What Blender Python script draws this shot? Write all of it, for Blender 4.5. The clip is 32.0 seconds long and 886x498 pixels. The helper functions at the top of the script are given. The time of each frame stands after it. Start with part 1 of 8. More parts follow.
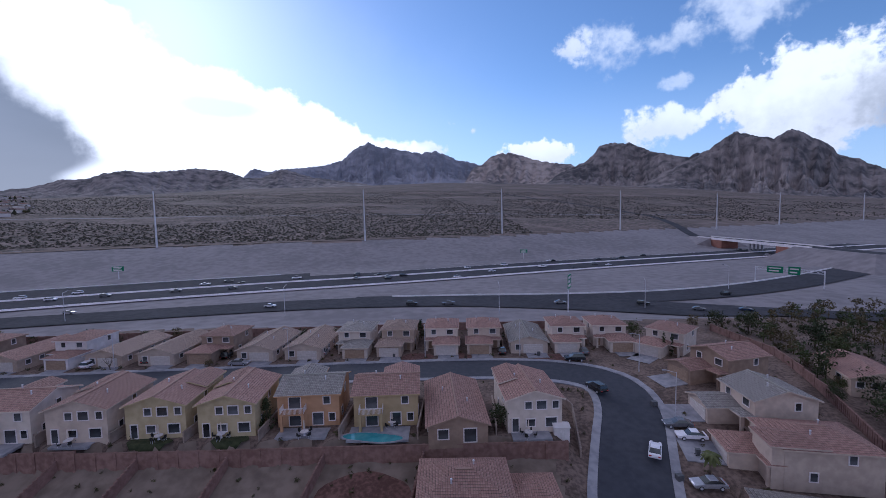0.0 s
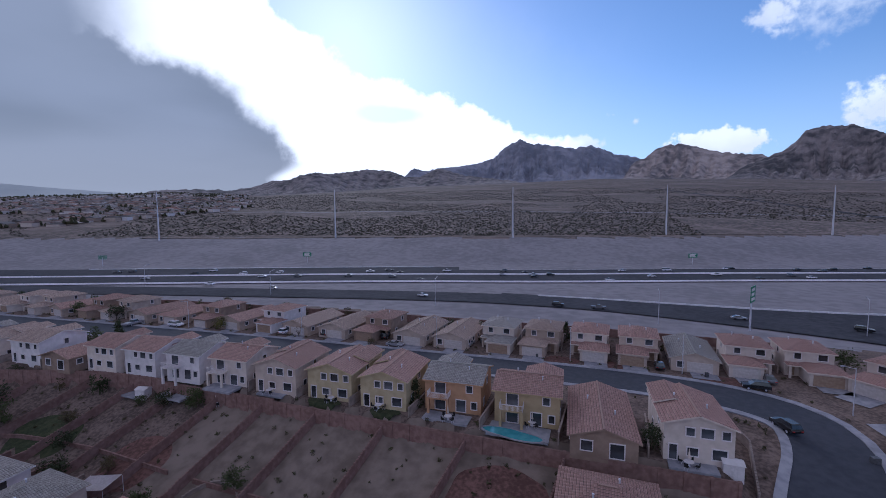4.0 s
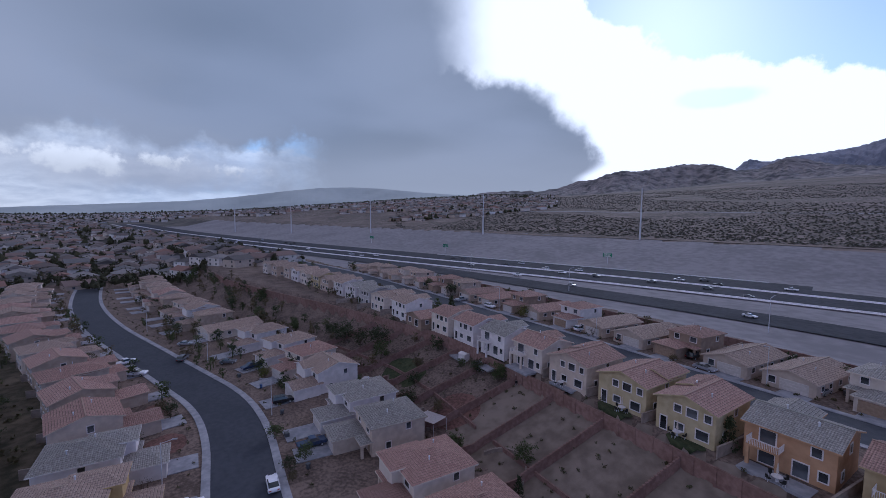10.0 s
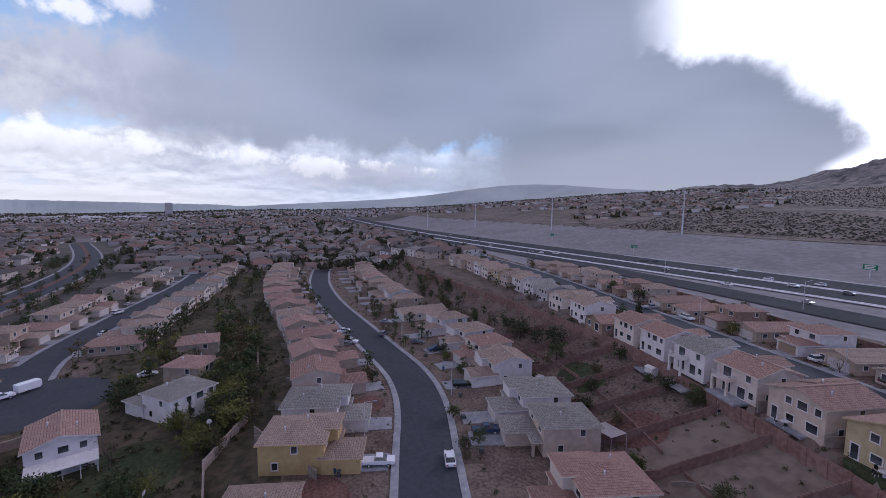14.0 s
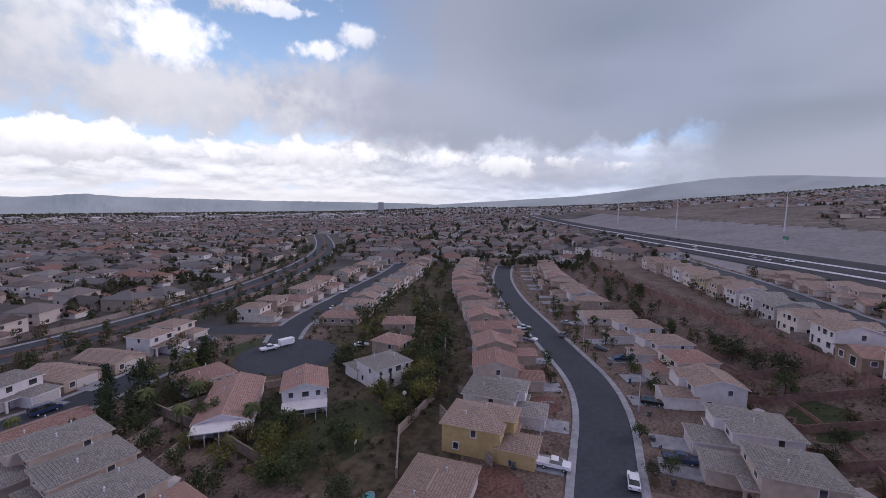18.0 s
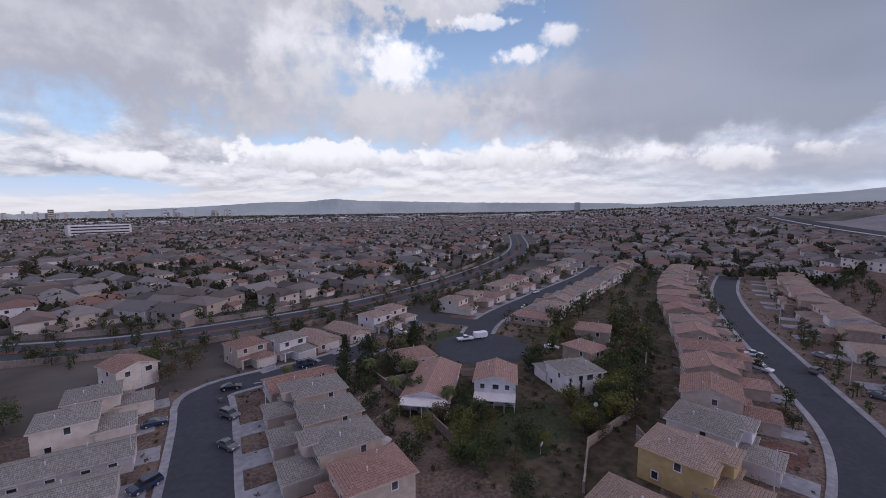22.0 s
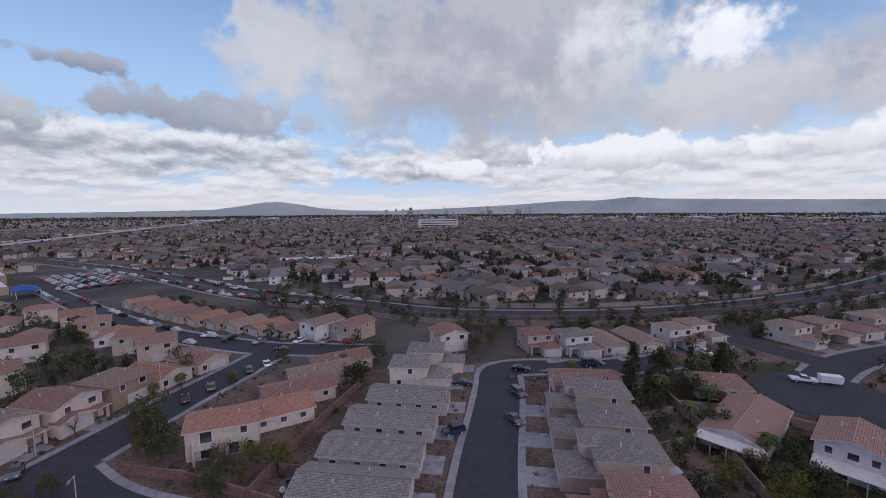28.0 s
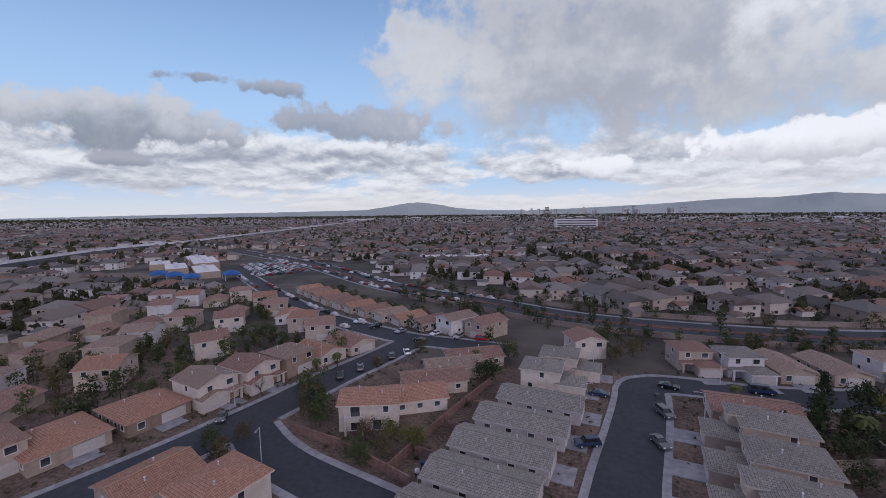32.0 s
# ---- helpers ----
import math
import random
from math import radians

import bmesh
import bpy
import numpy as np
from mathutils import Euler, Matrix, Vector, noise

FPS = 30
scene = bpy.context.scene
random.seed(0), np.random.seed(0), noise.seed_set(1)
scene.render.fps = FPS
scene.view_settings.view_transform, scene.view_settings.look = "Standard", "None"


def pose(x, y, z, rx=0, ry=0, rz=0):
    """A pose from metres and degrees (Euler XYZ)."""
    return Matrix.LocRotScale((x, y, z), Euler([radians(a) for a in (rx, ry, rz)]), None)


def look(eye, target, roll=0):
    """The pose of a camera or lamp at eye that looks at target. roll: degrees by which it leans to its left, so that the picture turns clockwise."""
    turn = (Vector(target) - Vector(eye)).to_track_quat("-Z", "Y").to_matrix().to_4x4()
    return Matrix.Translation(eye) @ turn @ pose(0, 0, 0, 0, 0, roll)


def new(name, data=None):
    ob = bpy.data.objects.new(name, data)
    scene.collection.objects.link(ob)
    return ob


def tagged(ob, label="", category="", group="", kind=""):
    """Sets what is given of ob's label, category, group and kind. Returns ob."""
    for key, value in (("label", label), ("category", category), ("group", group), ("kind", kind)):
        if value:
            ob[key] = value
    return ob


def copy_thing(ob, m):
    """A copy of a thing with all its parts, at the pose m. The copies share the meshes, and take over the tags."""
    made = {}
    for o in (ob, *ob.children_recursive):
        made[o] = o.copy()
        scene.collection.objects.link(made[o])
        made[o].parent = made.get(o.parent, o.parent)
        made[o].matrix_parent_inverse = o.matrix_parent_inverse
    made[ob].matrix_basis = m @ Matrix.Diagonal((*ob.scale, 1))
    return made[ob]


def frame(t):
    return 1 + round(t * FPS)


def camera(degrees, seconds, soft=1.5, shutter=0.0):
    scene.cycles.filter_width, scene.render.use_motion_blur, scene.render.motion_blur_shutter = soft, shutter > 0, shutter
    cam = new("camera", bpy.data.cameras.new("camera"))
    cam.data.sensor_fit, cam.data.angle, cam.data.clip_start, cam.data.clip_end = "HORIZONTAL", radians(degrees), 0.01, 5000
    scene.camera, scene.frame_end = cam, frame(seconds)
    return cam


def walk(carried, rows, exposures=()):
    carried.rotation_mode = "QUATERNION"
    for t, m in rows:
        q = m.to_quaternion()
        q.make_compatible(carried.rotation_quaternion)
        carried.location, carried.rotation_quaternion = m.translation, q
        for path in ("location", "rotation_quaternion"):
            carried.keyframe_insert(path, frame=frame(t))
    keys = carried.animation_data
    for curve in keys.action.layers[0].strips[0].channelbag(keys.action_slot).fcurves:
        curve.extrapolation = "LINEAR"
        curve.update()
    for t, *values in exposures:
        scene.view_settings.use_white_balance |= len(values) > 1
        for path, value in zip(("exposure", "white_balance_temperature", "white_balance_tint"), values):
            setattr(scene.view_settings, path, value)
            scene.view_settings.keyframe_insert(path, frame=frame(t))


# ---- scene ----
cam = camera(93.15, 32.0, soft=0.5)
EYE = (0.0, 0.0, 44.0)
# seconds, yaw, pitch, roll: a drone that hovers and turns on the spot
TURNS = [
    (0.0, 0.00, -4.39, 1.16),
    (0.5, 1.53, -4.42, 1.06),
    (1.0, 3.13, -4.44, 0.96),
    (1.5, 4.98, -4.47, 0.91),
    (2.0, 6.61, -4.51, 0.81),
    (2.5, 8.94, -4.53, 0.74),
    (3.0, 12.48, -4.49, 0.62),
    (3.5, 16.38, -4.49, 0.45),
    (5.5, 29.45, -4.48, 0.06),
    (6.0, 32.37, -4.41, 0.01),
    (6.5, 35.52, -4.33, 0.00),
    (7.0, 38.80, -4.31, -0.09),
    (7.5, 42.24, -4.31, -0.24),
    (8.0, 46.04, -4.32, -0.35),
    (8.5, 49.57, -4.39, -0.41),
    (9.0, 52.90, -4.50, -0.42),
    (9.5, 56.39, -4.62, -0.49),
    (10.0, 59.62, -4.66, -0.58),
    (10.5, 62.79, -4.75, -0.66),
    (11.0, 66.08, -4.81, -0.77),
    (11.5, 69.06, -4.87, -0.79),
    (12.0, 72.10, -4.96, -0.87),
    (12.5, 75.23, -5.05, -0.85),
    (13.0, 78.14, -5.13, -0.76),
    (13.5, 80.71, -5.22, -0.76),
    (14.0, 83.91, -5.37, -0.85),
    (14.5, 87.26, -5.47, -0.82),
    (16.5, 99.21, -5.83, -0.55),
    (17.0, 102.21, -5.86, -0.54),
    (17.5, 105.46, -5.90, -0.57),
    (18.0, 108.59, -5.97, -0.54),
    (18.5, 111.81, -5.98, -0.42),
    (19.0, 115.76, -6.01, -0.38),
    (19.5, 119.44, -6.04, -0.32),
    (20.0, 122.56, -6.00, -0.21),
    (20.5, 125.41, -5.98, -0.08),
    (21.0, 128.34, -6.01, 0.05),
    (21.5, 131.19, -6.02, 0.12),
    (22.0, 134.65, -5.98, 0.08),
    (22.5, 138.21, -6.01, 0.07),
    (23.0, 141.71, -6.07, 0.08),
    (23.5, 145.82, -6.12, 0.12),
    (24.0, 149.23, -6.05, 0.22),
    (24.5, 152.12, -5.98, 0.35),
    (26.5, 162.73, -6.05, 0.24),
    (27.0, 166.26, -6.09, 0.27),
    (27.5, 169.87, -6.04, 0.30),
    (28.0, 173.25, -6.05, 0.29),
    (28.5, 177.04, -6.07, 0.31),
    (29.0, 180.01, -6.04, 0.37),
    (29.5, 182.79, -5.98, 0.43),
    (30.0, 184.76, -5.95, 0.47),
    (30.5, 186.72, -5.97, 0.55),
    (31.0, 188.26, -5.95, 0.56),
    (31.5, 189.69, -5.95, 0.59),
    (32.0, 191.49, -5.94, 0.73),
]
walk(cam, [(t, pose(*EYE, 90 + pitch, roll, yaw)) for t, yaw, pitch, roll in TURNS], exposures=[(0.0, -0.12, 5350, 14), (9.0, -0.26, 5250, 13), (13.0, 0.0, 5600, 16), (19.0, 0.12, 6050, 16), (24.0, -0.17, 6000, 15), (32.0, -0.15, 5950, 12)])
# ---- world and sun ----
SUN_AZ, SUN_EL = -33.0, 24.0


class Nodes:
    """Short hand for shader maths."""

    def __init__(self, tree):
        self.t = tree

    def node(self, kind, **props):
        n = self.t.nodes.new(kind)
        for k, v in props.items():
            if k == "operation":
                n.operation = v
            elif k == "data_type":
                n.data_type = v
            elif k == "blend_type":
                n.blend_type = v
            elif k == "interpolation_type":
                n.interpolation_type = v
            elif k == "noise_dimensions":
                n.noise_dimensions = v
            elif k == "feature":
                n.feature = v
        return n

    def put(self, socket, value):
        if isinstance(value, (int, float)):
            socket.default_value = value
        elif isinstance(value, tuple):
            socket.default_value = value
        else:
            self.t.links.new(value, socket)

    def m(self, op, a, b=0.0, c=0.0):
        n = self.node("ShaderNodeMath", operation=op)
        for i, v in enumerate((a, b, c)):
            self.put(n.inputs[i], v)
        return n.outputs[0]

    def step(self, x, lo, hi):
        n = self.node("ShaderNodeMapRange", interpolation_type="SMOOTHSTEP")
        for i, v in enumerate((x, lo, hi, 0.0, 1.0)):
            self.put(n.inputs[i], v)
        return n.outputs[0]

    def noise(self, vec, scale, detail=4.0, rough=0.5):
        n = self.node("ShaderNodeTexNoise")
        if vec is not None:
            self.put(n.inputs["Vector"], vec)
        n.inputs["Scale"].default_value = scale
        n.inputs["Detail"].default_value = detail
        n.inputs["Roughness"].default_value = rough
        return n.outputs["Fac"]

    def mix(self, f, a, b, blend="MIX"):
        n = self.node("ShaderNodeMix", data_type="RGBA", blend_type=blend)
        self.put(n.inputs[0], f)
        self.put(n.inputs[6], a if not isinstance(a, tuple) else (*a[:3], 1.0))
        self.put(n.inputs[7], b if not isinstance(b, tuple) else (*b[:3], 1.0))
        return n.outputs[2]

    def xyz(self, x, y, z):
        n = self.node("ShaderNodeCombineXYZ")
        for i, v in enumerate((x, y, z)):
            self.put(n.inputs[i], v)
        return n.outputs[0]


def build_world():
    w = bpy.data.worlds.new("world")
    scene.world = w
    w.use_nodes = True
    t = w.node_tree
    t.nodes.clear()
    k = Nodes(t)
    co = t.nodes.new("ShaderNodeTexCoord").outputs["Generated"]
    sep = t.nodes.new("ShaderNodeSeparateXYZ")
    t.links.new(co, sep.inputs[0])
    x, y, z = sep.outputs
    # degrees from ahead, running on past the left to -270, so that the seam lies on the side never seen
    raw = k.m("MULTIPLY", k.m("ARCTAN2", x, y), 57.2958)
    az = k.m("SUBTRACT", raw, k.m("MULTIPLY", k.m("GREATER_THAN", raw, 90.0), 360.0))
    el = k.m("MULTIPLY", k.m("ARCSINE", z), 57.2958)
    # a flat cloud layer seen in perspective
    zz = k.m("ADD", k.m("MAXIMUM", z, 0.0), 0.17)
    plane = k.xyz(k.m("DIVIDE", x, zz), k.m("DIVIDE", y, zz), 0.3)
    fine = k.noise(plane, 2.6, 8.0, 0.55)
    soft = k.noise(plane, 0.9, 2.0, 0.4)
    edge = k.noise(co, 7.0, 7.0, 0.55)
    wob = k.m("MULTIPLY", k.m("SUBTRACT", edge, 0.5), 22.0)
    az2, el2 = k.m("ADD", az, wob), k.m("ADD", el, k.m("MULTIPLY", wob, 0.7))

    sky = t.nodes.new("ShaderNodeTexSky")
    sky.sky_type = "NISHITA"
    sky.sun_disc = False
    sky.sun_elevation, sky.sun_rotation = radians(SUN_EL), radians(SUN_AZ)
    sky.altitude, sky.dust_density = 800.0, 0.6
    blue = k.mix(1.0, sky.outputs[0], (0.108, 0.120, 0.138), "MULTIPLY")

    # cumulus and stratocumulus: a lumpy density whose tops are lit and whose flat bases are grey
    south = k.step(az, -85.0, -125.0)
    deep = k.m("MULTIPLY", k.m("LOGARITHM", k.m("ADD", k.m("MAXIMUM", el, -1.0), 6.0), 2.71828), 3.4)
    roll = k.m("MULTIPLY", k.m("SUBTRACT", k.noise(k.xyz(k.m("MULTIPLY", az, 0.05), deep, 7.0), 1.0, 3.0), 0.5), 1.2)

    fuzz = k.m("SUBTRACT", 0.36, k.m("MULTIPLY", k.m("MULTIPLY", k.step(el, 7.0, 15.0), south), 0.19))

    def lumps(up):
        v = k.m("ADD", deep, up)
        broad = k.noise(k.xyz(k.m("ADD", k.m("MULTIPLY", az, 0.05), roll), k.m("MULTIPLY", v, 0.6), 1.5), 1.0, 3.0, 0.5)
        knobs = k.noise(k.xyz(k.m("ADD", k.m("MULTIPLY", az, 0.19), roll), k.m("MULTIPLY", v, 1.25), 4.5), 1.0, 7.0, 0.62)
        return k.m("ADD", k.m("MULTIPLY", broad, k.m("SUBTRACT", 1.0, fuzz)), k.m("MULTIPLY", knobs, fuzz))

    def bump(a, e, wa, we, gain):
        qa = k.m("POWER", k.m("ABSOLUTE", k.m("DIVIDE", k.m("SUBTRACT", az, a), wa)), 2.0)
        qe = k.m("POWER", k.m("ABSOLUTE", k.m("DIVIDE", k.m("SUBTRACT", el, e), we)), 2.0)
        return k.m("MULTIPLY", k.m("EXPONENT", k.m("MULTIPLY", k.m("ADD", qa, qe), -1.0)), gain)

    # the low deck of cumulus over the valley
    cover = k.m("SUBTRACT", k.m("MULTIPLY", south, 0.11), 0.07)
    for a, e, wa, we, gain in ((-150, 5.0, 45, 2.2, 0.10), (-215, 5.0, 40, 3.0, 0.12), (-90, 4, 26, 4.5, 0.30), (-140, 8.6, 22, 1.4, -0.10), (-150, 2.0, 60, 1.0, -0.04)):
        cover = k.m("ADD", cover, bump(a, e, wa, we, gain))
    dens = k.m("ADD", lumps(0.0), cover)
    above = k.m("ADD", lumps(0.22), cover)
    puff = k.m("MULTIPLY", k.step(dens, 0.50, 0.60), k.m("MULTIPLY", k.step(az, -62.0, -82.0), k.step(k.m("ADD", el, k.m("MULTIPLY", wob, 0.15)), 13.0, 7.5)))
    under = k.step(dens, 0.56, 0.76)
    lit = k.step(k.m("ADD", k.m("SUBTRACT", dens, above), k.m("MULTIPLY", under, -0.035)), -0.11, 0.075)
    sunny = k.mix(lit, (0.37, 0.375, 0.415), (0.96, 0.935, 0.90))
    blue = k.mix(k.m("MULTIPLY", south, k.m("ADD", 0.25, k.m("MULTIPLY", k.step(el, 28.0, 2.0), 0.75))), blue, (0.50, 0.68, 0.88))
    col = k.mix(k.m("MULTIPLY", puff, 0.92), blue, sunny)

    pale_low = k.m("MULTIPLY", k.step(el, 18.0, 4.0), k.m("SUBTRACT", 0.45, k.m("MULTIPLY", south, 0.45)))
    col = k.mix(pale_low, col, (0.60, 0.74, 0.98))
    # single clouds: azimuth, elevation, half width, half height, edge width, roughness of the outline, tone of its base and of its top, cover
    billow = k.m("ADD", k.m("MULTIPLY", k.noise(co, 6.0, 4.0, 0.5), 0.45), k.m("ADD", k.m("MULTIPLY", k.noise(co, 17.0, 4.0, 0.5), 0.33), k.m("MULTIPLY", k.noise(co, 46.0, 6.0, 0.6), 0.22)))
    shadow = k.noise(k.xyz(k.m("MULTIPLY", az, 0.05), k.m("MULTIPLY", el, 0.10), 2.2), 1.0, 4.0, 0.5)
    ruffle = k.m("MULTIPLY", k.m("SUBTRACT", billow, 0.5), 11.0)

    def cloud(col, a, e, wa, we, soft_edge, rag, base, top, alpha):
        qa = k.m("POWER", k.m("ABSOLUTE", k.m("DIVIDE", k.m("SUBTRACT", az, a), wa)), 2.0)
        qe = k.m("POWER", k.m("ABSOLUTE", k.m("DIVIDE", k.m("SUBTRACT", el, e), we)), 2.0)
        inside = k.m("SUBTRACT", k.m("ADD", 1.0, k.m("MULTIPLY", ruffle, rag)), k.m("SQRT", k.m("ADD", qa, qe)))
        cov = k.m("MULTIPLY", k.step(inside, 0.0, soft_edge), alpha)
        rise = k.m("ADD", k.m("DIVIDE", k.m("SUBTRACT", el, e), we), k.m("ADD", k.m("MULTIPLY", ruffle, 0.35), k.m("MULTIPLY", k.m("SUBTRACT", shadow, 0.5), 3.0)))
        return k.mix(cov, col, k.mix(k.step(rise, -0.75, 0.75), base, top))

    pale, white, grey, slate = (0.66, 0.655, 0.66), (1.02, 1.0, 0.98), (0.46, 0.46, 0.495), (0.30, 0.325, 0.375)
    for c in ((-229, 9.4, 19, 3.0, 0.5, 0.45, slate, pale, 0.95), (-204, 10.6, 14, 2.2, 0.6, 0.55, (0.34, 0.355, 0.40), grey, 0.9), (-213, 14.2, 4.0, 0.9, 0.5, 0.6, slate, grey, 0.9), (-221, 14.8, 3.6, 0.7, 0.5, 0.6, slate, grey, 0.85), (-228, 5.3, 4.0, 0.8, 0.5, 0.5, slate, grey, 0.9),
              (-195, 19.5, 6, 4, 0.9, 0.7, (0.62, 0.64, 0.69), (0.80, 0.81, 0.83), 0.75), (-170, 18.5, 34, 13.0, 0.55, 0.18, grey, (0.70, 0.695, 0.69), 0.97), (-165, 26, 36, 8.0, 0.6, 0.3, (0.56, 0.56, 0.58), (0.70, 0.70, 0.70), 0.95), (-150, 17.5, 13, 6.5, 0.9, 0.25, (0.66, 0.66, 0.66), (0.92, 0.91, 0.90), 0.85),
              (-120, 12.5, 30, 6.6, 0.6, 0.25, (0.44, 0.44, 0.49), (0.58, 0.58, 0.61), 0.95), (-138, 11.5, 17, 5.2, 0.7, 0.25, (0.56, 0.555, 0.57), (0.72, 0.71, 0.71), 0.85), (-152, 12.5, 18, 6.0, 0.7, 0.25, (0.50, 0.50, 0.525), (0.70, 0.695, 0.69), 0.9), (-140.5, 18.0, 6.2, 3.4, 0.55, 0.30, (0.95, 0.94, 0.94), (1.10, 1.08, 1.06), 1.0), (-134, 25.0, 16, 3.0, 0.5, 0.5, pale, white, 0.9),
              (-124.5, 18.6, 3.4, 1.3, 0.8, 0.6, (0.90, 0.90, 0.92), white, 0.95), (-119.5, 20.6, 3.2, 1.4, 0.9, 0.6, (0.88, 0.88, 0.9), white, 0.9), (-127.5, 22.3, 5.0, 1.0, 0.5, 0.6, (0.85, 0.86, 0.9), white, 0.8),
              (-150, 6.2, 9.5, 2.3, 0.35, 0.45, (0.50, 0.495, 0.52), white, 0.95), (-126, 6.2, 11, 2.2, 0.4, 0.45, (0.62, 0.61, 0.62), white, 0.95), (-172, 4.6, 9, 1.3, 0.4, 0.5, (0.46, 0.46, 0.50), white, 0.9),
              (-95, 4.6, 24, 4.0, 0.9, 0.15, (0.42, 0.425, 0.465), (0.54, 0.54, 0.575), 0.85), (-101, 5.6, 3.9, 1.1, 0.9, 0.95, (0.72, 0.71, 0.70), white, 0.85), (-93, 5.9, 2.4, 0.8, 0.9, 0.95, (0.72, 0.71, 0.70), white, 0.8), (-108, 6.2, 5.1, 1.3, 0.9, 0.95, (0.70, 0.69, 0.69), white, 0.85), (-86, 5.2, 2.7, 0.8, 0.9, 0.95, (0.70, 0.69, 0.69), white, 0.75),
              (15.8, 19.6, 3.2, 1.5, 0.7, 0.7, (0.80, 0.85, 0.95), white, 0.75), (26.0, 19.2, 10.0, 2.8, 1.0, 0.7, (0.72, 0.78, 0.90), (0.92, 0.95, 1.0), 0.7), (27.7, 15.2, 3.0, 1.3, 0.8, 0.7, (0.78, 0.84, 0.95), white, 0.7), (35, 22.5, 8.0, 3.2, 1.0, 0.6, (0.72, 0.78, 0.90), (0.95, 0.97, 1.0), 0.75),
              (41.0, 10.8, 9.0, 5.2, 0.30, 0.40, (0.80, 0.81, 0.86), (1.15, 1.14, 1.15), 1.0), (49.0, 10.0, 7.5, 4.6, 0.6, 0.4, (0.40, 0.42, 0.46), (0.66, 0.68, 0.72), 0.95), (13.3, 7.6, 7.5, 2.2, 0.25, 0.45, (0.95, 0.95, 0.98), (1.15, 1.14, 1.15), 1.0), (27.0, 10.0, 5.0, 2.4, 0.45, 0.55, (0.88, 0.90, 0.95), (1.1, 1.1, 1.12), 0.95),
              (1.8, 12.2, 1.3, 0.75, 0.6, 0.7, (0.85, 0.88, 0.95), (1.0, 1.0, 1.02), 0.9), (4.3, 11.2, 1.0, 0.7, 0.6, 0.7, (0.85, 0.88, 0.95), (1.0, 1.0, 1.02), 0.85), (-1.5, 9.0, 4.0, 1.2, 0.4, 0.5, (0.95, 0.96, 1.0), (1.1, 1.1, 1.12), 0.9)):
        col = cloud(col, *c)
    # the overcast goes on overhead, out of sight
    over = k.m("MULTIPLY", k.step(k.m("ADD", el, k.m("MULTIPLY", ruffle, 2.0)), 27.0, 36.0), 0.9)
    col = k.mix(over, col, k.mix(soft, (0.40, 0.405, 0.43), (0.64, 0.63, 0.63)))

    # the back-lit bank in front of the sun
    small = k.m("MULTIPLY", k.m("SUBTRACT", edge, 0.5), 9.0)
    az3, el3 = k.m("ADD", az, small), k.m("ADD", el, k.m("MULTIPLY", small, 0.6))
    top = k.m("ADD", k.m("MULTIPLY", k.m("MAXIMUM", k.m("SUBTRACT", -5.0, az3), 0.0), 0.40), k.m("ADD", 9.5, k.m("MULTIPLY", ruffle, 1.0)))
    glow = k.m("MULTIPLY", k.step(k.m("SUBTRACT", top, el3), -0.1, 0.9), k.m("MULTIPLY", k.step(az3, -80.0, -60.0), k.step(az3, 0.0, -5.0)))
    veil = k.m("MULTIPLY", k.step(k.m("SUBTRACT", top, el), -16.0, 0.0), k.m("MULTIPLY", k.step(az, -75.0, -55.0), k.step(az, 14.0, -12.0)))
    col = k.mix(k.m("MULTIPLY", veil, 0.24), col, (0.80, 0.88, 1.05))
    hole = k.m("MULTIPLY", k.step(k.m("ADD", bump(-27, 13.2, 6, 1.6, 0.5), k.m("MULTIPLY", edge, 0.5)), 0.52, 0.66), 0.55)
    col = k.mix(k.m("MULTIPLY", glow, k.m("SUBTRACT", 1.0, hole)), col, (1.30, 1.29, 1.32))
    # the dark rain cloud
    lean = k.m("SUBTRACT", k.m("SUBTRACT", -39.0, k.m("MULTIPLY", k.m("SUBTRACT", el3, 8.0), 0.8)), k.m("MULTIPLY", k.step(el3, 15.0, 18.5), 7.0))
    lean = k.m("MAXIMUM", lean, k.m("ADD", -53.5, k.m("MULTIPLY", small, 0.5)))
    lean = k.m("SUBTRACT", lean, k.m("MULTIPLY", k.step(el3, 7.2, 4.5), 4.5))
    dark = k.m("MULTIPLY", k.step(k.m("SUBTRACT", lean, az3), -0.8, k.m("ADD", 2.0, k.m("MULTIPLY", k.step(el, 9.0, 22.0), 7.0))), k.step(az2, -130.0, -104.0))
    dark = k.m("MULTIPLY", dark, k.m("MAXIMUM", k.step(el2, 6.0, 9.0), k.step(az2, -88.0, -74.0)))
    shade = k.mix(k.step(k.m("ADD", k.m("MULTIPLY", fine, 0.12), k.m("MULTIPLY", soft, 0.88)), 0.34, 0.66), (0.232, 0.262, 0.318), (0.325, 0.355, 0.425))
    shade = k.mix(k.step(az, -84.0, -110.0), shade, k.mix(0.45, shade, (0.48, 0.49, 0.55)))
    shade = k.mix(k.step(el, 13.0, 2.5), shade, (0.37, 0.385, 0.43))
    col = k.mix(k.m("MULTIPLY", dark, 0.97), col, shade)
    # pale haze at the horizon
    haze = k.m("MULTIPLY", k.step(el, 4.0, -0.5), k.m("ADD", 0.35, k.m("MULTIPLY", south, 0.45)))
    bright = k.m("MULTIPLY", k.m("MULTIPLY", k.step(az2, -178.0, -140.0), k.step(az2, -92.0, -118.0)), k.m("MULTIPLY", k.step(el2, 11.0, 4.0), 0.30))
    col = k.mix(bright, col, (0.98, 0.95, 0.92))
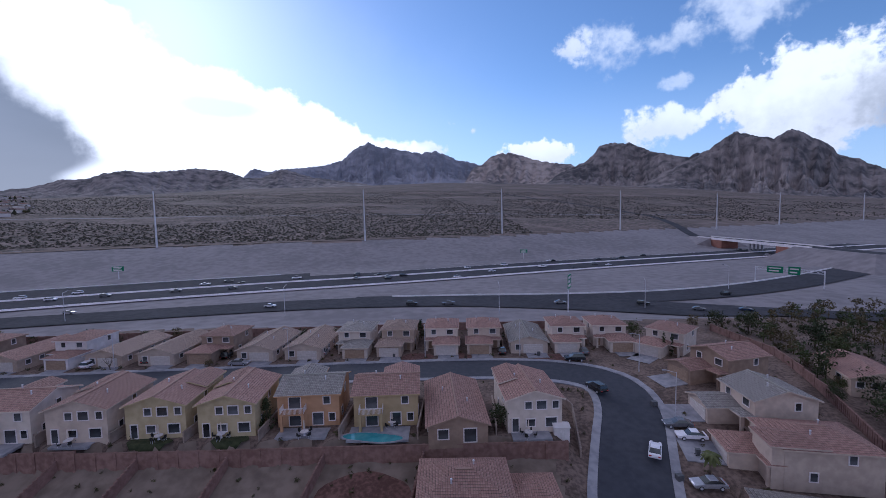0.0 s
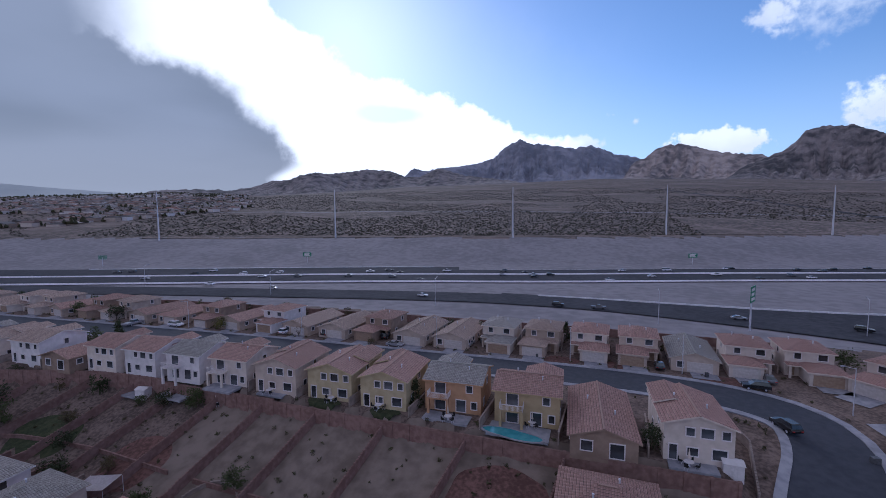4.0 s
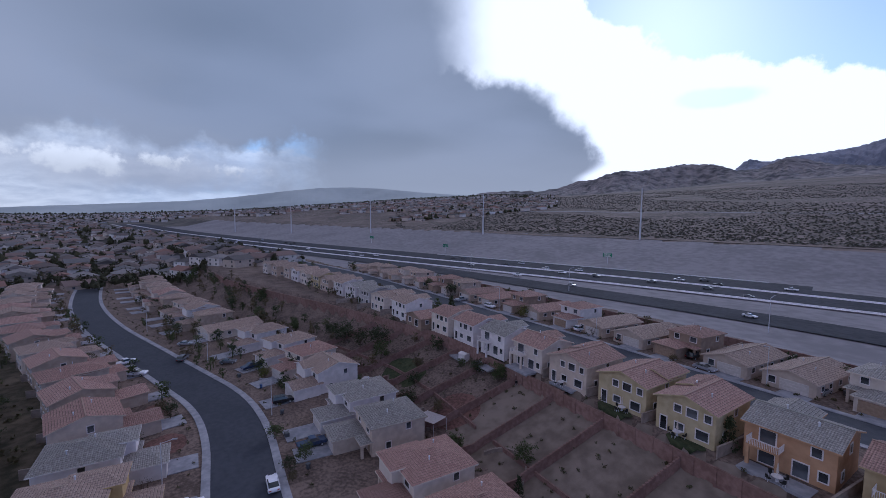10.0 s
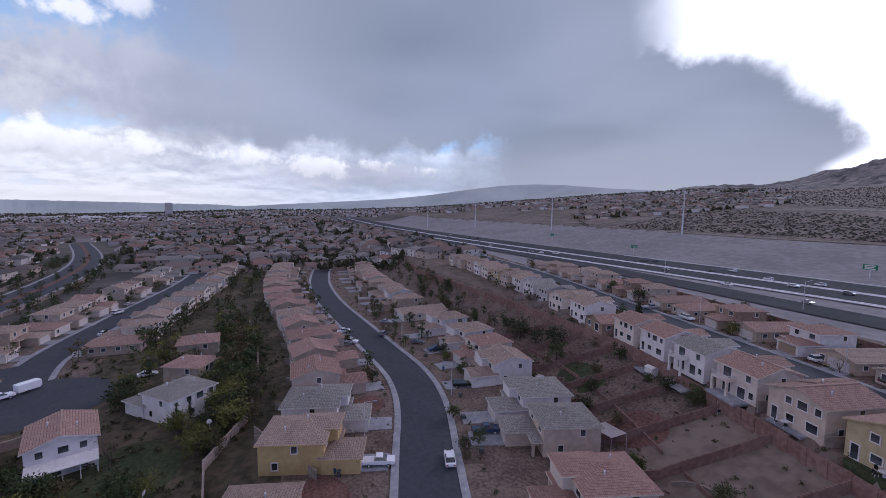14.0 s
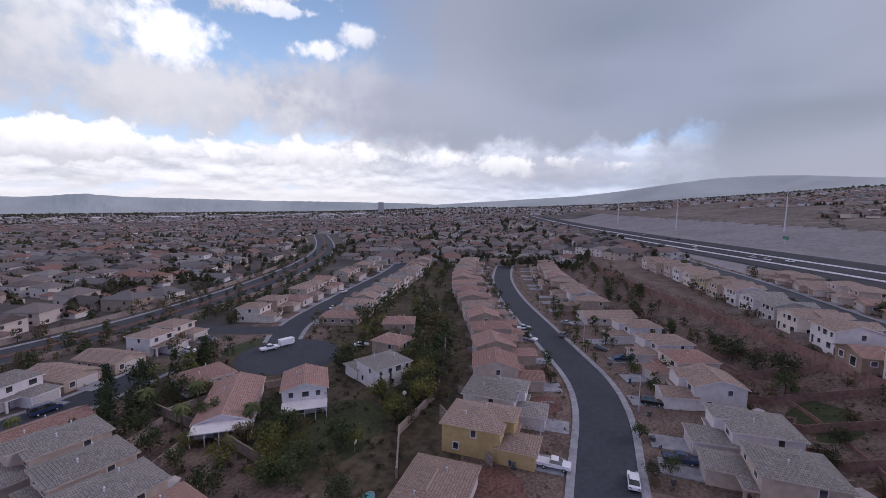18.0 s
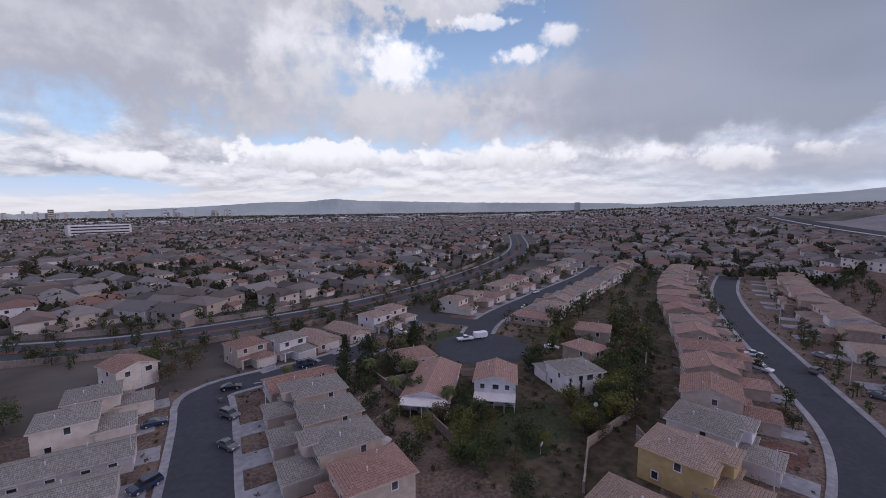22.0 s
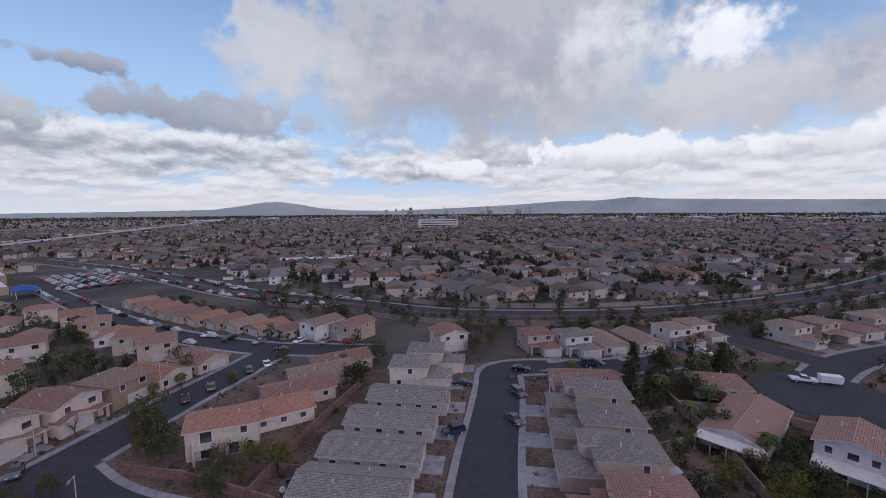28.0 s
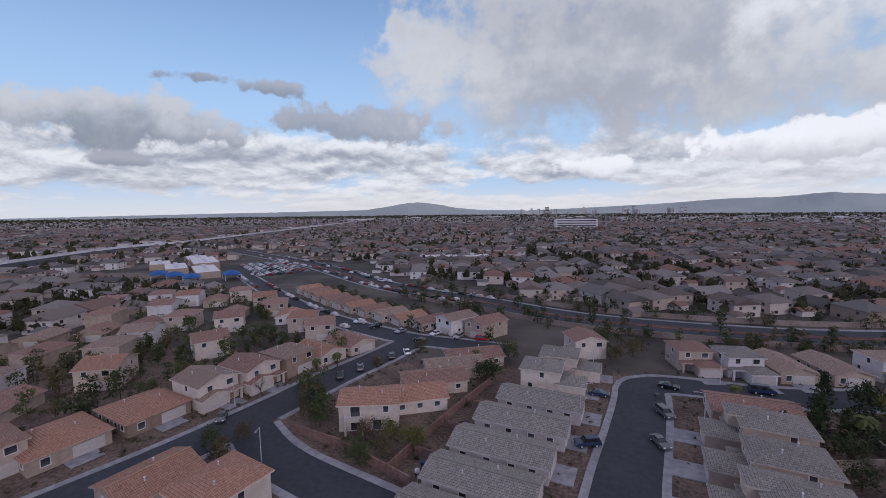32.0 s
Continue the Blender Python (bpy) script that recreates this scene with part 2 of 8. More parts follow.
    col = k.mix(haze, col, k.mix(south, (0.50, 0.52, 0.58), (0.84, 0.80, 0.77)))
    bg = t.nodes.new("ShaderNodeBackground")
    t.links.new(col, bg.inputs[0])
    bg.inputs[1].default_value = 1.0
    out = t.nodes.new("ShaderNodeOutputWorld")
    t.links.new(bg.outputs[0], out.inputs[0])


build_world()
sun = new("sun", bpy.data.lights.new("sun", "SUN"))
sun.data.energy, sun.data.angle, sun.data.color = 0.6, radians(14), (1.0, 0.95, 0.88)
_d = Vector((math.sin(radians(SUN_AZ)) * math.cos(radians(SUN_EL)), math.cos(radians(SUN_AZ)) * math.cos(radians(SUN_EL)), math.sin(radians(SUN_EL))))
sun.matrix_world = look(_d * 300, (0, 0, 0))
scene.view_settings.exposure = 0.0

# ---- materials ----


def tint(c):
    """The magenta cast of the shaded ground, put into base colours: a little less green."""
    return (c[0] * 1.06, c[1] * 0.955, c[2] * 1.06)


def material(name, low, high, scale=4.0, rough=0.85, bump=0.2, bscale=None, metal=0.0, detail=5.0, spread=0.0, spec=0.3, plants=False):
    """Two tones mixed by coarse and fine noise, with fine relief; spread: how far single objects differ."""
    m = bpy.data.materials.new(name)
    m.use_nodes = True
    t = m.node_tree
    k = Nodes(t)
    b = t.nodes["Principled BSDF"]
    co = t.nodes.new("ShaderNodeTexCoord").outputs["Object"]
    f = k.m("ADD", k.m("MULTIPLY", k.noise(co, scale, detail), 0.6), k.m("MULTIPLY", k.noise(co, scale * 0.13, 3.0), 0.4))
    f = k.step(f, 0.36, 0.64)
    col = k.mix(f, tint(low), tint(high))
    if plants:
        # low scrub too small and far to stand as single plants
        thick = k.step(k.noise(co, 0.006, 4.0), 0.32, 0.50)
        spots = k.step(k.noise(co, 0.22, 2.0, 0.6), 0.46, 0.54)
        col = k.mix(k.m("MULTIPLY", k.m("MULTIPLY", spots, thick), 0.75), col, (0.046, 0.039, 0.034))
    if spread:
        info = t.nodes.new("ShaderNodeObjectInfo")
        gain = k.m("ADD", k.m("MULTIPLY", info.outputs["Random"], spread), 1.0 - spread / 2)
        col = k.mix(1.0, col, k.xyz(gain, gain, gain), "MULTIPLY")
    t.links.new(col, b.inputs["Base Color"])
    b.inputs["Roughness"].default_value = rough
    b.inputs["Metallic"].default_value = metal
    b.inputs["Specular IOR Level"].default_value = spec
    if bump:
        bn = t.nodes.new("ShaderNodeBump")
        bn.inputs["Strength"].default_value = bump
        bn.inputs["Distance"].default_value = 0.05
        t.links.new(k.noise(co, bscale or scale * 6, 4.0), bn.inputs["Height"])
        t.links.new(bn.outputs[0], b.inputs["Normal"])
    return m


def roof_material(name, low, high, tw=0.30, tl=0.42):
    """Concrete barrel tiles laid out by the roof's own u (along the eave) and v (up the slope), in metres."""
    m = bpy.data.materials.new(name)
    m.use_nodes = True
    t = m.node_tree
    k = Nodes(t)
    b = t.nodes["Principled BSDF"]
    uv = t.nodes.new("ShaderNodeTexCoord").outputs["UV"]
    sep = t.nodes.new("ShaderNodeSeparateXYZ")
    t.links.new(uv, sep.inputs[0])
    u, v = k.m("DIVIDE", sep.outputs[0], tw), k.m("DIVIDE", sep.outputs[1], tl)
    cu, cv = k.m("FLOOR", u), k.m("FLOOR", v)
    fu, fv = k.m("FRACT", u), k.m("FRACT", v)
    wn = t.nodes.new("ShaderNodeTexWhiteNoise")
    t.links.new(k.xyz(cu, cv, 0.0), wn.inputs[0])
    big = k.noise(uv, 0.5, 3.0)
    f = k.m("ADD", k.m("MULTIPLY", wn.outputs[0], 0.50), k.m("MULTIPLY", big, 0.5))
    col = k.mix(k.step(f, -0.1, 1.1), tint(low), tint(high))
    # shade painted under the lip of each course, then into the pans
    lip_shade = k.step(fv, 0.82, 0.94)
    col = k.mix(k.m("MULTIPLY", lip_shade, 0.85), col, (0.03, 0.025, 0.022))
    pan_shade = k.m("POWER", k.m("SUBTRACT", 1.0, k.m("SINE", k.m("MULTIPLY", fu, 3.14159))), 3.0)
    col = k.mix(k.m("MULTIPLY", pan_shade, 0.45), col, (0.04, 0.033, 0.03))
    # a paler lip on some tiles of each course
    lip = k.m("MULTIPLY", k.step(fv, 0.32, 0.10), k.step(wn.outputs[0], 0.30, 0.55))
    pale = tuple(min(1.0, c * 1.6 + 0.05) for c in high)
    col = k.mix(k.m("MULTIPLY", lip, 0.28), col, pale)
    info = t.nodes.new("ShaderNodeObjectInfo")
    gain = k.m("ADD", k.m("MULTIPLY", info.outputs["Random"], 0.24), 0.88)
    col = k.mix(1.0, col, k.xyz(gain, gain, gain), "MULTIPLY")
    t.links.new(col, b.inputs["Base Color"])
    b.inputs["Roughness"].default_value = 0.8
    b.inputs["Specular IOR Level"].default_value = 0.25
    barrel = k.m("SINE", k.m("MULTIPLY", fu, 3.14159))
    h = k.m("ADD", k.m("MULTIPLY", barrel, 0.7), k.m("MULTIPLY", k.m("SUBTRACT", 1.0, fv), 0.5))
    bn = t.nodes.new("ShaderNodeBump")
    bn.inputs["Strength"].default_value = 0.9
    bn.inputs["Distance"].default_value = 0.09
    t.links.new(h, bn.inputs["Height"])
    t.links.new(bn.outputs[0], b.inputs["Normal"])
    return m


def stuff_material(name, tones, rough=0.9):
    """A tone for each island of a joined mesh."""
    m = bpy.data.materials.new(name)
    m.use_nodes = True
    t = m.node_tree
    k = Nodes(t)
    b = t.nodes["Principled BSDF"]
    r = t.nodes.new("ShaderNodeNewGeometry").outputs["Random Per Island"]
    tones = [tint(c) for c in tones]
    col = tones[0]
    for i, c in enumerate(tones[1:], 1):
        col = k.mix(k.step(r, i / len(tones) - 0.02, i / len(tones) + 0.02), col, c)
    co = t.nodes.new("ShaderNodeTexCoord").outputs["Object"]
    col = k.mix(k.m("MULTIPLY", k.noise(co, 0.8, 4.0), 0.35), col, (0.03, 0.03, 0.03))
    t.links.new(col, b.inputs["Base Color"])
    b.inputs["Roughness"].default_value = rough
    b.inputs["Specular IOR Level"].default_value = 0.2
    return m


def leaf_material(name, a, b2):
    m = bpy.data.materials.new(name)
    m.use_nodes = True
    t = m.node_tree
    k = Nodes(t)
    b = t.nodes["Principled BSDF"]
    r = t.nodes.new("ShaderNodeNewGeometry").outputs["Random Per Island"]
    info = t.nodes.new("ShaderNodeObjectInfo").outputs["Random"]
    f = k.m("ADD", k.m("MULTIPLY", r, 0.6), k.m("MULTIPLY", info, 0.4))
    t.links.new(k.mix(f, a, b2), b.inputs["Base Color"])
    b.inputs["Roughness"].default_value = 0.7
    b.inputs["Specular IOR Level"].default_value = 0.2
    return m


ASPHALT = material("asphalt", (0.042, 0.046, 0.058), (0.058, 0.062, 0.075), 0.9, 0.85, 0.25, 30)
ASPHALT_OLD = material("freeway_asphalt", (0.045, 0.047, 0.054), (0.07, 0.073, 0.081), 0.5, 0.95, 0.2, 20, spec=0.1)
CONCRETE = material("concrete", (0.225, 0.232, 0.25), (0.345, 0.35, 0.365), 0.8, 0.85, 0.15, 20)
CONCRETE_WHITE = material("barrier_concrete", (0.62, 0.62, 0.62), (0.80, 0.80, 0.80), 1.5, 0.8, 0.1)
GRAVEL = material("yard_gravel", (0.082, 0.061, 0.050), (0.205, 0.155, 0.126), 1.6, 0.95, 0.7, 9, detail=9)
RED_GRAVEL = material("red_gravel", (0.09, 0.048, 0.04), (0.19, 0.105, 0.085), 1.8, 0.95, 0.5, 8, detail=8)
SLOPE = material("graded_gravel", (0.180, 0.172, 0.178), (0.252, 0.240, 0.244), 0.22, 0.95, 0.4, 3, detail=10)
DESERT = material("desert_soil", (0.122, 0.096, 0.084), (0.235, 0.185, 0.158), 0.05, 0.95, 0.4, 1.5, detail=10, plants=True)
CITY_GROUND = material("city_ground", (0.05, 0.046, 0.043), (0.13, 0.115, 0.10), 0.04, 0.95, 0.2, 1.0, detail=9)
BELT = material("belt_grass", (0.036, 0.034, 0.020), (0.115, 0.092, 0.062), 0.5, 0.95, 0.6, 12, detail=9)
DIRT = material("bare_dirt", (0.14, 0.112, 0.088), (0.225, 0.182, 0.146), 0.5, 0.95, 0.6, 5, detail=9)
GRASS = material("lawn_grass", (0.030, 0.040, 0.018), (0.064, 0.072, 0.034), 1.2, 0.95, 0.6, 30)
BLOCK = material("block_wall", (0.175, 0.105, 0.086), (0.27, 0.175, 0.145), 1.3, 0.92, 0.3, 8, spread=0.2)
BLOCK_TAN = material("tan_block_wall", (0.24, 0.20, 0.165), (0.34, 0.285, 0.24), 1.3, 0.92, 0.3, 8, spread=0.2)
TRIM = material("white_trim", (0.60, 0.58, 0.55), (0.72, 0.70, 0.67), 3.0, 0.7, 0.05)
GLASS = material("window_glass", (0.015, 0.018, 0.022), (0.10, 0.11, 0.12), 0.25, 0.06, 0.0, spec=0.8, spread=1.2)
GARAGE = material("garage_door_paint", (0.52, 0.49, 0.44), (0.62, 0.59, 0.54), 2.0, 0.6, 0.05)
GARAGE_BROWN = material("tan_garage_door_paint", (0.30, 0.22, 0.15), (0.40, 0.30, 0.21), 2.0, 0.6, 0.05)
BARK = material("bark", (0.07, 0.055, 0.04), (0.16, 0.125, 0.095), 6.0, 0.95, 0.5)
STEEL = material("galvanised_steel", (0.50, 0.52, 0.54), (0.66, 0.68, 0.70), 2.0, 0.45, 0.05, metal=0.3)
RUBBER = material("tyre_rubber", (0.018, 0.018, 0.019), (0.03, 0.03, 0.031), 8.0, 0.85, 0.05)
LAMP_RED = material("tail_light", (0.30, 0.02, 0.02), (0.40, 0.03, 0.03), 4.0, 0.3, 0.0)
LAMP_WHITE = material("head_light", (0.75, 0.75, 0.78), (0.85, 0.85, 0.88), 4.0, 0.2, 0.0)
SIGN_GREEN = material("road_sign_green", (0.01, 0.16, 0.075), (0.015, 0.20, 0.10), 2.0, 0.5, 0.0)
POOL_WATER = material("pool_water", (0.05, 0.26, 0.29), (0.09, 0.36, 0.38), 0.8, 0.06, 0.15, 3.0, spec=0.6)
ROCK = material("mountain_rock", (0.066, 0.066, 0.072), (0.275, 0.250, 0.238), 0.018, 0.95, 1.0, 0.05, detail=12)
ROCK_PALE = material("pale_mountain_rock", (0.11, 0.105, 0.11), (0.44, 0.39, 0.35), 0.014, 0.95, 1.0, 0.04, detail=12)
# blue-grey tones hold the sunny haze in front of the farthest mountain
ROCK_HAZED = material("hazed_mountain_rock", (0.15, 0.165, 0.20), (0.30, 0.31, 0.35), 0.010, 0.95, 1.0, 0.04, detail=12)
# pale bluish base colour stands in for the haze before the far hills
HAZE_ROCK = material("hazed_hill_rock", (0.37, 0.415, 0.405), (0.45, 0.50, 0.475), 0.003, 0.95, 0.5, 0.01, detail=10)

WALLS = {
    "beige": material("beige_stucco", (0.44, 0.37, 0.30), (0.55, 0.47, 0.38), 0.9, 0.92, 0.25, 40, spread=0.16),
    "cream": material("cream_stucco", (0.55, 0.49, 0.41), (0.66, 0.60, 0.51), 0.9, 0.92, 0.25, 40, spread=0.16),
    "white": material("white_stucco", (0.60, 0.58, 0.55), (0.72, 0.70, 0.67), 0.9, 0.92, 0.25, 40, spread=0.12),
    "yellow": material("yellow_stucco", (0.40, 0.335, 0.19), (0.50, 0.425, 0.26), 0.9, 0.92, 0.25, 40, spread=0.10),
    "mustard": material("mustard_stucco", (0.44, 0.32, 0.14), (0.54, 0.40, 0.19), 0.9, 0.92, 0.25, 40),
    "orange": material("orange_stucco", (0.40, 0.24, 0.13), (0.50, 0.31, 0.175), 0.9, 0.92, 0.25, 40),
    "olive": material("olive_stucco", (0.36, 0.28, 0.15), (0.44, 0.35, 0.20), 0.9, 0.92, 0.25, 40),
    "brown": material("brown_stucco", (0.25, 0.185, 0.135), (0.33, 0.25, 0.185), 0.9, 0.92, 0.25, 40, spread=0.16),
    "tan": material("tan_stucco", (0.37, 0.295, 0.225), (0.47, 0.385, 0.30), 0.9, 0.92, 0.25, 40, spread=0.16),
    "grey": material("grey_stucco", (0.38, 0.37, 0.355), (0.50, 0.485, 0.465), 0.9, 0.92, 0.25, 40, spread=0.14),
}
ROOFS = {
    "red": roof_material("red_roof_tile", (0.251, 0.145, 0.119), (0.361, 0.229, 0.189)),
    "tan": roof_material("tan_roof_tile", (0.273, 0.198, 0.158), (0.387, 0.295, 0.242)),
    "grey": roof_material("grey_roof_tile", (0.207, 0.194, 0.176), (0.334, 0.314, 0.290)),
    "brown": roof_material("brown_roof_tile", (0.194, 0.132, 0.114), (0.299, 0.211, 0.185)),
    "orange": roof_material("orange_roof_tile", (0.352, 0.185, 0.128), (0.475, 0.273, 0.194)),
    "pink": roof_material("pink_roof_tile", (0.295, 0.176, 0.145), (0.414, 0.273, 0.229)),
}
LEAF = {
    "green": leaf_material("green_leaves", (0.040, 0.052, 0.022), (0.095, 0.105, 0.042)),
    "dark": leaf_material("dark_leaves", (0.024, 0.032, 0.017), (0.060, 0.068, 0.032)),
    "brown": leaf_material("brown_leaves", (0.075, 0.056, 0.034), (0.165, 0.122, 0.066)),
    "yellow": leaf_material("yellow_green_leaves", (0.085, 0.08, 0.022), (0.17, 0.15, 0.045)),
    "palm": leaf_material("palm_fronds", (0.06, 0.07, 0.025), (0.12, 0.12, 0.05)),
}
PAINT = {
    "white": material("white_car_paint", (0.72, 0.73, 0.75), (0.80, 0.81, 0.82), 3.0, 0.25, 0.0, spec=0.6),
    "black": material("black_car_paint", (0.012, 0.013, 0.016), (0.022, 0.023, 0.027), 3.0, 0.2, 0.0, spec=0.6),
    "silver": material("silver_car_paint", (0.38, 0.40, 0.42), (0.46, 0.48, 0.50), 3.0, 0.3, 0.0, metal=0.5, spec=0.6),
    "blue": material("dark_blue_car_paint", (0.02, 0.035, 0.08), (0.03, 0.05, 0.11), 3.0, 0.25, 0.0, spec=0.6),
    "red": material("red_car_paint", (0.28, 0.02, 0.02), (0.36, 0.03, 0.03), 3.0, 0.25, 0.0, spec=0.6),
    "grey": material("grey_car_paint", (0.10, 0.105, 0.115), (0.15, 0.155, 0.165), 3.0, 0.25, 0.0, spec=0.6),
}

# ---- the lie of the land ----


def lerp_line(x, pts):
    """y on a polyline whose x falls from first to last point."""
    if x >= pts[0][0]:
        return float(pts[0][1])
    for (x0, y0), (x1, y1) in zip(pts, pts[1:]):
        if x >= x1:
            return y0 + (y1 - y0) * (x0 - x) / (x0 - x1)
    return float(pts[-1][1])


CURVED_STREET = [(80, 6), (-60, 5), (-85, 6), (-103, 4.5), (-121, -1), (-155, -12), (-190, -26), (-240, -43), (-312, -54), (-500, -95), (-1300, -330), (-5000, -900)]
FREEWAY_FAR = [(5000, 2210), (400, 455), (148, 374), (61, 344), (-35, 318), (-113, 287), (-176, 267), (-257, 237), (-373, 197), (-547, 138), (-1085, -10), (-1300, -60), (-5000, -580)]
CREST = [(5000, 2500), (300, 530), (64, 420), (-92, 372), (-215, 345), (-331, 318), (-548, 236), (-850, 140), (-1300, -20), (-5000, -450)]


def smooth(a, b, x):
    q = min(1.0, max(0.0, (x - a) / (b - a)))
    return q * q * (3 - 2 * q)


def ramp(a, b, x):
    return min(1.0, max(0.0, (x - a) / (b - a)))


def across(x, y):
    """Metres uphill from the curved street."""
    return y - lerp_line(x, CURVED_STREET)


def far_rise(x, y, z):
    """The plain climbs towards the mountains and the western hills."""
    r = math.hypot(x, y)
    if r < 800:
        return z
    az = math.degrees(math.atan2(x, y))
    if not -125 < az < 95:
        return z
    el = -lerp_line(-az, PLAIN)
    q = smooth(800, 2700, r) * smooth(-125, -105, az) * (1 - smooth(60, 95, az))
    return z + (44 + r * math.tan(radians(el)) - z) * q


# how far the plain's far edge lies below eye level, in degrees, by the way one looks (both with their signs turned)
PLAIN = [(125, 0.7), (100, 0.5), (86, -0.1), (74, -1.1), (64, -1.9), (52, -2.6), (46, -2.4), (38, -2.9), (25, -3.9), (11, -4.3), (0, -4.6), (-16, -3.9), (-29, -2.8), (-40, -1.5), (-46, -0.9), (-95, -0.2)]


def ground_z(x, y):
    v = across(x, y)
    if y < -100:
        z = 0.016 * (y + 100)
    else:
        z = 0.0
    if v <= 10:
        return far_rise(x, y, z)
    s = smooth(-35, 0, x)
    toe = 38 - 23 * s
    drop = 2.6 + 1.0 * smooth(-50, -85, x)
    west = (10.0 - drop) * ramp(toe, 56, v) + drop * ramp(56, 56.8, v)
    east = 10.0 * smooth(12, 86, v)
    k = smooth(16, 21, x)
    up = west * (1 - k) + east * k
    up -= 2.0 * smooth(124, 138, v)
    yf, yc = lerp_line(x, FREEWAY_FAR), lerp_line(x, CREST)
    if y > yf:
        up += 16.0 * ramp(yf, yc, y)
    if y > yc:
        e = y - yc
        up += 0.085 * min(e, 600.0) + 0.074 * max(e - 600.0, 0.0)
        up += 1.2 * noise.noise((x * 0.01, y * 0.01, 0)) * min(1.0, e / 60)
    return far_rise(x, y, z + up)


def belt(x, y):
    """The planted strip between the curved street's houses and the court."""
    if not -330 < x < -48:
        return False
    if x > -96:
        return across(x, y) < -24 and y > -99 and x < -52 + (y + 45) * 0.21
    return across(x, y) < -26 and y > lerp_line(x, [(-96, -74), (-128, -84), (-200, -95), (-310, -118), (-360, -140)])


def zone(x, y):
    v = across(x, y)
    if y > lerp_line(x, CREST):
        return 2
    if v > 126:
        return 3 if x < -1150 else 1
    if belt(x, y):
        return 5
    if -112 < y and x > -330 and x < 160:
        if 37 < v < 57 and -72 < x < 16:
            return 4
        return 0
    return 3


def part(name, bm, mat, parent=None, label=""):
    """Links a bmesh as one mesh object under a thing or a part."""
    me = bpy.data.meshes.new(name)
    bm.to_mesh(me)
    bm.free()
    return link(name, me, mat, parent, label)


def link(name, me, mat, parent=None, label=""):
    if mat is not None and not me.materials:
        for q in mat if isinstance(mat, (list, tuple)) else (mat,):
            me.materials.append(q)
    ob = new(name, me)
    if parent is not None:
        ob.parent = parent
    if label:
        ob["label"] = label
    return ob


def mesh(name, verts, faces, mat, parent=None, label="", smooth_faces=False):
    me = bpy.data.meshes.new(name)
    me.from_pydata(verts, [], faces)
    me.update()
    if smooth_faces:
        me.polygons.foreach_set("use_smooth", [True] * len(me.polygons))
    return link(name, me, mat, parent, label)


def build_ground():
    radii = [26.0]
    while radii[-1] < 4900:
        r = radii[-1]
        radii.append(r + max(1.6, r * 0.028))
    n = 620
    angles = [radians(-180 + 360 * i / n) for i in range(n)]
    verts, faces, kinds = [(0, 0, ground_z(0, 0))], [], []
    for r in radii:
        for a in angles:
            x, y = r * math.sin(a), r * math.cos(a)
            verts.append((x, y, ground_z(x, y)))
    for j in range(n):
        faces.append((0, 1 + (j + 1) % n, 1 + j))
        kinds.append(0)
    for i in range(len(radii) - 1):
        rm = (radii[i] + radii[i + 1]) / 2
        for j in range(n):
            a, b = 1 + i * n + j, 1 + i * n + (j + 1) % n
            faces.append((a, b, b + n, a + n))
            am = angles[j] + math.pi / n
            kinds.append(zone(rm * math.sin(am), rm * math.cos(am)))
    ob = mesh("ground", verts, faces, [GRAVEL, SLOPE, DESERT, CITY_GROUND, DIRT, BELT], smooth_faces=True)
    ob.data.polygons.foreach_set("material_index", kinds)
    tagged(ob, "tan gravel lots, graded grey slope and desert", "ground", kind="structure")


def along(pts, gap):
    """Points every gap metres along a polyline, with their headings (unit vectors)."""
    out, rest = [], 0.0
    for (x0, y0), (x1, y1) in zip(pts, pts[1:]):
        d = math.hypot(x1 - x0, y1 - y0)
        ux, uy = (x1 - x0) / d, (y1 - y0) / d
        s = rest
        while s < d:
            out.append((x0 + ux * s, y0 + uy * s, ux, uy))
            s += gap
        rest = s - d
    (x0, y0), (x1, y1) = pts[-2:]
    d = math.hypot(x1 - x0, y1 - y0)
    out.append((x1, y1, (x1 - x0) / d, (y1 - y0) / d))
    return out


def curve(pts, rounds=3):
    """Corner-cutting: a smooth street line from a few points."""
    for _ in range(rounds):
        q = [pts[0]]
        for a, b in zip(pts, pts[1:]):
            q += [(a[0] * 0.75 + b[0] * 0.25, a[1] * 0.75 + b[1] * 0.25), (a[0] * 0.25 + b[0] * 0.75, a[1] * 0.25 + b[1] * 0.75)]
        pts = q + [pts[-1]]
    return pts


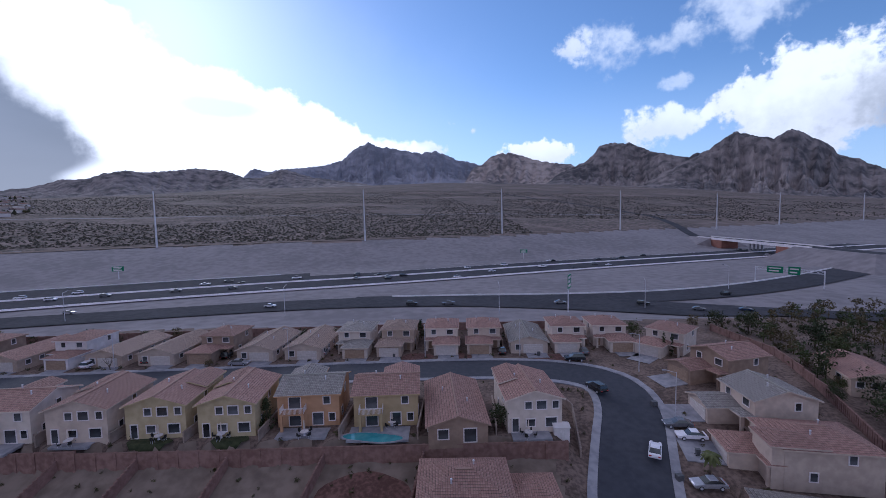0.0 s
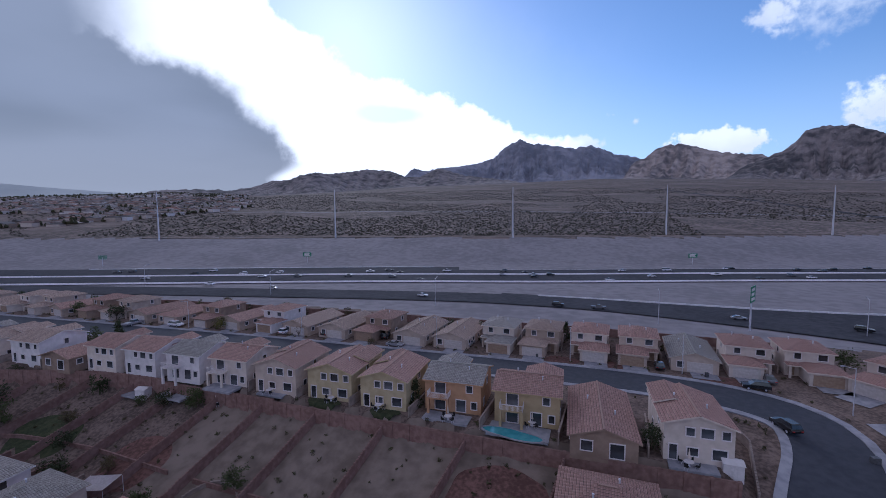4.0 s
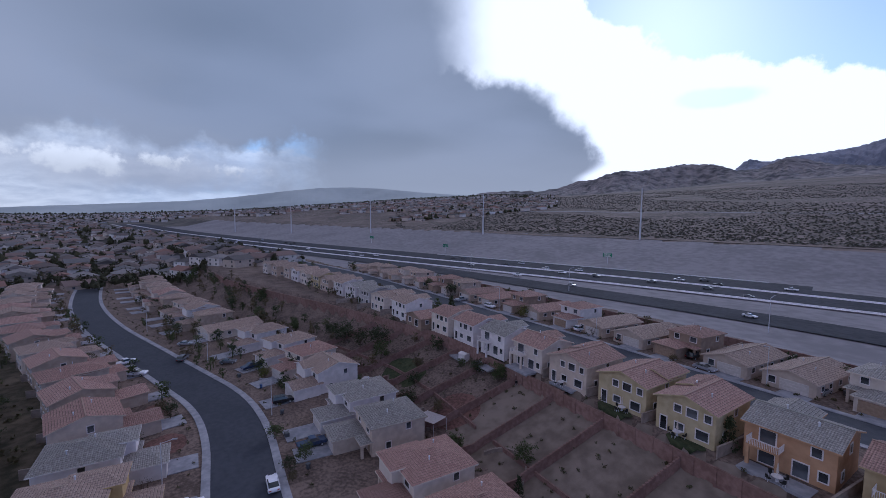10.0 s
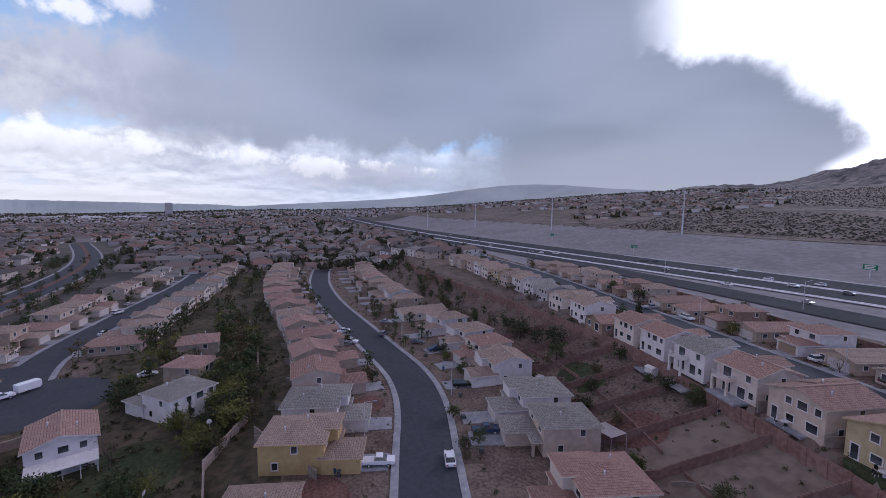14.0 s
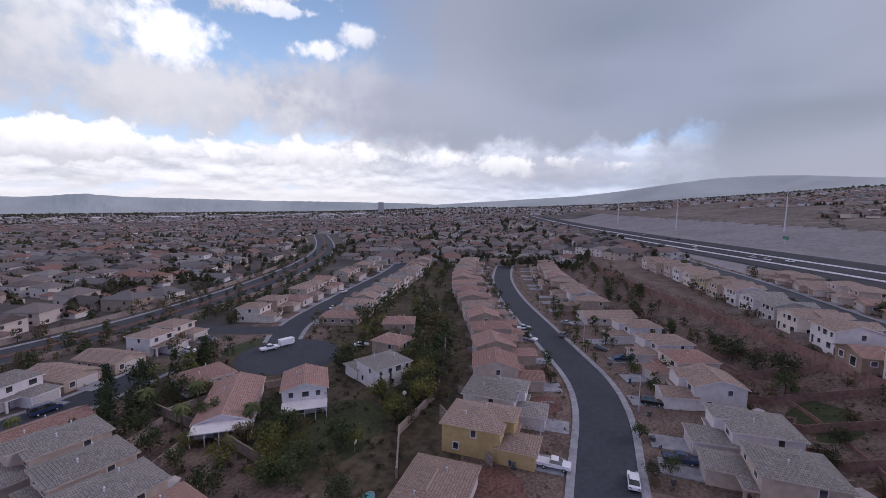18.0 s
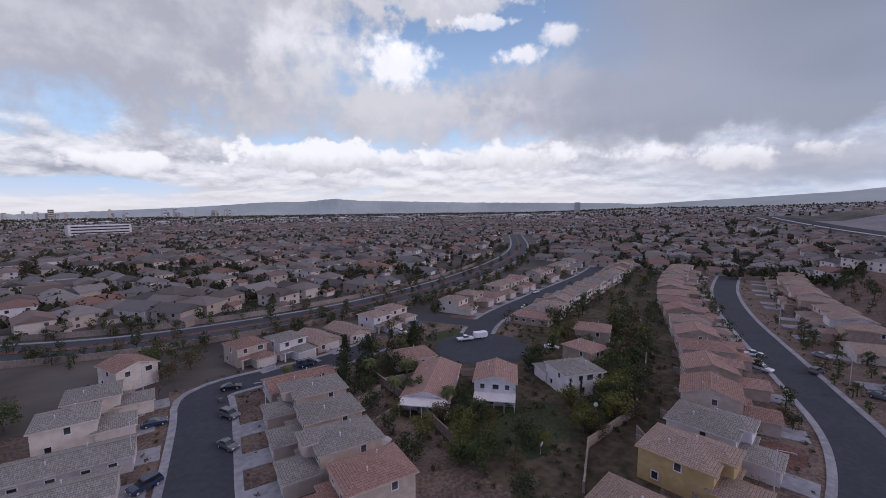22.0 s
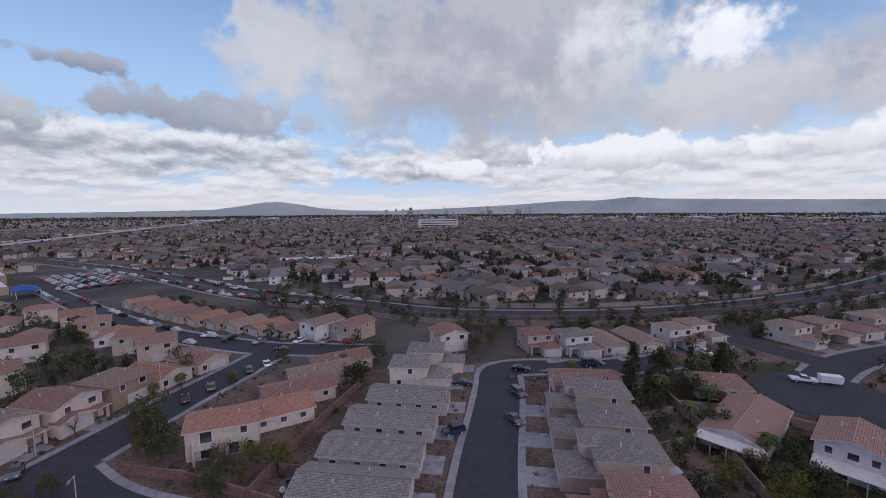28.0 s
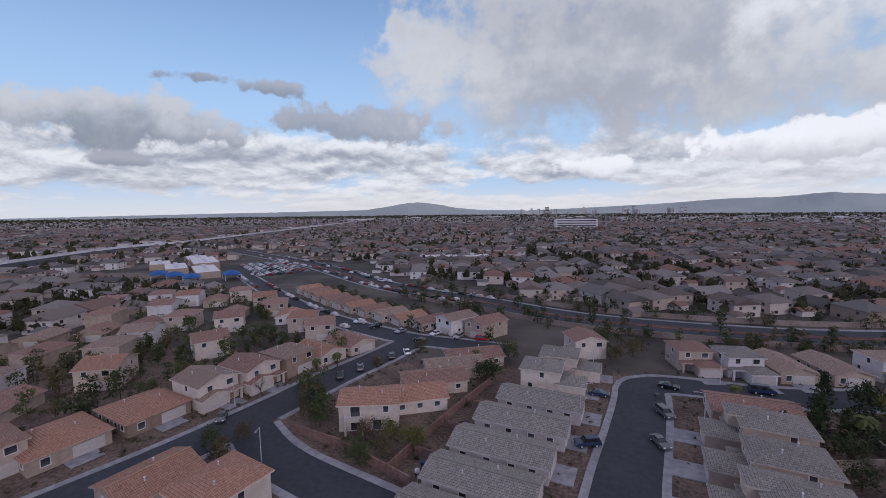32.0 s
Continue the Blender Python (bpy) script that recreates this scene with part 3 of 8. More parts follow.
def ribbon(name, pts, left, right, lift, mat, label="", thick=0.0, gap=3.0, base=None, rows=3, category="road", parent=None):
    """A strip from `left` to `right` metres beside a line, laid on the ground, `lift` above it, with edges if thick."""
    st = along(pts, gap)
    verts, faces = [], []
    m = rows + 1
    for x, y, ux, uy in st:
        for i in range(m):
            o = left + (right - left) * i / rows
            px, py = x - uy * -o, y + ux * -o
            z = (ground_z(px, py) if base is None else base(px, py)) + lift
            verts.append((px, py, z))
    n = len(st)
    for i in range(n - 1):
        for j in range(rows):
            a = i * m + j
            faces.append((a, a + 1, a + m + 1, a + m))
    if thick:
        off = len(verts)
        for i in range(n):
            for j in (0, rows):
                x, y, z = verts[i * m + j]
                verts.append((x, y, z - thick))
        for i in range(n - 1):
            a, b = i * m, (i + 1) * m
            c, d = off + 2 * i, off + 2 * i + 2
            faces.append((a, b, d, c))
            faces.append((b + rows, a + rows, c + 1, d + 1))
        faces.append((0, off, off + 1, rows)) if rows == 1 else None
    ob = mesh(name, verts, faces, mat, parent, label)
    if parent is None:
        tagged(ob, label, category, kind="structure")
    return ob


STREETS = []


def street(name, pts, half, label, walks=True, lift=0.07):
    pts = curve(pts)
    ribbon(name, pts, -half, half, lift, ASPHALT, label)
    STREETS.append((pts, half, walks))
    return pts


SEGMENTS = {}


def on_road(x, y, skip, slack=0.25):
    for i, (pts, half, _) in enumerate(STREETS):
        if i == skip:
            continue
        if i not in SEGMENTS:
            p = np.array(pts)
            d = p[1:] - p[:-1]
            SEGMENTS[i] = (p[:-1], d, (d * d).sum(1) + 1e-9, p.min(0) - half - 3, p.max(0) + half + 3)
        p, d, dd, lo, hi = SEGMENTS[i]
        if not (lo[0] < x < hi[0] and lo[1] < y < hi[1]):
            continue
        rel = np.array((x, y)) - p
        q = np.clip((rel * d).sum(1) / dd, 0, 1)
        off = rel - q[:, None] * d
        if (off * off).sum(1).min() < (half + slack) ** 2:
            return True
    return math.hypot(x + 98, y + 80) < 14.3


def kerbs():
    """Kerbs and pavements of every street, left open where another street joins."""
    for i, (pts, half, walks) in enumerate(STREETS):
        if not walks:
            continue
        st = along(pts, 1.5)
        for side in (-1, 1):
            runs, cur = [], []
            for x, y, ux, uy in st:
                o = side * (half + 0.3)
                if on_road(x + uy * o, y - ux * o, i):
                    if len(cur) > 3:
                        runs.append(cur)
                    cur = []
                else:
                    cur.append((x, y))
            if len(cur) > 3:
                runs.append(cur)
            for run in runs:
                lo, hi = sorted((side * half, side * (half + 0.35)))
                ribbon("kerb", run, lo, hi, 0.17, CONCRETE, "pale concrete kerb and gutter of the street", 0.25, gap=2.5, rows=1, category="kerb")
                lo, hi = sorted((side * (half + 0.35), side * (half + 1.35)))
                ribbon("pavement", run, lo, hi, 0.20, CONCRETE, "pale concrete pavement beside the street", 0.25, gap=2.5, rows=1, category="pavement")


R1 = [(45, 5), (-50, 5), (-72, 5.3), (-90, 6), (-108, 3.5), (-128, -4.5), (-160, -17), (-195, -31), (-240, -44), (-280, -51), (-330, -57)]
R2 = [(-420, 45), (-320, 55), (-240, 74), (-160, 81), (-90, 87), (0, 92), (24, 90.5), (34, 84), (34, 74), (29, 63), (23, 48), (16, 8)]
R3 = [(3, 8), (-6, -30), (-14, -62), (-20, -80), (-25, -96), (-27, -106), (-36, -107), (-52, -103.5), (-70, -104.5), (-78, -106)]
R4 = [(83, -20), (65, -53), (56, -76), (49, -97), (42.5, -113), (37.5, -128)]
R4C = [(6, -126), (24, -129.5), (40, -132), (60, -142), (88, -158), (136, -200), (190, -252)]
R4B = [(56, -72), (44, -62), (28, -56), (6, -48), (-6, -40)]
R5 = [(-96, -82), (-110, -92), (-128, -100), (-160, -106), (-200, -112), (-250, -119), (-310, -136), (-360, -162)]
R5B = [(-118, -98), (-112, -112), (-108, -140)]
R6 = [(330, -425), (183, -323), (137, -281), (102, -247), (76, -225), (57, -213), (36, -201), (16, -191), (-2, -178), (-24, -166), (-63, -158), (-100, -155), (-150, -162), (-200, -175), (-250, -192), (-330, -228), (-420, -285), (-560, -390)]
MAIN_FAR = [(420, 408), (188, 332), (129, 313), (54, 288), (-29, 256), (-101, 235), (-160, 214), (-234, 184), (-350, 138), (-525, 72), (-780, -8), (-1085, -92), (-1300, -150)]
RAMP_A = [(-620, 4), (-420, 72), (-300, 116), (-200, 143), (-148, 155), (-120, 162), (-74, 172), (-40, 177), (12, 177), (60, 175), (110, 179), (165, 200), (230, 236), (330, 300)]
RAMP_B = [(-40, 178), (0, 178), (28, 173), (70, 161), (102, 147), (140, 131), (250, 86), (420, 20)]

build_ground()
street("road_curved", R1, 4.9, "dark asphalt street curving between two rows of houses")
street("road_upper", R2, 5.0, "dark asphalt residential street bending downhill", True, 0.075)
street("road_middle", R3, 4.9, "dark asphalt street turning between grey-roofed houses", True, 0.08)
street("road_lower", R4, 5.0, "dark asphalt street past orange-roofed houses")
street("road_orange", R4C, 5.0, "dark asphalt street before a row of orange roofs", True, 0.085)
street("road_side", R4B, 4.2, "dark asphalt side street at the junction", True, 0.08)
street("road_court", R5, 4.6, "dark asphalt street ending in a turning circle")
street("road_link", R5B, 4.4, "short asphalt link road to the wide avenue", False, 0.08)
ribbon("avenue", curve(R6), -9, -1.6, 0.07, ASPHALT, "wide asphalt avenue, near carriageway")
ribbon("avenue_far_side", curve(R6), 1.6, 9, 0.07, ASPHALT, "wide asphalt avenue, far carriageway")
ribbon("median", curve(R6), -1.6, 1.6, 0.2, RED_GRAVEL, "raised median of red gravel", 0.25, category="median")
for lo, hi in ((-10.6, -9), (9, 10.6)):
    ribbon("pavement", curve(R6), lo, hi, 0.19, CONCRETE, "pale concrete pavement beside the avenue", 0.25, rows=1, category="pavement")

kerbs()
MF = curve(MAIN_FAR)
ribbon("freeway", MF, -28, 22, 0.42, ASPHALT_OLD, "wide dark asphalt freeway in a shallow cut", gap=8, rows=6)
ribbon("merging_lanes", [p for p in MF if p[0] < -70], 21, 38, 0.34, ASPHALT_OLD, "dark asphalt merging lanes of the freeway", gap=8)
ribbon("ramp_road", curve(RAMP_A), -10, 10, 0.38, ASPHALT_OLD, "dark asphalt slip road beside the freeway", gap=6)
ribbon("ramp_road_side", curve(RAMP_B), -11.5, 11.5, 0.36, ASPHALT_OLD, "dark asphalt road leading to the crossing", gap=6)


def turning_circle(cx, cy, r):
    verts, faces = [], []
    n = 40
    for i in range(n):
        a = 2 * math.pi * i / n
        verts.append((cx + r * math.cos(a), cy + r * math.sin(a), ground_z(cx, cy) + 0.075))
    faces.append(tuple(range(n)))
    tagged(mesh("turning_circle", verts, faces, ASPHALT), "asphalt turning circle at the street's end", "road", kind="structure")


turning_circle(-98, -80, 14.5)


def barrier(pts, off, h=0.9, w=0.5, mat=None, name="barrier", label="white concrete barrier along the freeway", gap=6.0):
    """A continuous low concrete wall, wider at its foot."""
    st = along(pts, gap)
    verts, faces = [], []
    prof = ((-w, 0), (-w * 0.4, h * 0.35), (-w * 0.28, h), (w * 0.28, h), (w * 0.4, h * 0.35), (w, 0))
    for x, y, ux, uy in st:
        cx, cy = x + uy * off, y - ux * off
        z = ground_z(cx, cy)
        for o, q in prof:
            verts.append((cx + uy * o, cy - ux * o, z + q + 0.02))
    k = len(prof)
    for i in range(len(st) - 1):
        for j in range(k - 1):
            a = i * k + j
            faces.append((a, a + k, a + k + 1, a + 1))
    ob = mesh(name, verts, faces, mat or CONCRETE_WHITE)
    tagged(ob, label, "barrier", kind="structure")


barrier(MF, -28.4, 1.0, 0.7)
barrier([p for p in MF if -330 < p[0] < -95], 37, 0.8, 0.5)
barrier(MF, 0, 1.1, 0.8, label="white concrete barrier between the carriageways")
barrier([p for p in MF if p[0] > -60], 22.5, 0.4, 0.4)
ribbon("shoulder", MF, -30.5, -27.2, 0.56, CONCRETE_WHITE, "pale concrete shoulder of the freeway", gap=8, rows=1, category="shoulder")
ribbon("shoulder", MF, -1.7, 1.7, 0.54, CONCRETE_WHITE, "pale concrete strip under the centre barrier", gap=8, rows=1, category="shoulder")


def block_wall(pts, h=1.8, mat=None, label="reddish concrete block garden wall", bottom=0.0, t=0.2, posts=True):
    """A garden wall of blocks with a cap course and pilasters, following the ground in steps."""
    wall = new("block_wall", None)
    wall.location = (pts[0][0], pts[0][1], ground_z(*pts[0]))
    ox, oy, oz = wall.location
    bm, cap = bmesh.new(), bmesh.new()
    for (x0, y0), (x1, y1) in zip(pts, pts[1:]):
        d = math.hypot(x1 - x0, y1 - y0)
        steep = abs(ground_z(x0, y0) - ground_z(x1, y1)) / d
        n = max(1, round(d / (4.0 if steep < 0.06 else 0.55)))
        ux, uy = (x1 - x0) / d, (y1 - y0) / d
        for i in range(n):
            a, b = d * i / n, d * (i + 1) / n
            ax, ay, bx, by = x0 + ux * a, y0 + uy * a, x0 + ux * b, y0 + uy * b
            za, zb = ground_z(ax, ay), ground_z(bx, by)
            lo, hi = min(za, zb) - 0.4 - bottom, max(za, zb) + h
            m = Matrix.Translation(((ax + bx) / 2 - ox, (ay + by) / 2 - oy, 0)) @ Matrix.Rotation(math.atan2(uy, ux), 4, "Z")
            for g, wd, z0, z1, e in ((bm, t, lo, hi, 0.0), (cap, t + 0.08, hi, hi + 0.1, 0.03)):
                bmesh.ops.create_cube(g, size=1, matrix=m @ Matrix.Translation((0, 0, (z0 + z1) / 2 - oz)) @ Matrix.Diagonal((b - a + e, wd, z1 - z0, 1)))
            if posts:
                pm = Matrix.Translation((ax - ox, ay - oy, (lo + hi + 0.15) / 2 - oz)) @ Matrix.Rotation(math.atan2(uy, ux), 4, "Z") @ Matrix.Diagonal((0.4, 0.4, hi + 0.15 - lo, 1))
                bmesh.ops.create_cube(bm, size=1, matrix=pm)
    part("blocks", bm, mat or BLOCK, wall)
    part("cap", cap, mat or BLOCK, wall)
    return tagged(wall, label, "wall", kind="structure")

# ---- houses ----


def cuboid(bm, x0, x1, y0, y1, z0, z1, mi=0):
    r = bmesh.ops.create_cube(bm, size=1, matrix=Matrix.Translation(((x0 + x1) / 2, (y0 + y1) / 2, (z0 + z1) / 2)) @ Matrix.Diagonal((x1 - x0, y1 - y0, z1 - z0, 1)))
    if mi:
        for f in {f for v in r["verts"] for f in v.link_faces}:
            f.material_index = mi


def roof_bm(x0, x1, y0, y1, z, kind, pitch=0.36, over=0.45, thick=0.22):
    """A tiled roof over a rectangle; kind: hip, gable_x or gable_y (ridge along that axis). Faces carry u, v in metres."""
    bm = bmesh.new()
    uvl = bm.loops.layers.uv.new("uv")
    X0, X1, Y0, Y1 = x0 - over, x1 + over, y0 - over, y1 + over
    w, d = X1 - X0, Y1 - Y0
    along_x = kind == "gable_x" or (kind == "hip" and w >= d)
    half = (d if along_x else w) / 2
    zr = z + half * pitch
    cx, cy = (X0 + X1) / 2, (Y0 + Y1) / 2
    inset = half if kind == "hip" else 0.0
    if along_x:
        ra, rb = (X0 + inset, cy, zr), (X1 - inset, cy, zr)
    else:
        ra, rb = (cx, Y0 + inset, zr), (cx, Y1 - inset, zr)
    c = [(X0, Y0, z), (X1, Y0, z), (X1, Y1, z), (X0, Y1, z)]
    tops = []
    if along_x:
        tops += [[c[0], c[1], rb, ra], [c[2], c[3], ra, rb]]
        ends = [[c[1], c[2], rb], [c[3], c[0], ra]]
    else:
        tops += [[c[1], c[2], rb, ra], [c[3], c[0], ra, rb]]
        ends = [[c[0], c[1], ra], [c[2], c[3], rb]]
    if kind == "hip":
        tops += ends
    slope = math.hypot(1, pitch)
    for poly in tops:
        f = bm.faces.new([bm.verts.new(p) for p in poly])
        a, b = Vector(poly[0]), Vector(poly[1])
        u = (b - a).normalized()
        nrm = u.cross(Vector((0, 0, 1)))
        for lp in f.loops:
            q = lp.vert.co - a
            lp[uvl].uv = (q.dot(u), abs(q.dot(nrm)) * slope)
    # fascia, soffit and ridge cap
    dn = [(p[0], p[1], p[2] - thick) for p in c]
    bottoms = []
    for i in range(4):
        j = (i + 1) % 4
        bottoms.append([dn[i], dn[j], c[j], c[i]])
    if kind != "hip":
        low_a, low_b = (ra[0], ra[1], ra[2] - thick), (rb[0], rb[1], rb[2] - thick)
        if along_x:
            bottoms = [bottoms[0], bottoms[2], [dn[0], low_a, low_b, dn[1]], [dn[2], low_b, low_a, dn[3]]]
            bottoms += [[dn[3], low_a, ra, c[3]], [low_a, dn[0], c[0], ra], [dn[1], low_b, rb, c[1]], [low_b, dn[2], c[2], rb]]
        else:
            bottoms = [bottoms[1], bottoms[3], [dn[1], low_a, low_b, dn[2]], [dn[3], low_b, low_a, dn[0]]]
            bottoms += [[dn[0], low_a, ra, c[0]], [low_a, dn[1], c[1], ra], [dn[2], low_b, rb, c[2]], [low_b, dn[3], c[3], rb]]
    else:
        bottoms.append([dn[3], dn[2], dn[1], dn[0]])
    for poly in bottoms:
        f = bm.faces.new([bm.verts.new(p) for p in poly])
        f.material_index = 1
    return bm


def gable_fill(bm, x0, x1, y0, y1, z, kind, pitch, over):
    """Wall triangles under the gables."""
    if kind == "hip":
        return
    if kind == "gable_y":
        cx, h = (x0 + x1) / 2, ((x1 - x0) / 2) * pitch + over * pitch - 0.22
        tri = [((x0, y, z), (x1, y, z), (cx, y, z + h)) for y in (y0, y1)]
    else:
        cy, h = (y0 + y1) / 2, ((y1 - y0) / 2) * pitch + over * pitch - 0.22
        tri = [((x, y0, z), (x, y1, z), (x, cy, z + h)) for x in (x0, x1)]
    a = [[bm.verts.new(p) for p in t] for t in tri]
    for t in a:
        bm.faces.new(t)
    bm.faces.new((a[0][0], a[1][0], a[1][2], a[0][2]))
    bm.faces.new((a[0][1], a[0][2], a[1][2], a[1][1]))


WINDOW_CACHE = {}


def ring(bm, w, h, b=0.15):
    """A window surround in one piece."""
    loops = []
    for e, y in ((b, -0.05), (b, 0.10), (0, 0.10), (0, -0.05)):
        loops.append([bm.verts.new((sx * (w / 2 + e), y, sz * (h / 2 + e))) for sx, sz in ((-1, -1), (1, -1), (1, 1), (-1, 1))])
    for p, q in zip(loops, loops[1:] + loops[:1]):
        for i in range(4):
            j = (i + 1) % 4
            bm.faces.new((p[i], p[j], q[j], q[i]))
    return loops


def window_meshes(w, h):
    key = (w, h)
    if key not in WINDOW_CACHE:
        bm = bmesh.new()
        ring(bm, w, h)
        me = bpy.data.meshes.new("window")
        bm.to_mesh(me)
        bm.free()
        me.materials.append(TRIM)
        bm = bmesh.new()
        cuboid(bm, -w / 2, w / 2, -0.04, 0.05, -h / 2, h / 2)
        pn = bpy.data.meshes.new("pane")
        bm.to_mesh(pn)
        bm.free()
        pn.materials.append(GLASS)
        WINDOW_CACHE[key] = (me, pn)
    return WINDOW_CACHE[key]


MID = {}


def add_window(house, x, y, z, turn, w, h):
    """turn: the way it looks, in degrees from local +y, anticlockwise."""
    f, p = window_meshes(w, h)
    if house.get("far"):
        if (w, h) not in MID:
            bm = bmesh.new()
            loops = ring(bm, w, h)
            bm.faces.new([bm.verts.new((sx * w / 2, 0.03, sz * h / 2)) for sx, sz in ((-1, -1), (1, -1), (1, 1), (-1, 1))]).material_index = 1
            me = bpy.data.meshes.new("window")
            bm.to_mesh(me)
            bm.free()
            me.materials.append(TRIM)
            me.materials.append(GLASS)
            MID[(w, h)] = me
        ob = new("window", MID[(w, h)])
        ob.parent = house
        ob.matrix_basis = pose(x, y, z, 0, 0, turn)
        return ob
    ob = new("window", f)
    ob.parent = house
    ob.matrix_basis = pose(x, y, z, 0, 0, turn)
    pane = new("pane", p)
    pane.parent = ob
    return ob


def wall_box(x0, x1, y0, y1, h, kind, pitch, over):
    bm = bmesh.new()
    cuboid(bm, x0, x1, y0, y1, -0.8, h)
    gable_fill(bm, x0, x1, y0, y1, h, kind, pitch, over)
    return bm


def patio_cover(house, x0, x1, y0, deep=3.2):
    """A white lean-to roof on slim posts along the back wall."""
    bm = bmesh.new()
    v = [bm.verts.new(p) for p in ((x0, y0, 2.75), (x1, y0, 2.75), (x1, y0 - deep, 2.35), (x0, y0 - deep, 2.35), (x0, y0, 2.9), (x1, y0, 2.9), (x1, y0 - deep, 2.5), (x0, y0 - deep, 2.5))]
    for q in ((0, 3, 2, 1), (4, 5, 6, 7), (0, 1, 5, 4), (1, 2, 6, 5), (2, 3, 7, 6), (3, 0, 4, 7)):
        bm.faces.new([v[i] for i in q])
    por = part("patio_roof", bm, TRIM, house, "white lean-to patio roof")
    for i in range(5):
        bm = bmesh.new()
        q = x0 + 0.2 + (x1 - x0 - 0.4) * i / 4
        cuboid(bm, q - 0.08, q + 0.08, y0 - deep + 0.1, y0 - deep + 0.26, -0.8, 2.4)
        part("post", bm, TRIM, por)


HOUSES = {}
COLOUR_WORDS = {"red": "red", "tan": "tan", "grey": "grey", "brown": "brown", "orange": "orange", "pink": "pinkish"}


def make_house(w=9.4, d=12.0, storeys=2, wall="cream", roof="red", kind="hip", garage=0, gw=6.2, gd=5.5, back="plain", pitch=0.31, gdoor="pale", full=True, wing=""):
    """A stucco house at the origin: its street front looks to +y, garage: -1 or 1 the side on which it juts out, 0 none."""
    h = 5.3 if storeys == 2 else 2.8
    over = 0.45
    house = new("house", None)
    if full == "mid":
        house["far"] = 1
    x0, x1, y0, y1 = -w / 2, w / 2, -d / 2, d / 2
    W, R = WALLS[wall], ROOFS[roof]
    part("wall", wall_box(x0, x1, y0, y1, h, kind, pitch, over), W, house)
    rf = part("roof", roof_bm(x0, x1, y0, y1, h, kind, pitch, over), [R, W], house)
    if full is True:
        ax = kind == "gable_x" or (kind == "hip" and w >= d)
        hf = (d if ax else w) / 2 + over
        ln = (w if ax else d) + 2 * over - (2 * hf if kind == "hip" else 0)
        if ln > 0.5:
            bm = bmesh.new()
            cuboid(bm, -ln / 2 if ax else -0.14, ln / 2 if ax else 0.14, -0.14 if ax else -ln / 2, 0.14 if ax else ln / 2, h + hf * pitch - 0.06, h + hf * pitch + 0.07)
            part("ridge_cap", bm, R, rf)
    if wing and storeys == 2:
        wa, wb = (x0 + 0.05, x0 + w * 0.56) if wing == "a" else (x1 - w * 0.56, x1 - 0.05)
        wk = "hip" if kind == "hip" else "gable_y"
        part("wing_wall", wall_box(wa, wb, y1 - 3.0, y1 + 1.6, h + 0.35, wk, pitch, over), W, house)
        part("wing_roof", roof_bm(wa, wb, y1 - 5.0, y1 + 1.6, h + 0.35, wk, pitch, over), [R, W], house)
    if garage:
        ga, gb = (x0 - 0.3, x0 - 0.3 + gw) if garage < 0 else (x1 + 0.3 - gw, x1 + 0.3)
        g0, g1 = y1 - 0.4, y1 + gd
        gk = "hip" if kind == "hip" else "gable_y"
        part("garage_wall", wall_box(ga, gb, g0, g1, 2.75, gk, pitch, over), W, house)
        part("garage_roof", roof_bm(ga, gb, g0 - 0.3, g1, 2.75, gk, pitch, over), [R, W], house)
        gx, gy = (ga + gb) / 2, g1
        # entrance canopy on the other side
        ea, eb = (gb, x1) if garage < 0 else (x0, ga)
        if eb - ea > 1.2:
            part("porch_roof", roof_bm(ea + 0.1, eb - 0.1, y1 - 0.2, y1 + 2.0, 2.7, "hip", pitch, 0.25, 0.2), [R, W], house)
            bm = bmesh.new()
            cuboid(bm, -0.22, 0.22, -0.22, 0.22, -0.8, 2.55)
            post = part("post", bm, W, house)
            post.location = ((ea if garage > 0 else eb) + (0.5 if garage > 0 else -0.5), y1 + 1.7, 0)
            bm = bmesh.new()
            cuboid(bm, -0.5, 0.5, -0.03, 0.05, 0, 2.1)
            door = part("door", bm, GARAGE_BROWN, house, "brown front door")
            door.location = ((ea + eb) / 2, y1, 0.05)
    else:
        gx, gy = x0 + gw / 2 + 0.4, y1
    # one slab with four panels between grooves
    bm = bmesh.new()
    prof = [(-0.05, 0.0)]
    for i in range(4):
        prof += [(0.07, i * 0.55 + 0.02), (0.07, i * 0.55 + 0.51), (0.03, i * 0.55 + 0.53)]
    prof.append((-0.05, 2.2))
    sides = [[bm.verts.new((q, py, pz)) for py, pz in prof] for q in (-2.4, 2.4)]
    n = len(prof)
    for i in range(n):
        bm.faces.new((sides[0][i], sides[0][(i + 1) % n], sides[1][(i + 1) % n], sides[1][i]))
    bm.faces.new(sides[0][::-1])
    bm.faces.new(sides[1])
    gdo = part("garage_door", bm, GARAGE if gdoor == "pale" else GARAGE_BROWN, house, "pale panelled garage door" if gdoor == "pale" else "tan panelled garage door")
    gdo.location = (gx, gy, 0.02)
    if full:
        up, lo = 4.25, 1.45
        if storeys == 2:
            for fx, ww in ((-0.27, 1.5), (0.24, 1.1)):
                add_window(house, fx * w, y1, up, 0, ww, 1.2)
            add_window(house, x0, -0.18 * d, up, 90, 0.9, 1.2)
            add_window(house, x1, 0.05 * d, up, -90, 0.9, 1.2)
            if back == "balcony":
                bx = -0.22 * w
                add_window(house, bx, y0, 3.9, 180, 1.8, 2.0)
                add_window(house, 0.3 * w, y0, up, 180, 1.0, 1.2)
                add_window(house, bx, y0, 1.15, 180, 1.8, 2.0)
                add_window(house, 0.15 * w, y0, 1.15, 180, 1.6, 2.0)
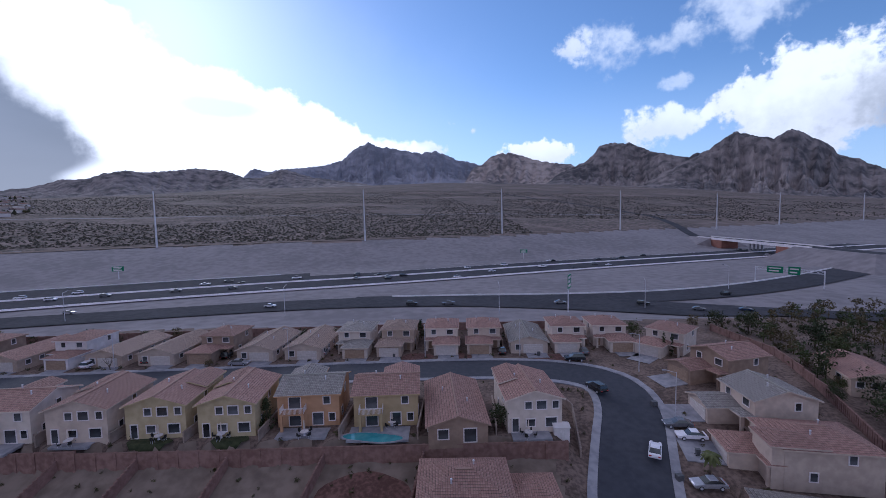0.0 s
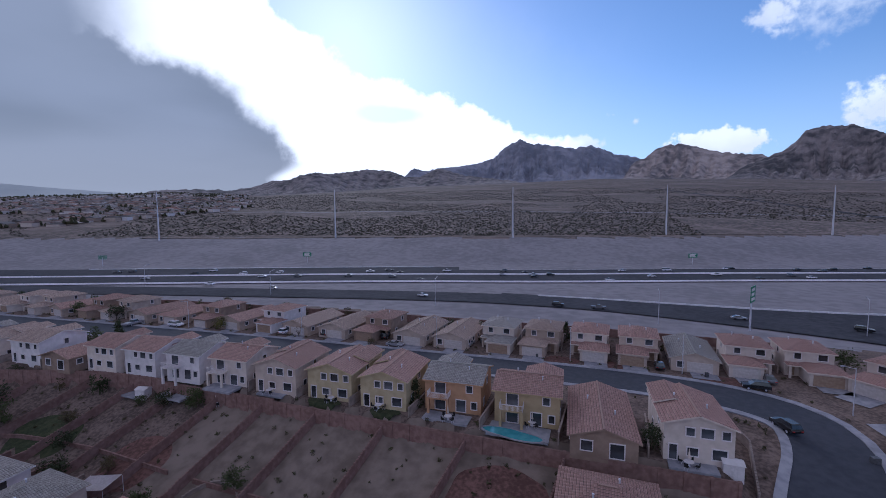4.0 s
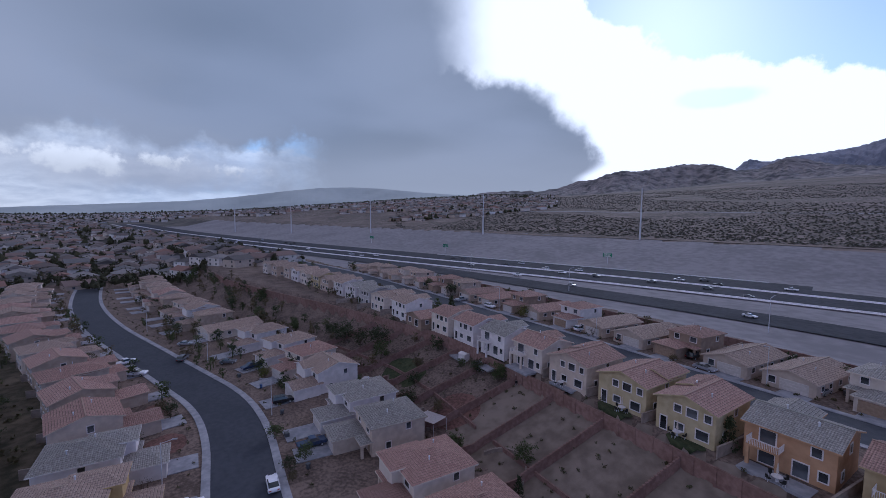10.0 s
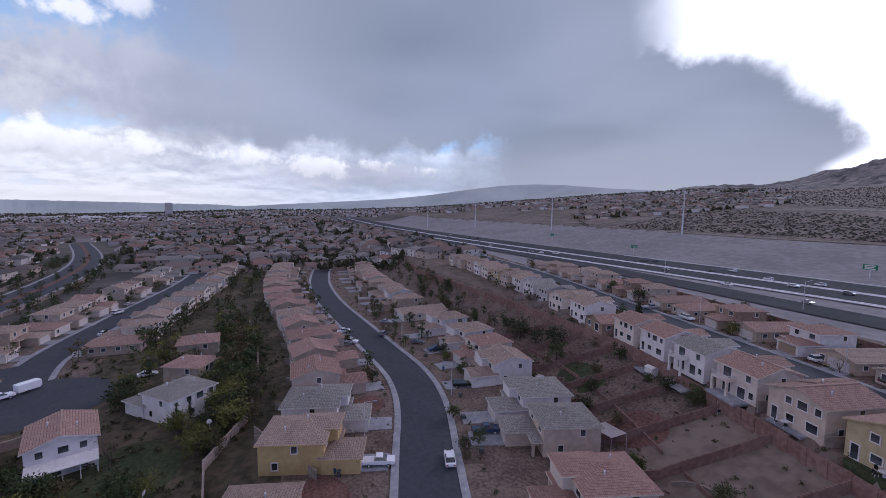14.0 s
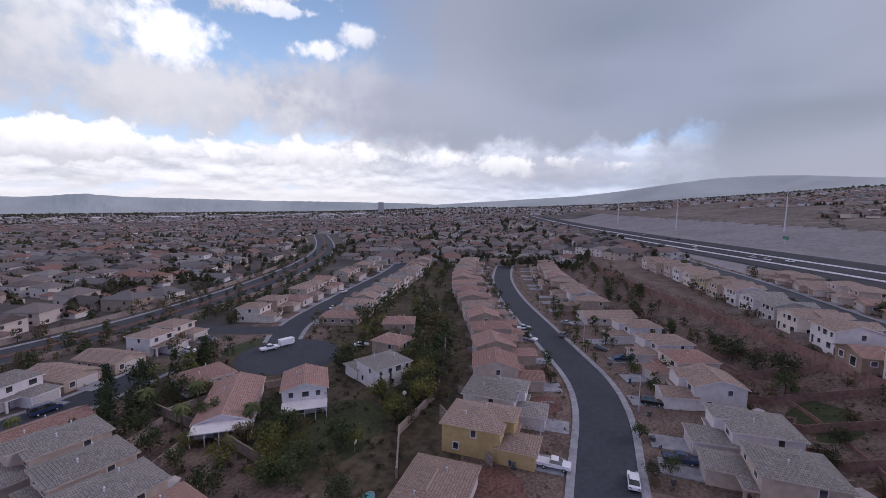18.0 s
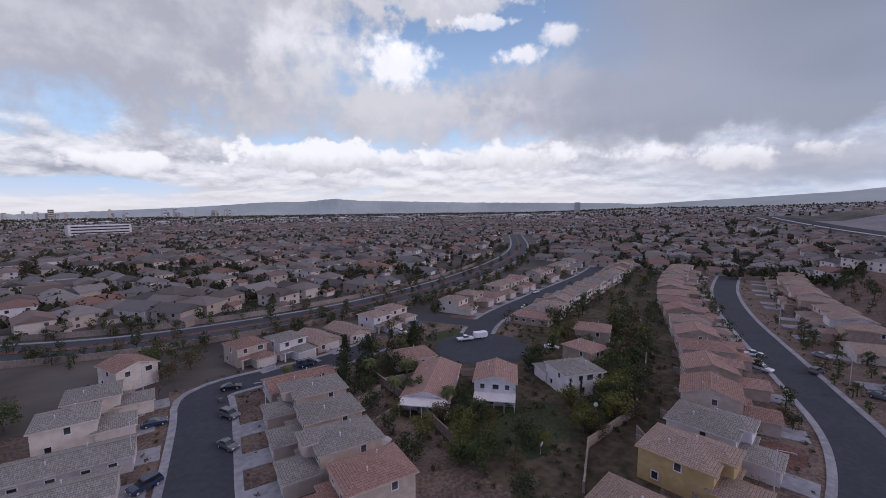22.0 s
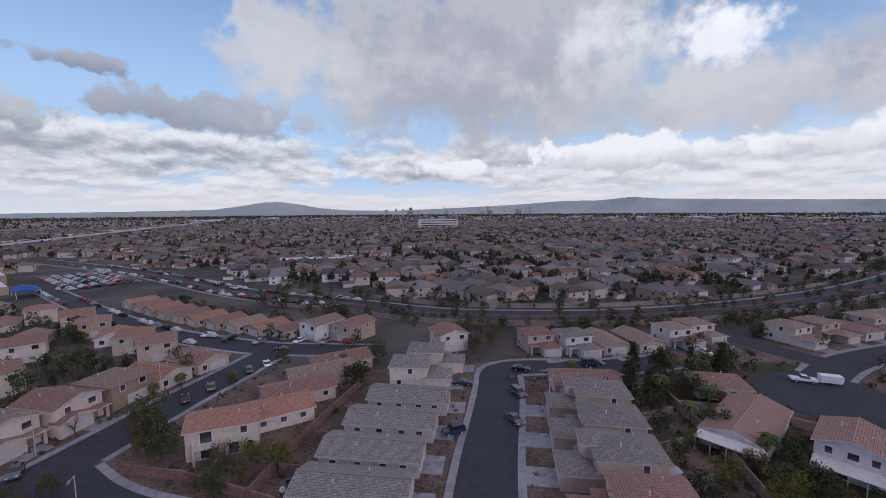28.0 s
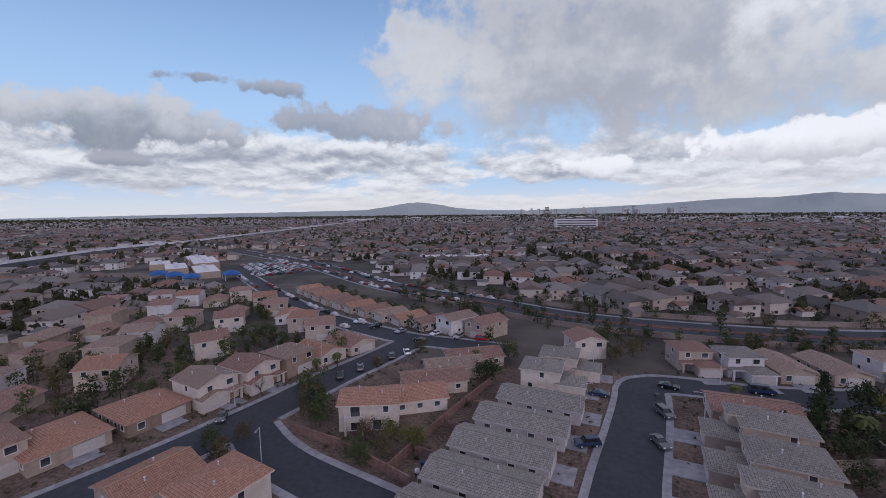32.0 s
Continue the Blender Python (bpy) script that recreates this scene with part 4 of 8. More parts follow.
                add_window(house, 0.38 * w, y0, 1.4, 180, 0.9, 1.2)
                bm = bmesh.new()
                cuboid(bm, bx - 1.9, bx + 1.9, y0 - 1.9, y0, 2.62, 2.85)
                bal = part("balcony", bm, W, house)
                for sx in (-1.7, 1.7):
                    bm = bmesh.new()
                    cuboid(bm, bx + sx - 0.2, bx + sx + 0.2, y0 - 1.85, y0 - 1.45, -0.8, 2.62)
                    part("column", bm, W, bal)
                bm = bmesh.new()
                for sx in (-1.85, 1.85):
                    cuboid(bm, bx + sx - 0.03, bx + sx + 0.03, y0 - 1.88, y0, 3.75, 3.83)
                cuboid(bm, bx - 1.88, bx + 1.88, y0 - 1.88, y0 - 1.8, 3.75, 3.83)
                for i in range(20):
                    q = bx - 1.85 + 3.7 * i / 19
                    cuboid(bm, q - 0.025, q + 0.025, y0 - 1.87, y0 - 1.82, 2.85, 3.76)
                for i in range(9):
                    q = y0 - 1.85 + 1.8 * i / 8
                    for sx in (-1.85, 1.85):
                        cuboid(bm, bx + sx - 0.025, bx + sx + 0.025, q - 0.02, q + 0.02, 2.85, 3.76)
                part("railing", bm, TRIM, bal, "white balcony railing")
            elif back == "porch":
                for fx in (-0.3, 0.02, 0.3):
                    add_window(house, fx * w, y0, up, 180, 1.3 if fx == 0.02 else 0.9, 1.1)
                patio_cover(house, x0, x1, y0)
                add_window(house, -0.15 * w, y0, 1.2, 180, 2.4, 2.0)
                add_window(house, 0.28 * w, y0, 1.3, 180, 1.2, 1.4)
            else:
                for fx, ww in ((-0.38, 0.9), (-0.12, 1.5), (0.12, 1.0)):
                    add_window(house, -fx * w, y0, up, 180, ww, 1.3 if ww > 1 else 1.1)
                add_window(house, 0.3 * w, y0, lo, 180, 1.7, 1.4)
                add_window(house, -0.08 * w, y0, lo, 180, 1.3, 1.1)
                add_window(house, -0.36 * w, y0, 1.15, 180, 0.95, 2.1)
            add_window(house, x0, 0.2 * d, lo, 90, 0.9, 1.2)
            add_window(house, x1, -0.25 * d, lo, -90, 0.9, 1.2)
        else:
            if back == "porch":
                patio_cover(house, x0, x1, y0)
            add_window(house, -0.25 * w, y0, 1.45, 180, 1.5, 1.4)
            add_window(house, 0.2 * w, y0, 1.15, 180, 1.8, 2.0)
            for q in (-0.35, -0.1, 0.15, 0.35):
                add_window(house, x0, q * d, 1.6, 90, 1.1, 1.0)
                add_window(house, x1, q * d, 1.6, -90, 1.1, 1.0)
            add_window(house, 0.3 * w, y1, 1.5, 0, 1.2, 1.3)
        # roof vents
        for q in ((-0.2, 0.12), (0.22, -0.15)) if full is True else ():
            bm = bmesh.new()
            half = (d if (kind == "gable_x" or (kind == "hip" and w >= d)) else w) / 2 + over
            t = q[1] * d if (kind == "gable_x" or (kind == "hip" and w >= d)) else q[0] * w
            zr = h + (half - abs(t)) * pitch
            bmesh.ops.create_cone(bm, cap_ends=True, segments=8, radius1=0.11, radius2=0.11, depth=0.7, matrix=Matrix.Translation((q[0] * w, q[1] * d, zr + 0.2)))
            bmesh.ops.create_cone(bm, cap_ends=True, segments=8, radius1=0.17, radius2=0.12, depth=0.1, matrix=Matrix.Translation((q[0] * w, q[1] * d, zr + 0.58)))
            part("roof_vent", bm, STEEL, house)
    words = "two-storey" if storeys == 2 else "low"
    wing_words = " with a balcony" if back == "balcony" else " with white patio roof" if back == "porch" else " and a jutting garage" if garage else ""
    tagged(house, f"{words} {wall} stucco house under {COLOUR_WORDS[roof]} roof tiles{wing_words}", "house")
    return house


def house(x, y, heading, z=None, group="", **spec):
    """Place a house; heading: degrees, the way its street front looks (0 is +y, anticlockwise)."""
    key = tuple(sorted(spec.items()))
    m = pose(x, y, ground_z(x, y) + 0.12 if z is None else z, 0, 0, heading)
    if key not in HOUSES:
        HOUSES[key] = make_house(**spec)
        HOUSES[key].matrix_basis = m
        ob = HOUSES[key]
    else:
        ob = copy_thing(HOUSES[key], m)
    if group:
        ob["group"] = group
    PLOTS.append((x, y, 8.0))
    return ob


PLOTS = []
DRIVES = []


def driveway(x, y, heading, length, w=5.0):
    """A concrete slab from the garage to the kerb: laid from (x, y) along the heading."""
    DRIVES.append((x, y, heading, length))
    a = radians(heading)
    ux, uy = -math.sin(a), math.cos(a)
    ribbon("driveway", [(x, y), (x + ux * length, y + uy * length)], -w / 2, w / 2, 0.14, CONCRETE, "pale concrete driveway in front of a garage", 0.2, gap=length / 2, rows=1, category="driveway")


def drive(hx, hy, head, spec, length):
    """The driveway of a house that stands at (hx, hy)."""
    w, dpt = spec.get("w", 9.4), spec.get("d", 12.0)
    g, gw = spec.get("garage", 0), spec.get("gw", 6.2)
    gx = (-w / 2 - 0.3 + gw / 2) if g < 0 else (w / 2 + 0.3 - gw / 2) if g > 0 else -w / 2 + gw / 2 + 0.4
    fy = dpt / 2 + (spec.get("gd", 5.5) if g else 0.0)
    a = radians(head)
    driveway(hx + gx * math.cos(a) - fy * math.sin(a), hy + gx * math.sin(a) + fy * math.cos(a), head, length)


def row(specs, line, start, gap, side, setback, group, jitter=0.4, d0=None, seed=1, drive=True):
    """Houses along a street line, fronts to it. side: 1 left of the line's way, -1 right of it."""
    rng = random.Random(seed)
    pts = along(line, 0.5)
    for i, spec in enumerate(specs):
        k = int((start + gap * i) / 0.5)
        if spec is None or k >= len(pts):
            continue
        x, y, ux, uy = pts[k]
        spec = dict(spec)
        if i > 1 and spec.get("garage"):
            spec["kind"] = rng.choice(("hip", "gable_x", "hip", "gable_y"))
            spec["roof"] = rng.choice((spec["roof"], "tan", "brown", "grey"))
            if rng.random() < 0.14:
                continue
        if i > 8:
            spec["full"] = "mid" if i < 15 else False
        dpt = spec.get("d", 12.0)
        jut = spec.get("gd", 5.5) if spec.get("garage") else 0.0
        off = setback + jut + dpt / 2 + rng.uniform(-jitter, jitter) * (1.0 if i < 3 else 2.6)
        nx, ny = (-uy * side, ux * side)
        hx, hy = x + nx * off, y + ny * off
        head = math.degrees(math.atan2(-ny, -nx)) - 90
        if i > 2:
            head += rng.uniform(-3.5, 3.5)
        house(hx, hy, head, group=group, **spec)
        if drive:
            w = spec.get("w", 9.4)
            gx = 0.0
            g = spec.get("garage", 0)
            gw = spec.get("gw", 6.2)
            gx = (-w / 2 - 0.3 + gw / 2) if g < 0 else (w / 2 + 0.3 - gw / 2) if g > 0 else -w / 2 + gw / 2 + 0.4
            a = radians(head)
            fy = dpt / 2 + jut
            px, py = hx + gx * math.cos(a) - fy * math.sin(a), hy + gx * math.sin(a) + fy * math.cos(a)
            driveway(px, py, head, max(2.0, setback - 5.1))


def S(wall, roof, **k):
    return dict(wall=wall, roof=roof, **k)


# houses above the slope, backs to the camera
A_SPECS = [
    (13.5, S("cream", "red", kind="gable_y", w=8.6, d=11), 69.0),
    (1.2, S("brown", "red", kind="gable_y", storeys=1, w=9.0, d=17), 69.0),
    (-10.2, S("olive", "red", kind="gable_x", w=10.4, d=9.5, back="balcony"), 71.0),
    (-23.0, S("orange", "grey", kind="gable_x", w=10.0, d=9.5, back="balcony"), 71.5),
    (-35.0, S("yellow", "red", kind="gable_y", w=8.8, d=11.5), 69.5),
    (-46.2, S("yellow", "red", kind="gable_y", w=9.2, d=11.5), 69.5),
    (-57.8, S("beige", "red", kind="gable_y", w=9.2, d=11.5), 68.5),
    (-69.5, S("cream", "red", kind="gable_x", w=8.8, d=9.5, back="balcony"), 67.5),
    (-81.0, S("white", "grey", kind="gable_x", w=8.8, d=9.5, back="balcony"), 66.5),
    (-92.5, S("white", "red", kind="gable_x", w=8.8, d=9.5), 65.5),
    (-103.5, S("cream", "red", kind="gable_x", w=8.8, d=9.5), 64.5),
    (-114.0, S("brown", "red", kind="gable_y", storeys=1, w=9.0, d=14), 63.5),
    (-125.0, S("white", "tan", kind="gable_x", w=10.0, d=10), 61.5),
    (-138.0, S("cream", "tan", kind="gable_y", w=9.0, d=11), 59.5),
    (-150.0, S("grey", "grey", kind="gable_x", w=8.8, d=9.5), 58.0),
    (-161.5, S("white", "grey", kind="gable_y", w=8.8, d=9.5), 56.5),
    (-173.0, S("white", "tan", kind="gable_x", w=8.8, d=9.5), 55.0),
    (-184.5, S("tan", "tan", kind="gable_y", w=9.0, d=11), 53.0),
    (-196.0, S("yellow", "tan", kind="gable_x", w=8.8, d=9.5), 51.0),
    (-207.5, S("cream", "tan", kind="gable_y", w=9.0, d=11), 49.0),
    (-219.0, S("white", "tan", kind="gable_y", w=9.0, d=11), 47.0),
    (-231.0, S("beige", "tan", kind="gable_x", w=8.8, d=9.5), 44.5),
    (-243.0, S("tan", "tan", kind="gable_y", w=9.0, d=11), 41.0),
    (-255.0, S("cream", "tan", kind="gable_y", w=9.0, d=11), 38.0),
]
for hx, spec, hy in A_SPECS:
    house(hx, hy, 3.0 if hx > -130 else 8.0, group="houses above the slope", full=True if hx > -76 else "mid", wing="a" if int(-hx) % 2 else "b", **spec)

# houses across the upper street, fronts to the camera
LINE2 = curve(R2)
B_SPECS = [(42.5, "cream", "red", 2), (31.8, "cream", "red", 2), (21.0, "beige", "grey", 1), (10.2, "beige", "red", 2), (-0.8, "cream", "red", 2), (-12.0, "tan", "tan", 2), (-23.0, "cream", "grey", 2), (-34.2, "beige", "tan", 1),
           (-45.5, "beige", "tan", 1), (-57.0, "brown", "red", 2), (-68.5, "beige", "tan", 1), (-80.5, "tan", "tan", 1), (-92.0, "white", "red", 2), (-103.5, "tan", "red", 1), (-115.0, "brown", "red", 2), (-127.0, "tan", "red", 1),
           (-139.0, "tan", "red", 1), (-151.0, "beige", "tan", 2), (-163.0, "brown", "red", 2), (-175.0, "tan", "red", 1), (-187.0, "beige", "tan", 2), (-199.0, "cream", "tan", 2), (-211.0, "tan", "tan", 1), (-224.0, "beige", "tan", 2), (-237.0, "tan", "tan", 2), (-250.0, "cream", "tan", 1)]
for i, (hx, wl, rf, st) in enumerate(B_SPECS):
    yb = lerp_line(hx, [(60, 92), (0, 92.5), (-90, 87.5), (-160, 81.5), (-240, 74), (-320, 57)])
    g = 1 if i % 2 else -1
    if st == 2:
        house(hx, yb + 18.6, 177 if hx > -140 else 173, group="houses across the upper street", full=True if hx > -60 else "mid" if hx > -200 else False, wall=wl, roof=rf, garage=g, w=8.2, d=9.5, kind="hip", gw=6.0, gdoor="brown" if i % 3 == 0 else "pale")
        driveway(hx - g * 1.4, yb + 9.0, 180, 3.9)
    else:
        house(hx, yb + 17.0, 177 if hx > -140 else 173, group="houses across the upper street", full=True if hx > -60 else "mid" if hx > -200 else False, storeys=1, wall=wl, roof=rf, w=9.0, d=16.5, kind="gable_y" if i % 3 else "hip", gdoor="pale")
        driveway(hx + 1.2, yb + 9.0, 180, 3.9)

# houses uphill of the curved street
LINE1 = curve(R1)


def facing(x, y, line):
    """The heading with which a house at (x, y) looks at the nearest stretch of a street."""
    px, py, ux, uy = min(along(line, 2.0), key=lambda q: (q[0] - x) ** 2 + (q[1] - y) ** 2)
    nx, ny = -uy, ux
    if (px - x) * nx + (py - y) * ny < 0:
        nx, ny = -nx, -ny
    return math.degrees(math.atan2(ny, nx)) - 90


def plots(rows, line, group, length):
    """Houses placed one by one: x, y, wall, roof, kind, garage side (0: a long low house)."""
    for i, (hx, hy, wl, rf, kd, g) in enumerate(rows):
        hd = facing(hx, hy, line)
        far = True if i < 7 else "mid" if i < 15 else False
        if g:
            spec = dict(wall=wl, roof=rf, kind=kd, garage=g, w=9.4 if kd == "hip" else 9.8, d=10.6, gd=6.0, gw=6.0, full=far)
            if i % 3 != 2:
                spec["wing"] = "a" if g > 0 else "b"
        else:
            spec = dict(wall=wl, roof=rf, kind=kd, storeys=1, w=10.5, d=19.0, full=far)
        house(hx, hy, hd, group=group, **spec)
        drive(hx, hy, hd, spec, length)


C_ROWS = [(-43.0, 31.5, "cream", "red", "hip", 1), (-56.0, 31.0, "cream", "red", "hip", -1), (-73.6, 31.5, "beige", "grey", "hip", 1), (-86.6, 31.2, "white", "grey", "hip", -1), (-106.0, 28.6, "white", "tan", "gable_x", -1), (-121.0, 27.2, "cream", "red", "hip", -1),
          (-134.5, 24.4, "white", "tan", "hip", -1), (-150.0, 18.6, "white", "tan", "hip", -1), (-169.5, 9.5, "cream", "tan", "gable_y", 0), (-184.0, 4.5, "tan", "tan", "hip", 1), (-197.0, 0.5, "white", "tan", "gable_x", 1), (-212.0, -3.5, "cream", "tan", "hip", -1),
          (-225.5, -8.5, "tan", "tan", "hip", 1), (-239.0, -12.0, "cream", "pink", "gable_x", -1), (-253.0, -15.5, "white", "tan", "hip", 1), (-268.0, -19.0, "beige", "tan", "hip", -1), (-283.0, -21.5, "cream", "tan", "hip", 1), (-298.0, -24.0, "tan", "tan", "hip", -1)]
plots(C_ROWS, LINE1, "houses uphill of the curved street", 6.4)
D_ROWS = [(-72.3, -17.2, "mustard", "tan", "hip", 1), (-85.2, -17.0, "white", "grey", "hip", 1), (-100.5, -19.6, "beige", "red", "gable_x", 1), (-115.5, -23.4, "tan", "pink", "gable_x", 1), (-130.5, -28.0, "beige", "red", "hip", -1), (-144.0, -33.0, "tan", "pink", "gable_x", 1),
          (-158.0, -38.6, "cream", "tan", "hip", 1), (-172.0, -44.8, "tan", "pink", "gable_x", -1), (-186.5, -51.0, "beige", "pink", "hip", 1), (-201.0, -56.5, "cream", "pink", "hip", 1), (-216.0, -61.0, "tan", "tan", "gable_x", -1), (-231.0, -65.5, "cream", "pink", "hip", 1),
          (-246.0, -69.0, "beige", "tan", "hip", 1), (-261.5, -72.5, "cream", "tan", "gable_x", -1), (-277.0, -75.0, "tan", "tan", "hip", 1), (-292.0, -78.0, "cream", "tan", "hip", 1)]
plots(D_ROWS, LINE1, "houses downhill of the curved street", 4.6)
house(-53.5, -19.2, 0, wall="tan", roof="tan", storeys=1, w=15, d=10, kind="hip", full=True)

# grey-roofed houses along the middle street
LINE3 = curve(R3)
E_LIST = [(9.0, -50.5, 1), (6.6, -59.7, 1), (4.0, -69.0, 1), (0.8, -78.8, 1), (-3.0, -88.5, 1), (-3.6, -101.0, 2), (-8.4, -111.0, 2)]
for i, (hx, hy, st) in enumerate(E_LIST):
    if st == 1:
        house(hx, hy, 76, group="long grey-roofed houses", wall="grey", roof="grey", storeys=1, w=7.4, d=17.0, kind="gable_y")
        drive(hx, hy, 76, dict(w=7.4, d=17.0), 3.6)
    else:
        house(hx, hy, 80, group="two-storey houses on the middle street", wall="cream", roof="grey", garage=1, w=8.2, d=9)
        drive(hx, hy, 80, dict(w=8.2, d=9, garage=1), 3.0)
F_LIST = [(-34.0, -48.5, "red"), (-36.2, -59.3, "grey"), (-39.2, -69.6, "grey"), (-42.6, -80.4, "grey")]
for i, (hx, hy, rf) in enumerate(F_LIST):
    house(hx, hy, -104, group="two-storey houses on the middle street", wall="beige", roof=rf, garage=-1, w=8.0, d=10.4, wing="b" if i % 2 else "")
    drive(hx, hy, -104, dict(w=8.0, d=10.4, garage=-1), 5.2)
house(-44.5, -92, -100, wall="tan", roof="red", storeys=1, w=9, d=15, kind="gable_y")

house(-16.5, -126.5, 15, group="two-storey houses on the middle street", wall="cream", roof="red", kind="gable_y", w=9, d=9.5, full="mid")

# by the avenue and the court
I_LIST = [(-43, -122, 2, "beige", "red"), (-53.5, -119, 2, "white", "grey"), (-64, -119.5, 1, "tan", "tan"), (-75.5, -120, 1, "tan", "tan"), (-88, -121.5, 2, "white", "tan"), (-98.5, -125.5, 2, "cream", "tan")]
for hx, hy, st, wl, rf in I_LIST:
    if st == 2:
        house(hx, hy, 5, group="houses before the avenue", wall=wl, roof=rf, garage=-1, w=8.4, d=8.6, gw=5.6, gd=4.6, full="mid")
        driveway(hx - 1.5, hy + 9.5, 5, 4.0)
    else:
        house(hx, hy, 5, group="houses before the avenue", wall=wl, roof=rf, storeys=1, w=8.6, d=14, kind="gable_y", full="mid")
        driveway(hx - 1, hy + 7, 5, 5.0)
house(-75.0, -57.0, 125, wall="white", roof="pink", kind="gable_y", w=9.0, d=10.5, back="porch")
house(-66.5, -69.0, 125, wall="white", roof="pink", storeys=1, kind="gable_y", w=10.0, d=20, back="porch")
house(-91.5, -46.0, 150, wall="white", roof="grey", kind="hip", w=10, d=9, garage=-1)
house(-74.5, -86.0, 70, wall="cream", roof="pink", kind="hip", w=9, d=11, storeys=1)
house(-107.5, -51.0, 170, wall="tan", roof="pink", kind="hip", w=8, d=9)
house(-126.0, -57.5, 200, wall="tan", roof="pink", kind="hip", w=9, d=10)
LINE5 = curve(R5)
row([S("cream", "tan", garage=1, w=8.6, d=9), S("tan", "tan", garage=-1, w=8.6, d=9), S("cream", "pink", w=8.8, d=14, storeys=1), S("beige", "tan", garage=1, w=8.6, d=9), S("cream", "tan", garage=-1, w=8.6, d=9), S("beige", "pink", garage=1, w=8.6, d=9), S("cream", "tan", garage=1, w=8.6, d=9), S("beige", "tan", garage=-1, w=8.6, d=9), S("cream", "pink", garage=1, w=8.6, d=9), S("white", "tan", garage=1, w=8.6, d=9), S("tan", "tan", garage=-1, w=8.6, d=9), S("cream", "tan", garage=1, w=8.6, d=9), S("beige", "tan", garage=1, w=8.6, d=9), S("cream", "tan", garage=1, w=8.6, d=9)], LINE5, 40, 12.0, 1, 9.0, "houses on the court street", seed=7)
row([S("tan", "pink", w=8.8, d=14, storeys=1), S("cream", "tan", garage=-1, w=8.6, d=9), S("beige", "tan", garage=1, w=8.6, d=9), S("white", "tan", garage=1, w=8.6, d=9), S("cream", "tan", garage=-1, w=8.6, d=9), S("tan", "pink", garage=1, w=8.6, d=9), S("cream", "tan", garage=1, w=8.6, d=9), S("beige", "tan", garage=-1, w=8.6, d=9), S("cream", "pink", garage=1, w=8.6, d=9), S("white", "tan", garage=1, w=8.6, d=9), S("tan", "tan", garage=-1, w=8.6, d=9), S("cream", "tan", garage=1, w=8.6, d=9), S("beige", "tan", garage=1, w=8.6, d=9), S("cream", "tan", garage=1, w=8.6, d=9)], LINE5, 38, 12.0, -1, 9.0, "houses on the court street", seed=8)

# orange roofs along the lower street
house(31.5, -77.8, 194, group="houses on the lower street", wall="cream", roof="orange", kind="gable_x", w=11.5, d=8.0, back="balcony")
G_LIST = [(25.5, -86.0, "orange", "cream"), (22.5, -95.5, "red", "beige"), (19.0, -105.0, "tan", "beige"), (15.0, -113.5, "red", "beige")]
for hx, hy, rf, wl in G_LIST:
    house(hx, hy, -66, group="houses on the lower street", wall=wl, roof=rf, kind="gable_y", storeys=1, w=8.8, d=15)
LINE4 = curve(R4)
H_LIST = [(79.5, -70.5, "orange", "brown", 1, "hip", 72), (73.0, -80.5, "tan", "cream", 2, "gable_y", 72), (68.2, -90.0, "red", "cream", 2, "gable_y", 72), (63.8, -99.8, "tan", "brown", 2, "hip", 70), (60.0, -109.5, "orange", "cream", 1, "gable_y", 66), (54.5, -119.5, "red", "beige", 1, "gable_y", 60),
          (85.0, -57.5, "orange", "tan", 1, "hip", 72), (90.0, -49.5, "red", "beige", 2, "hip", 72), (53.5, -47.5, "orange", "tan", 2, "gable_y", 160), (43.2, -48.5, "orange", "cream", 2, "hip", 160), (105.0, -84.0, "orange", "beige", 2, "gable_x", 22), (95.0, -107.5, "red", "cream", 2, "gable_x", 49)]
for hx, hy, rf, wl, st, kd, hd in H_LIST:
    house(hx, hy, hd, group="houses across the lower street", wall=wl, roof=rf, kind=kd, storeys=st, w=12.0 if st == 1 and hd == 72 else 9.2, d=13 if st == 1 else 10.5, garage=1 if st == 2 and kd == "gable_y" and hd < 100 else 0, gd=1.6)
    if hx < 86 and hd == 72:
        drive(hx, hy, hd, dict(w=9.2, d=12), 4.0)
G2 = [(14, -141, 2, "red", "tan"), (25, -144.5, 2, "tan", "white"), (36, -148, 1, "red", "beige"), (45.5, -152.5, 1, "orange", "tan"), (54.5, -157.5, 1, "tan", "beige"), (63.5, -163, 1, "red", "tan"), (72.5, -168.5, 1, "orange", "tan"), (81, -174.5, 1, "red", "beige"), (89.5, -181, 1, "red", "tan"), (98, -188, 1, "orange", "tan"), (106.5, -195.5, 1, "red", "tan"), (115, -203, 1, "orange", "beige")]
for hx, hy, st, rf, wl in G2:
    house(hx, hy, -40, group="row of orange roofs before the avenue", wall=wl, roof=rf, kind="gable_y", storeys=st, w=8.6, d=12, full="mid")
rngh = random.Random(12)
BEYOND = [(81, -138, 20), (70, -130, 25), (92, -147, 25), (105, -157, 30), (118, -169, 30), (138, -125, 20), (127, -132, 20), (108, -133, 30), (146, -115, 20), (171, -166, 30), (156, -167, 30), (143, -168, 30), (139, -180, 35), (180, -150, 30), (197, -176, 30), (120, -98, 15),
          (124, -112, 200), (158, -106, 20), (160, -130, 200), (150, -147, 200), (118, -147, 200), (134, -90, 10), (150, -86, 10), (112, -66, 20), (126, -72, 20)]
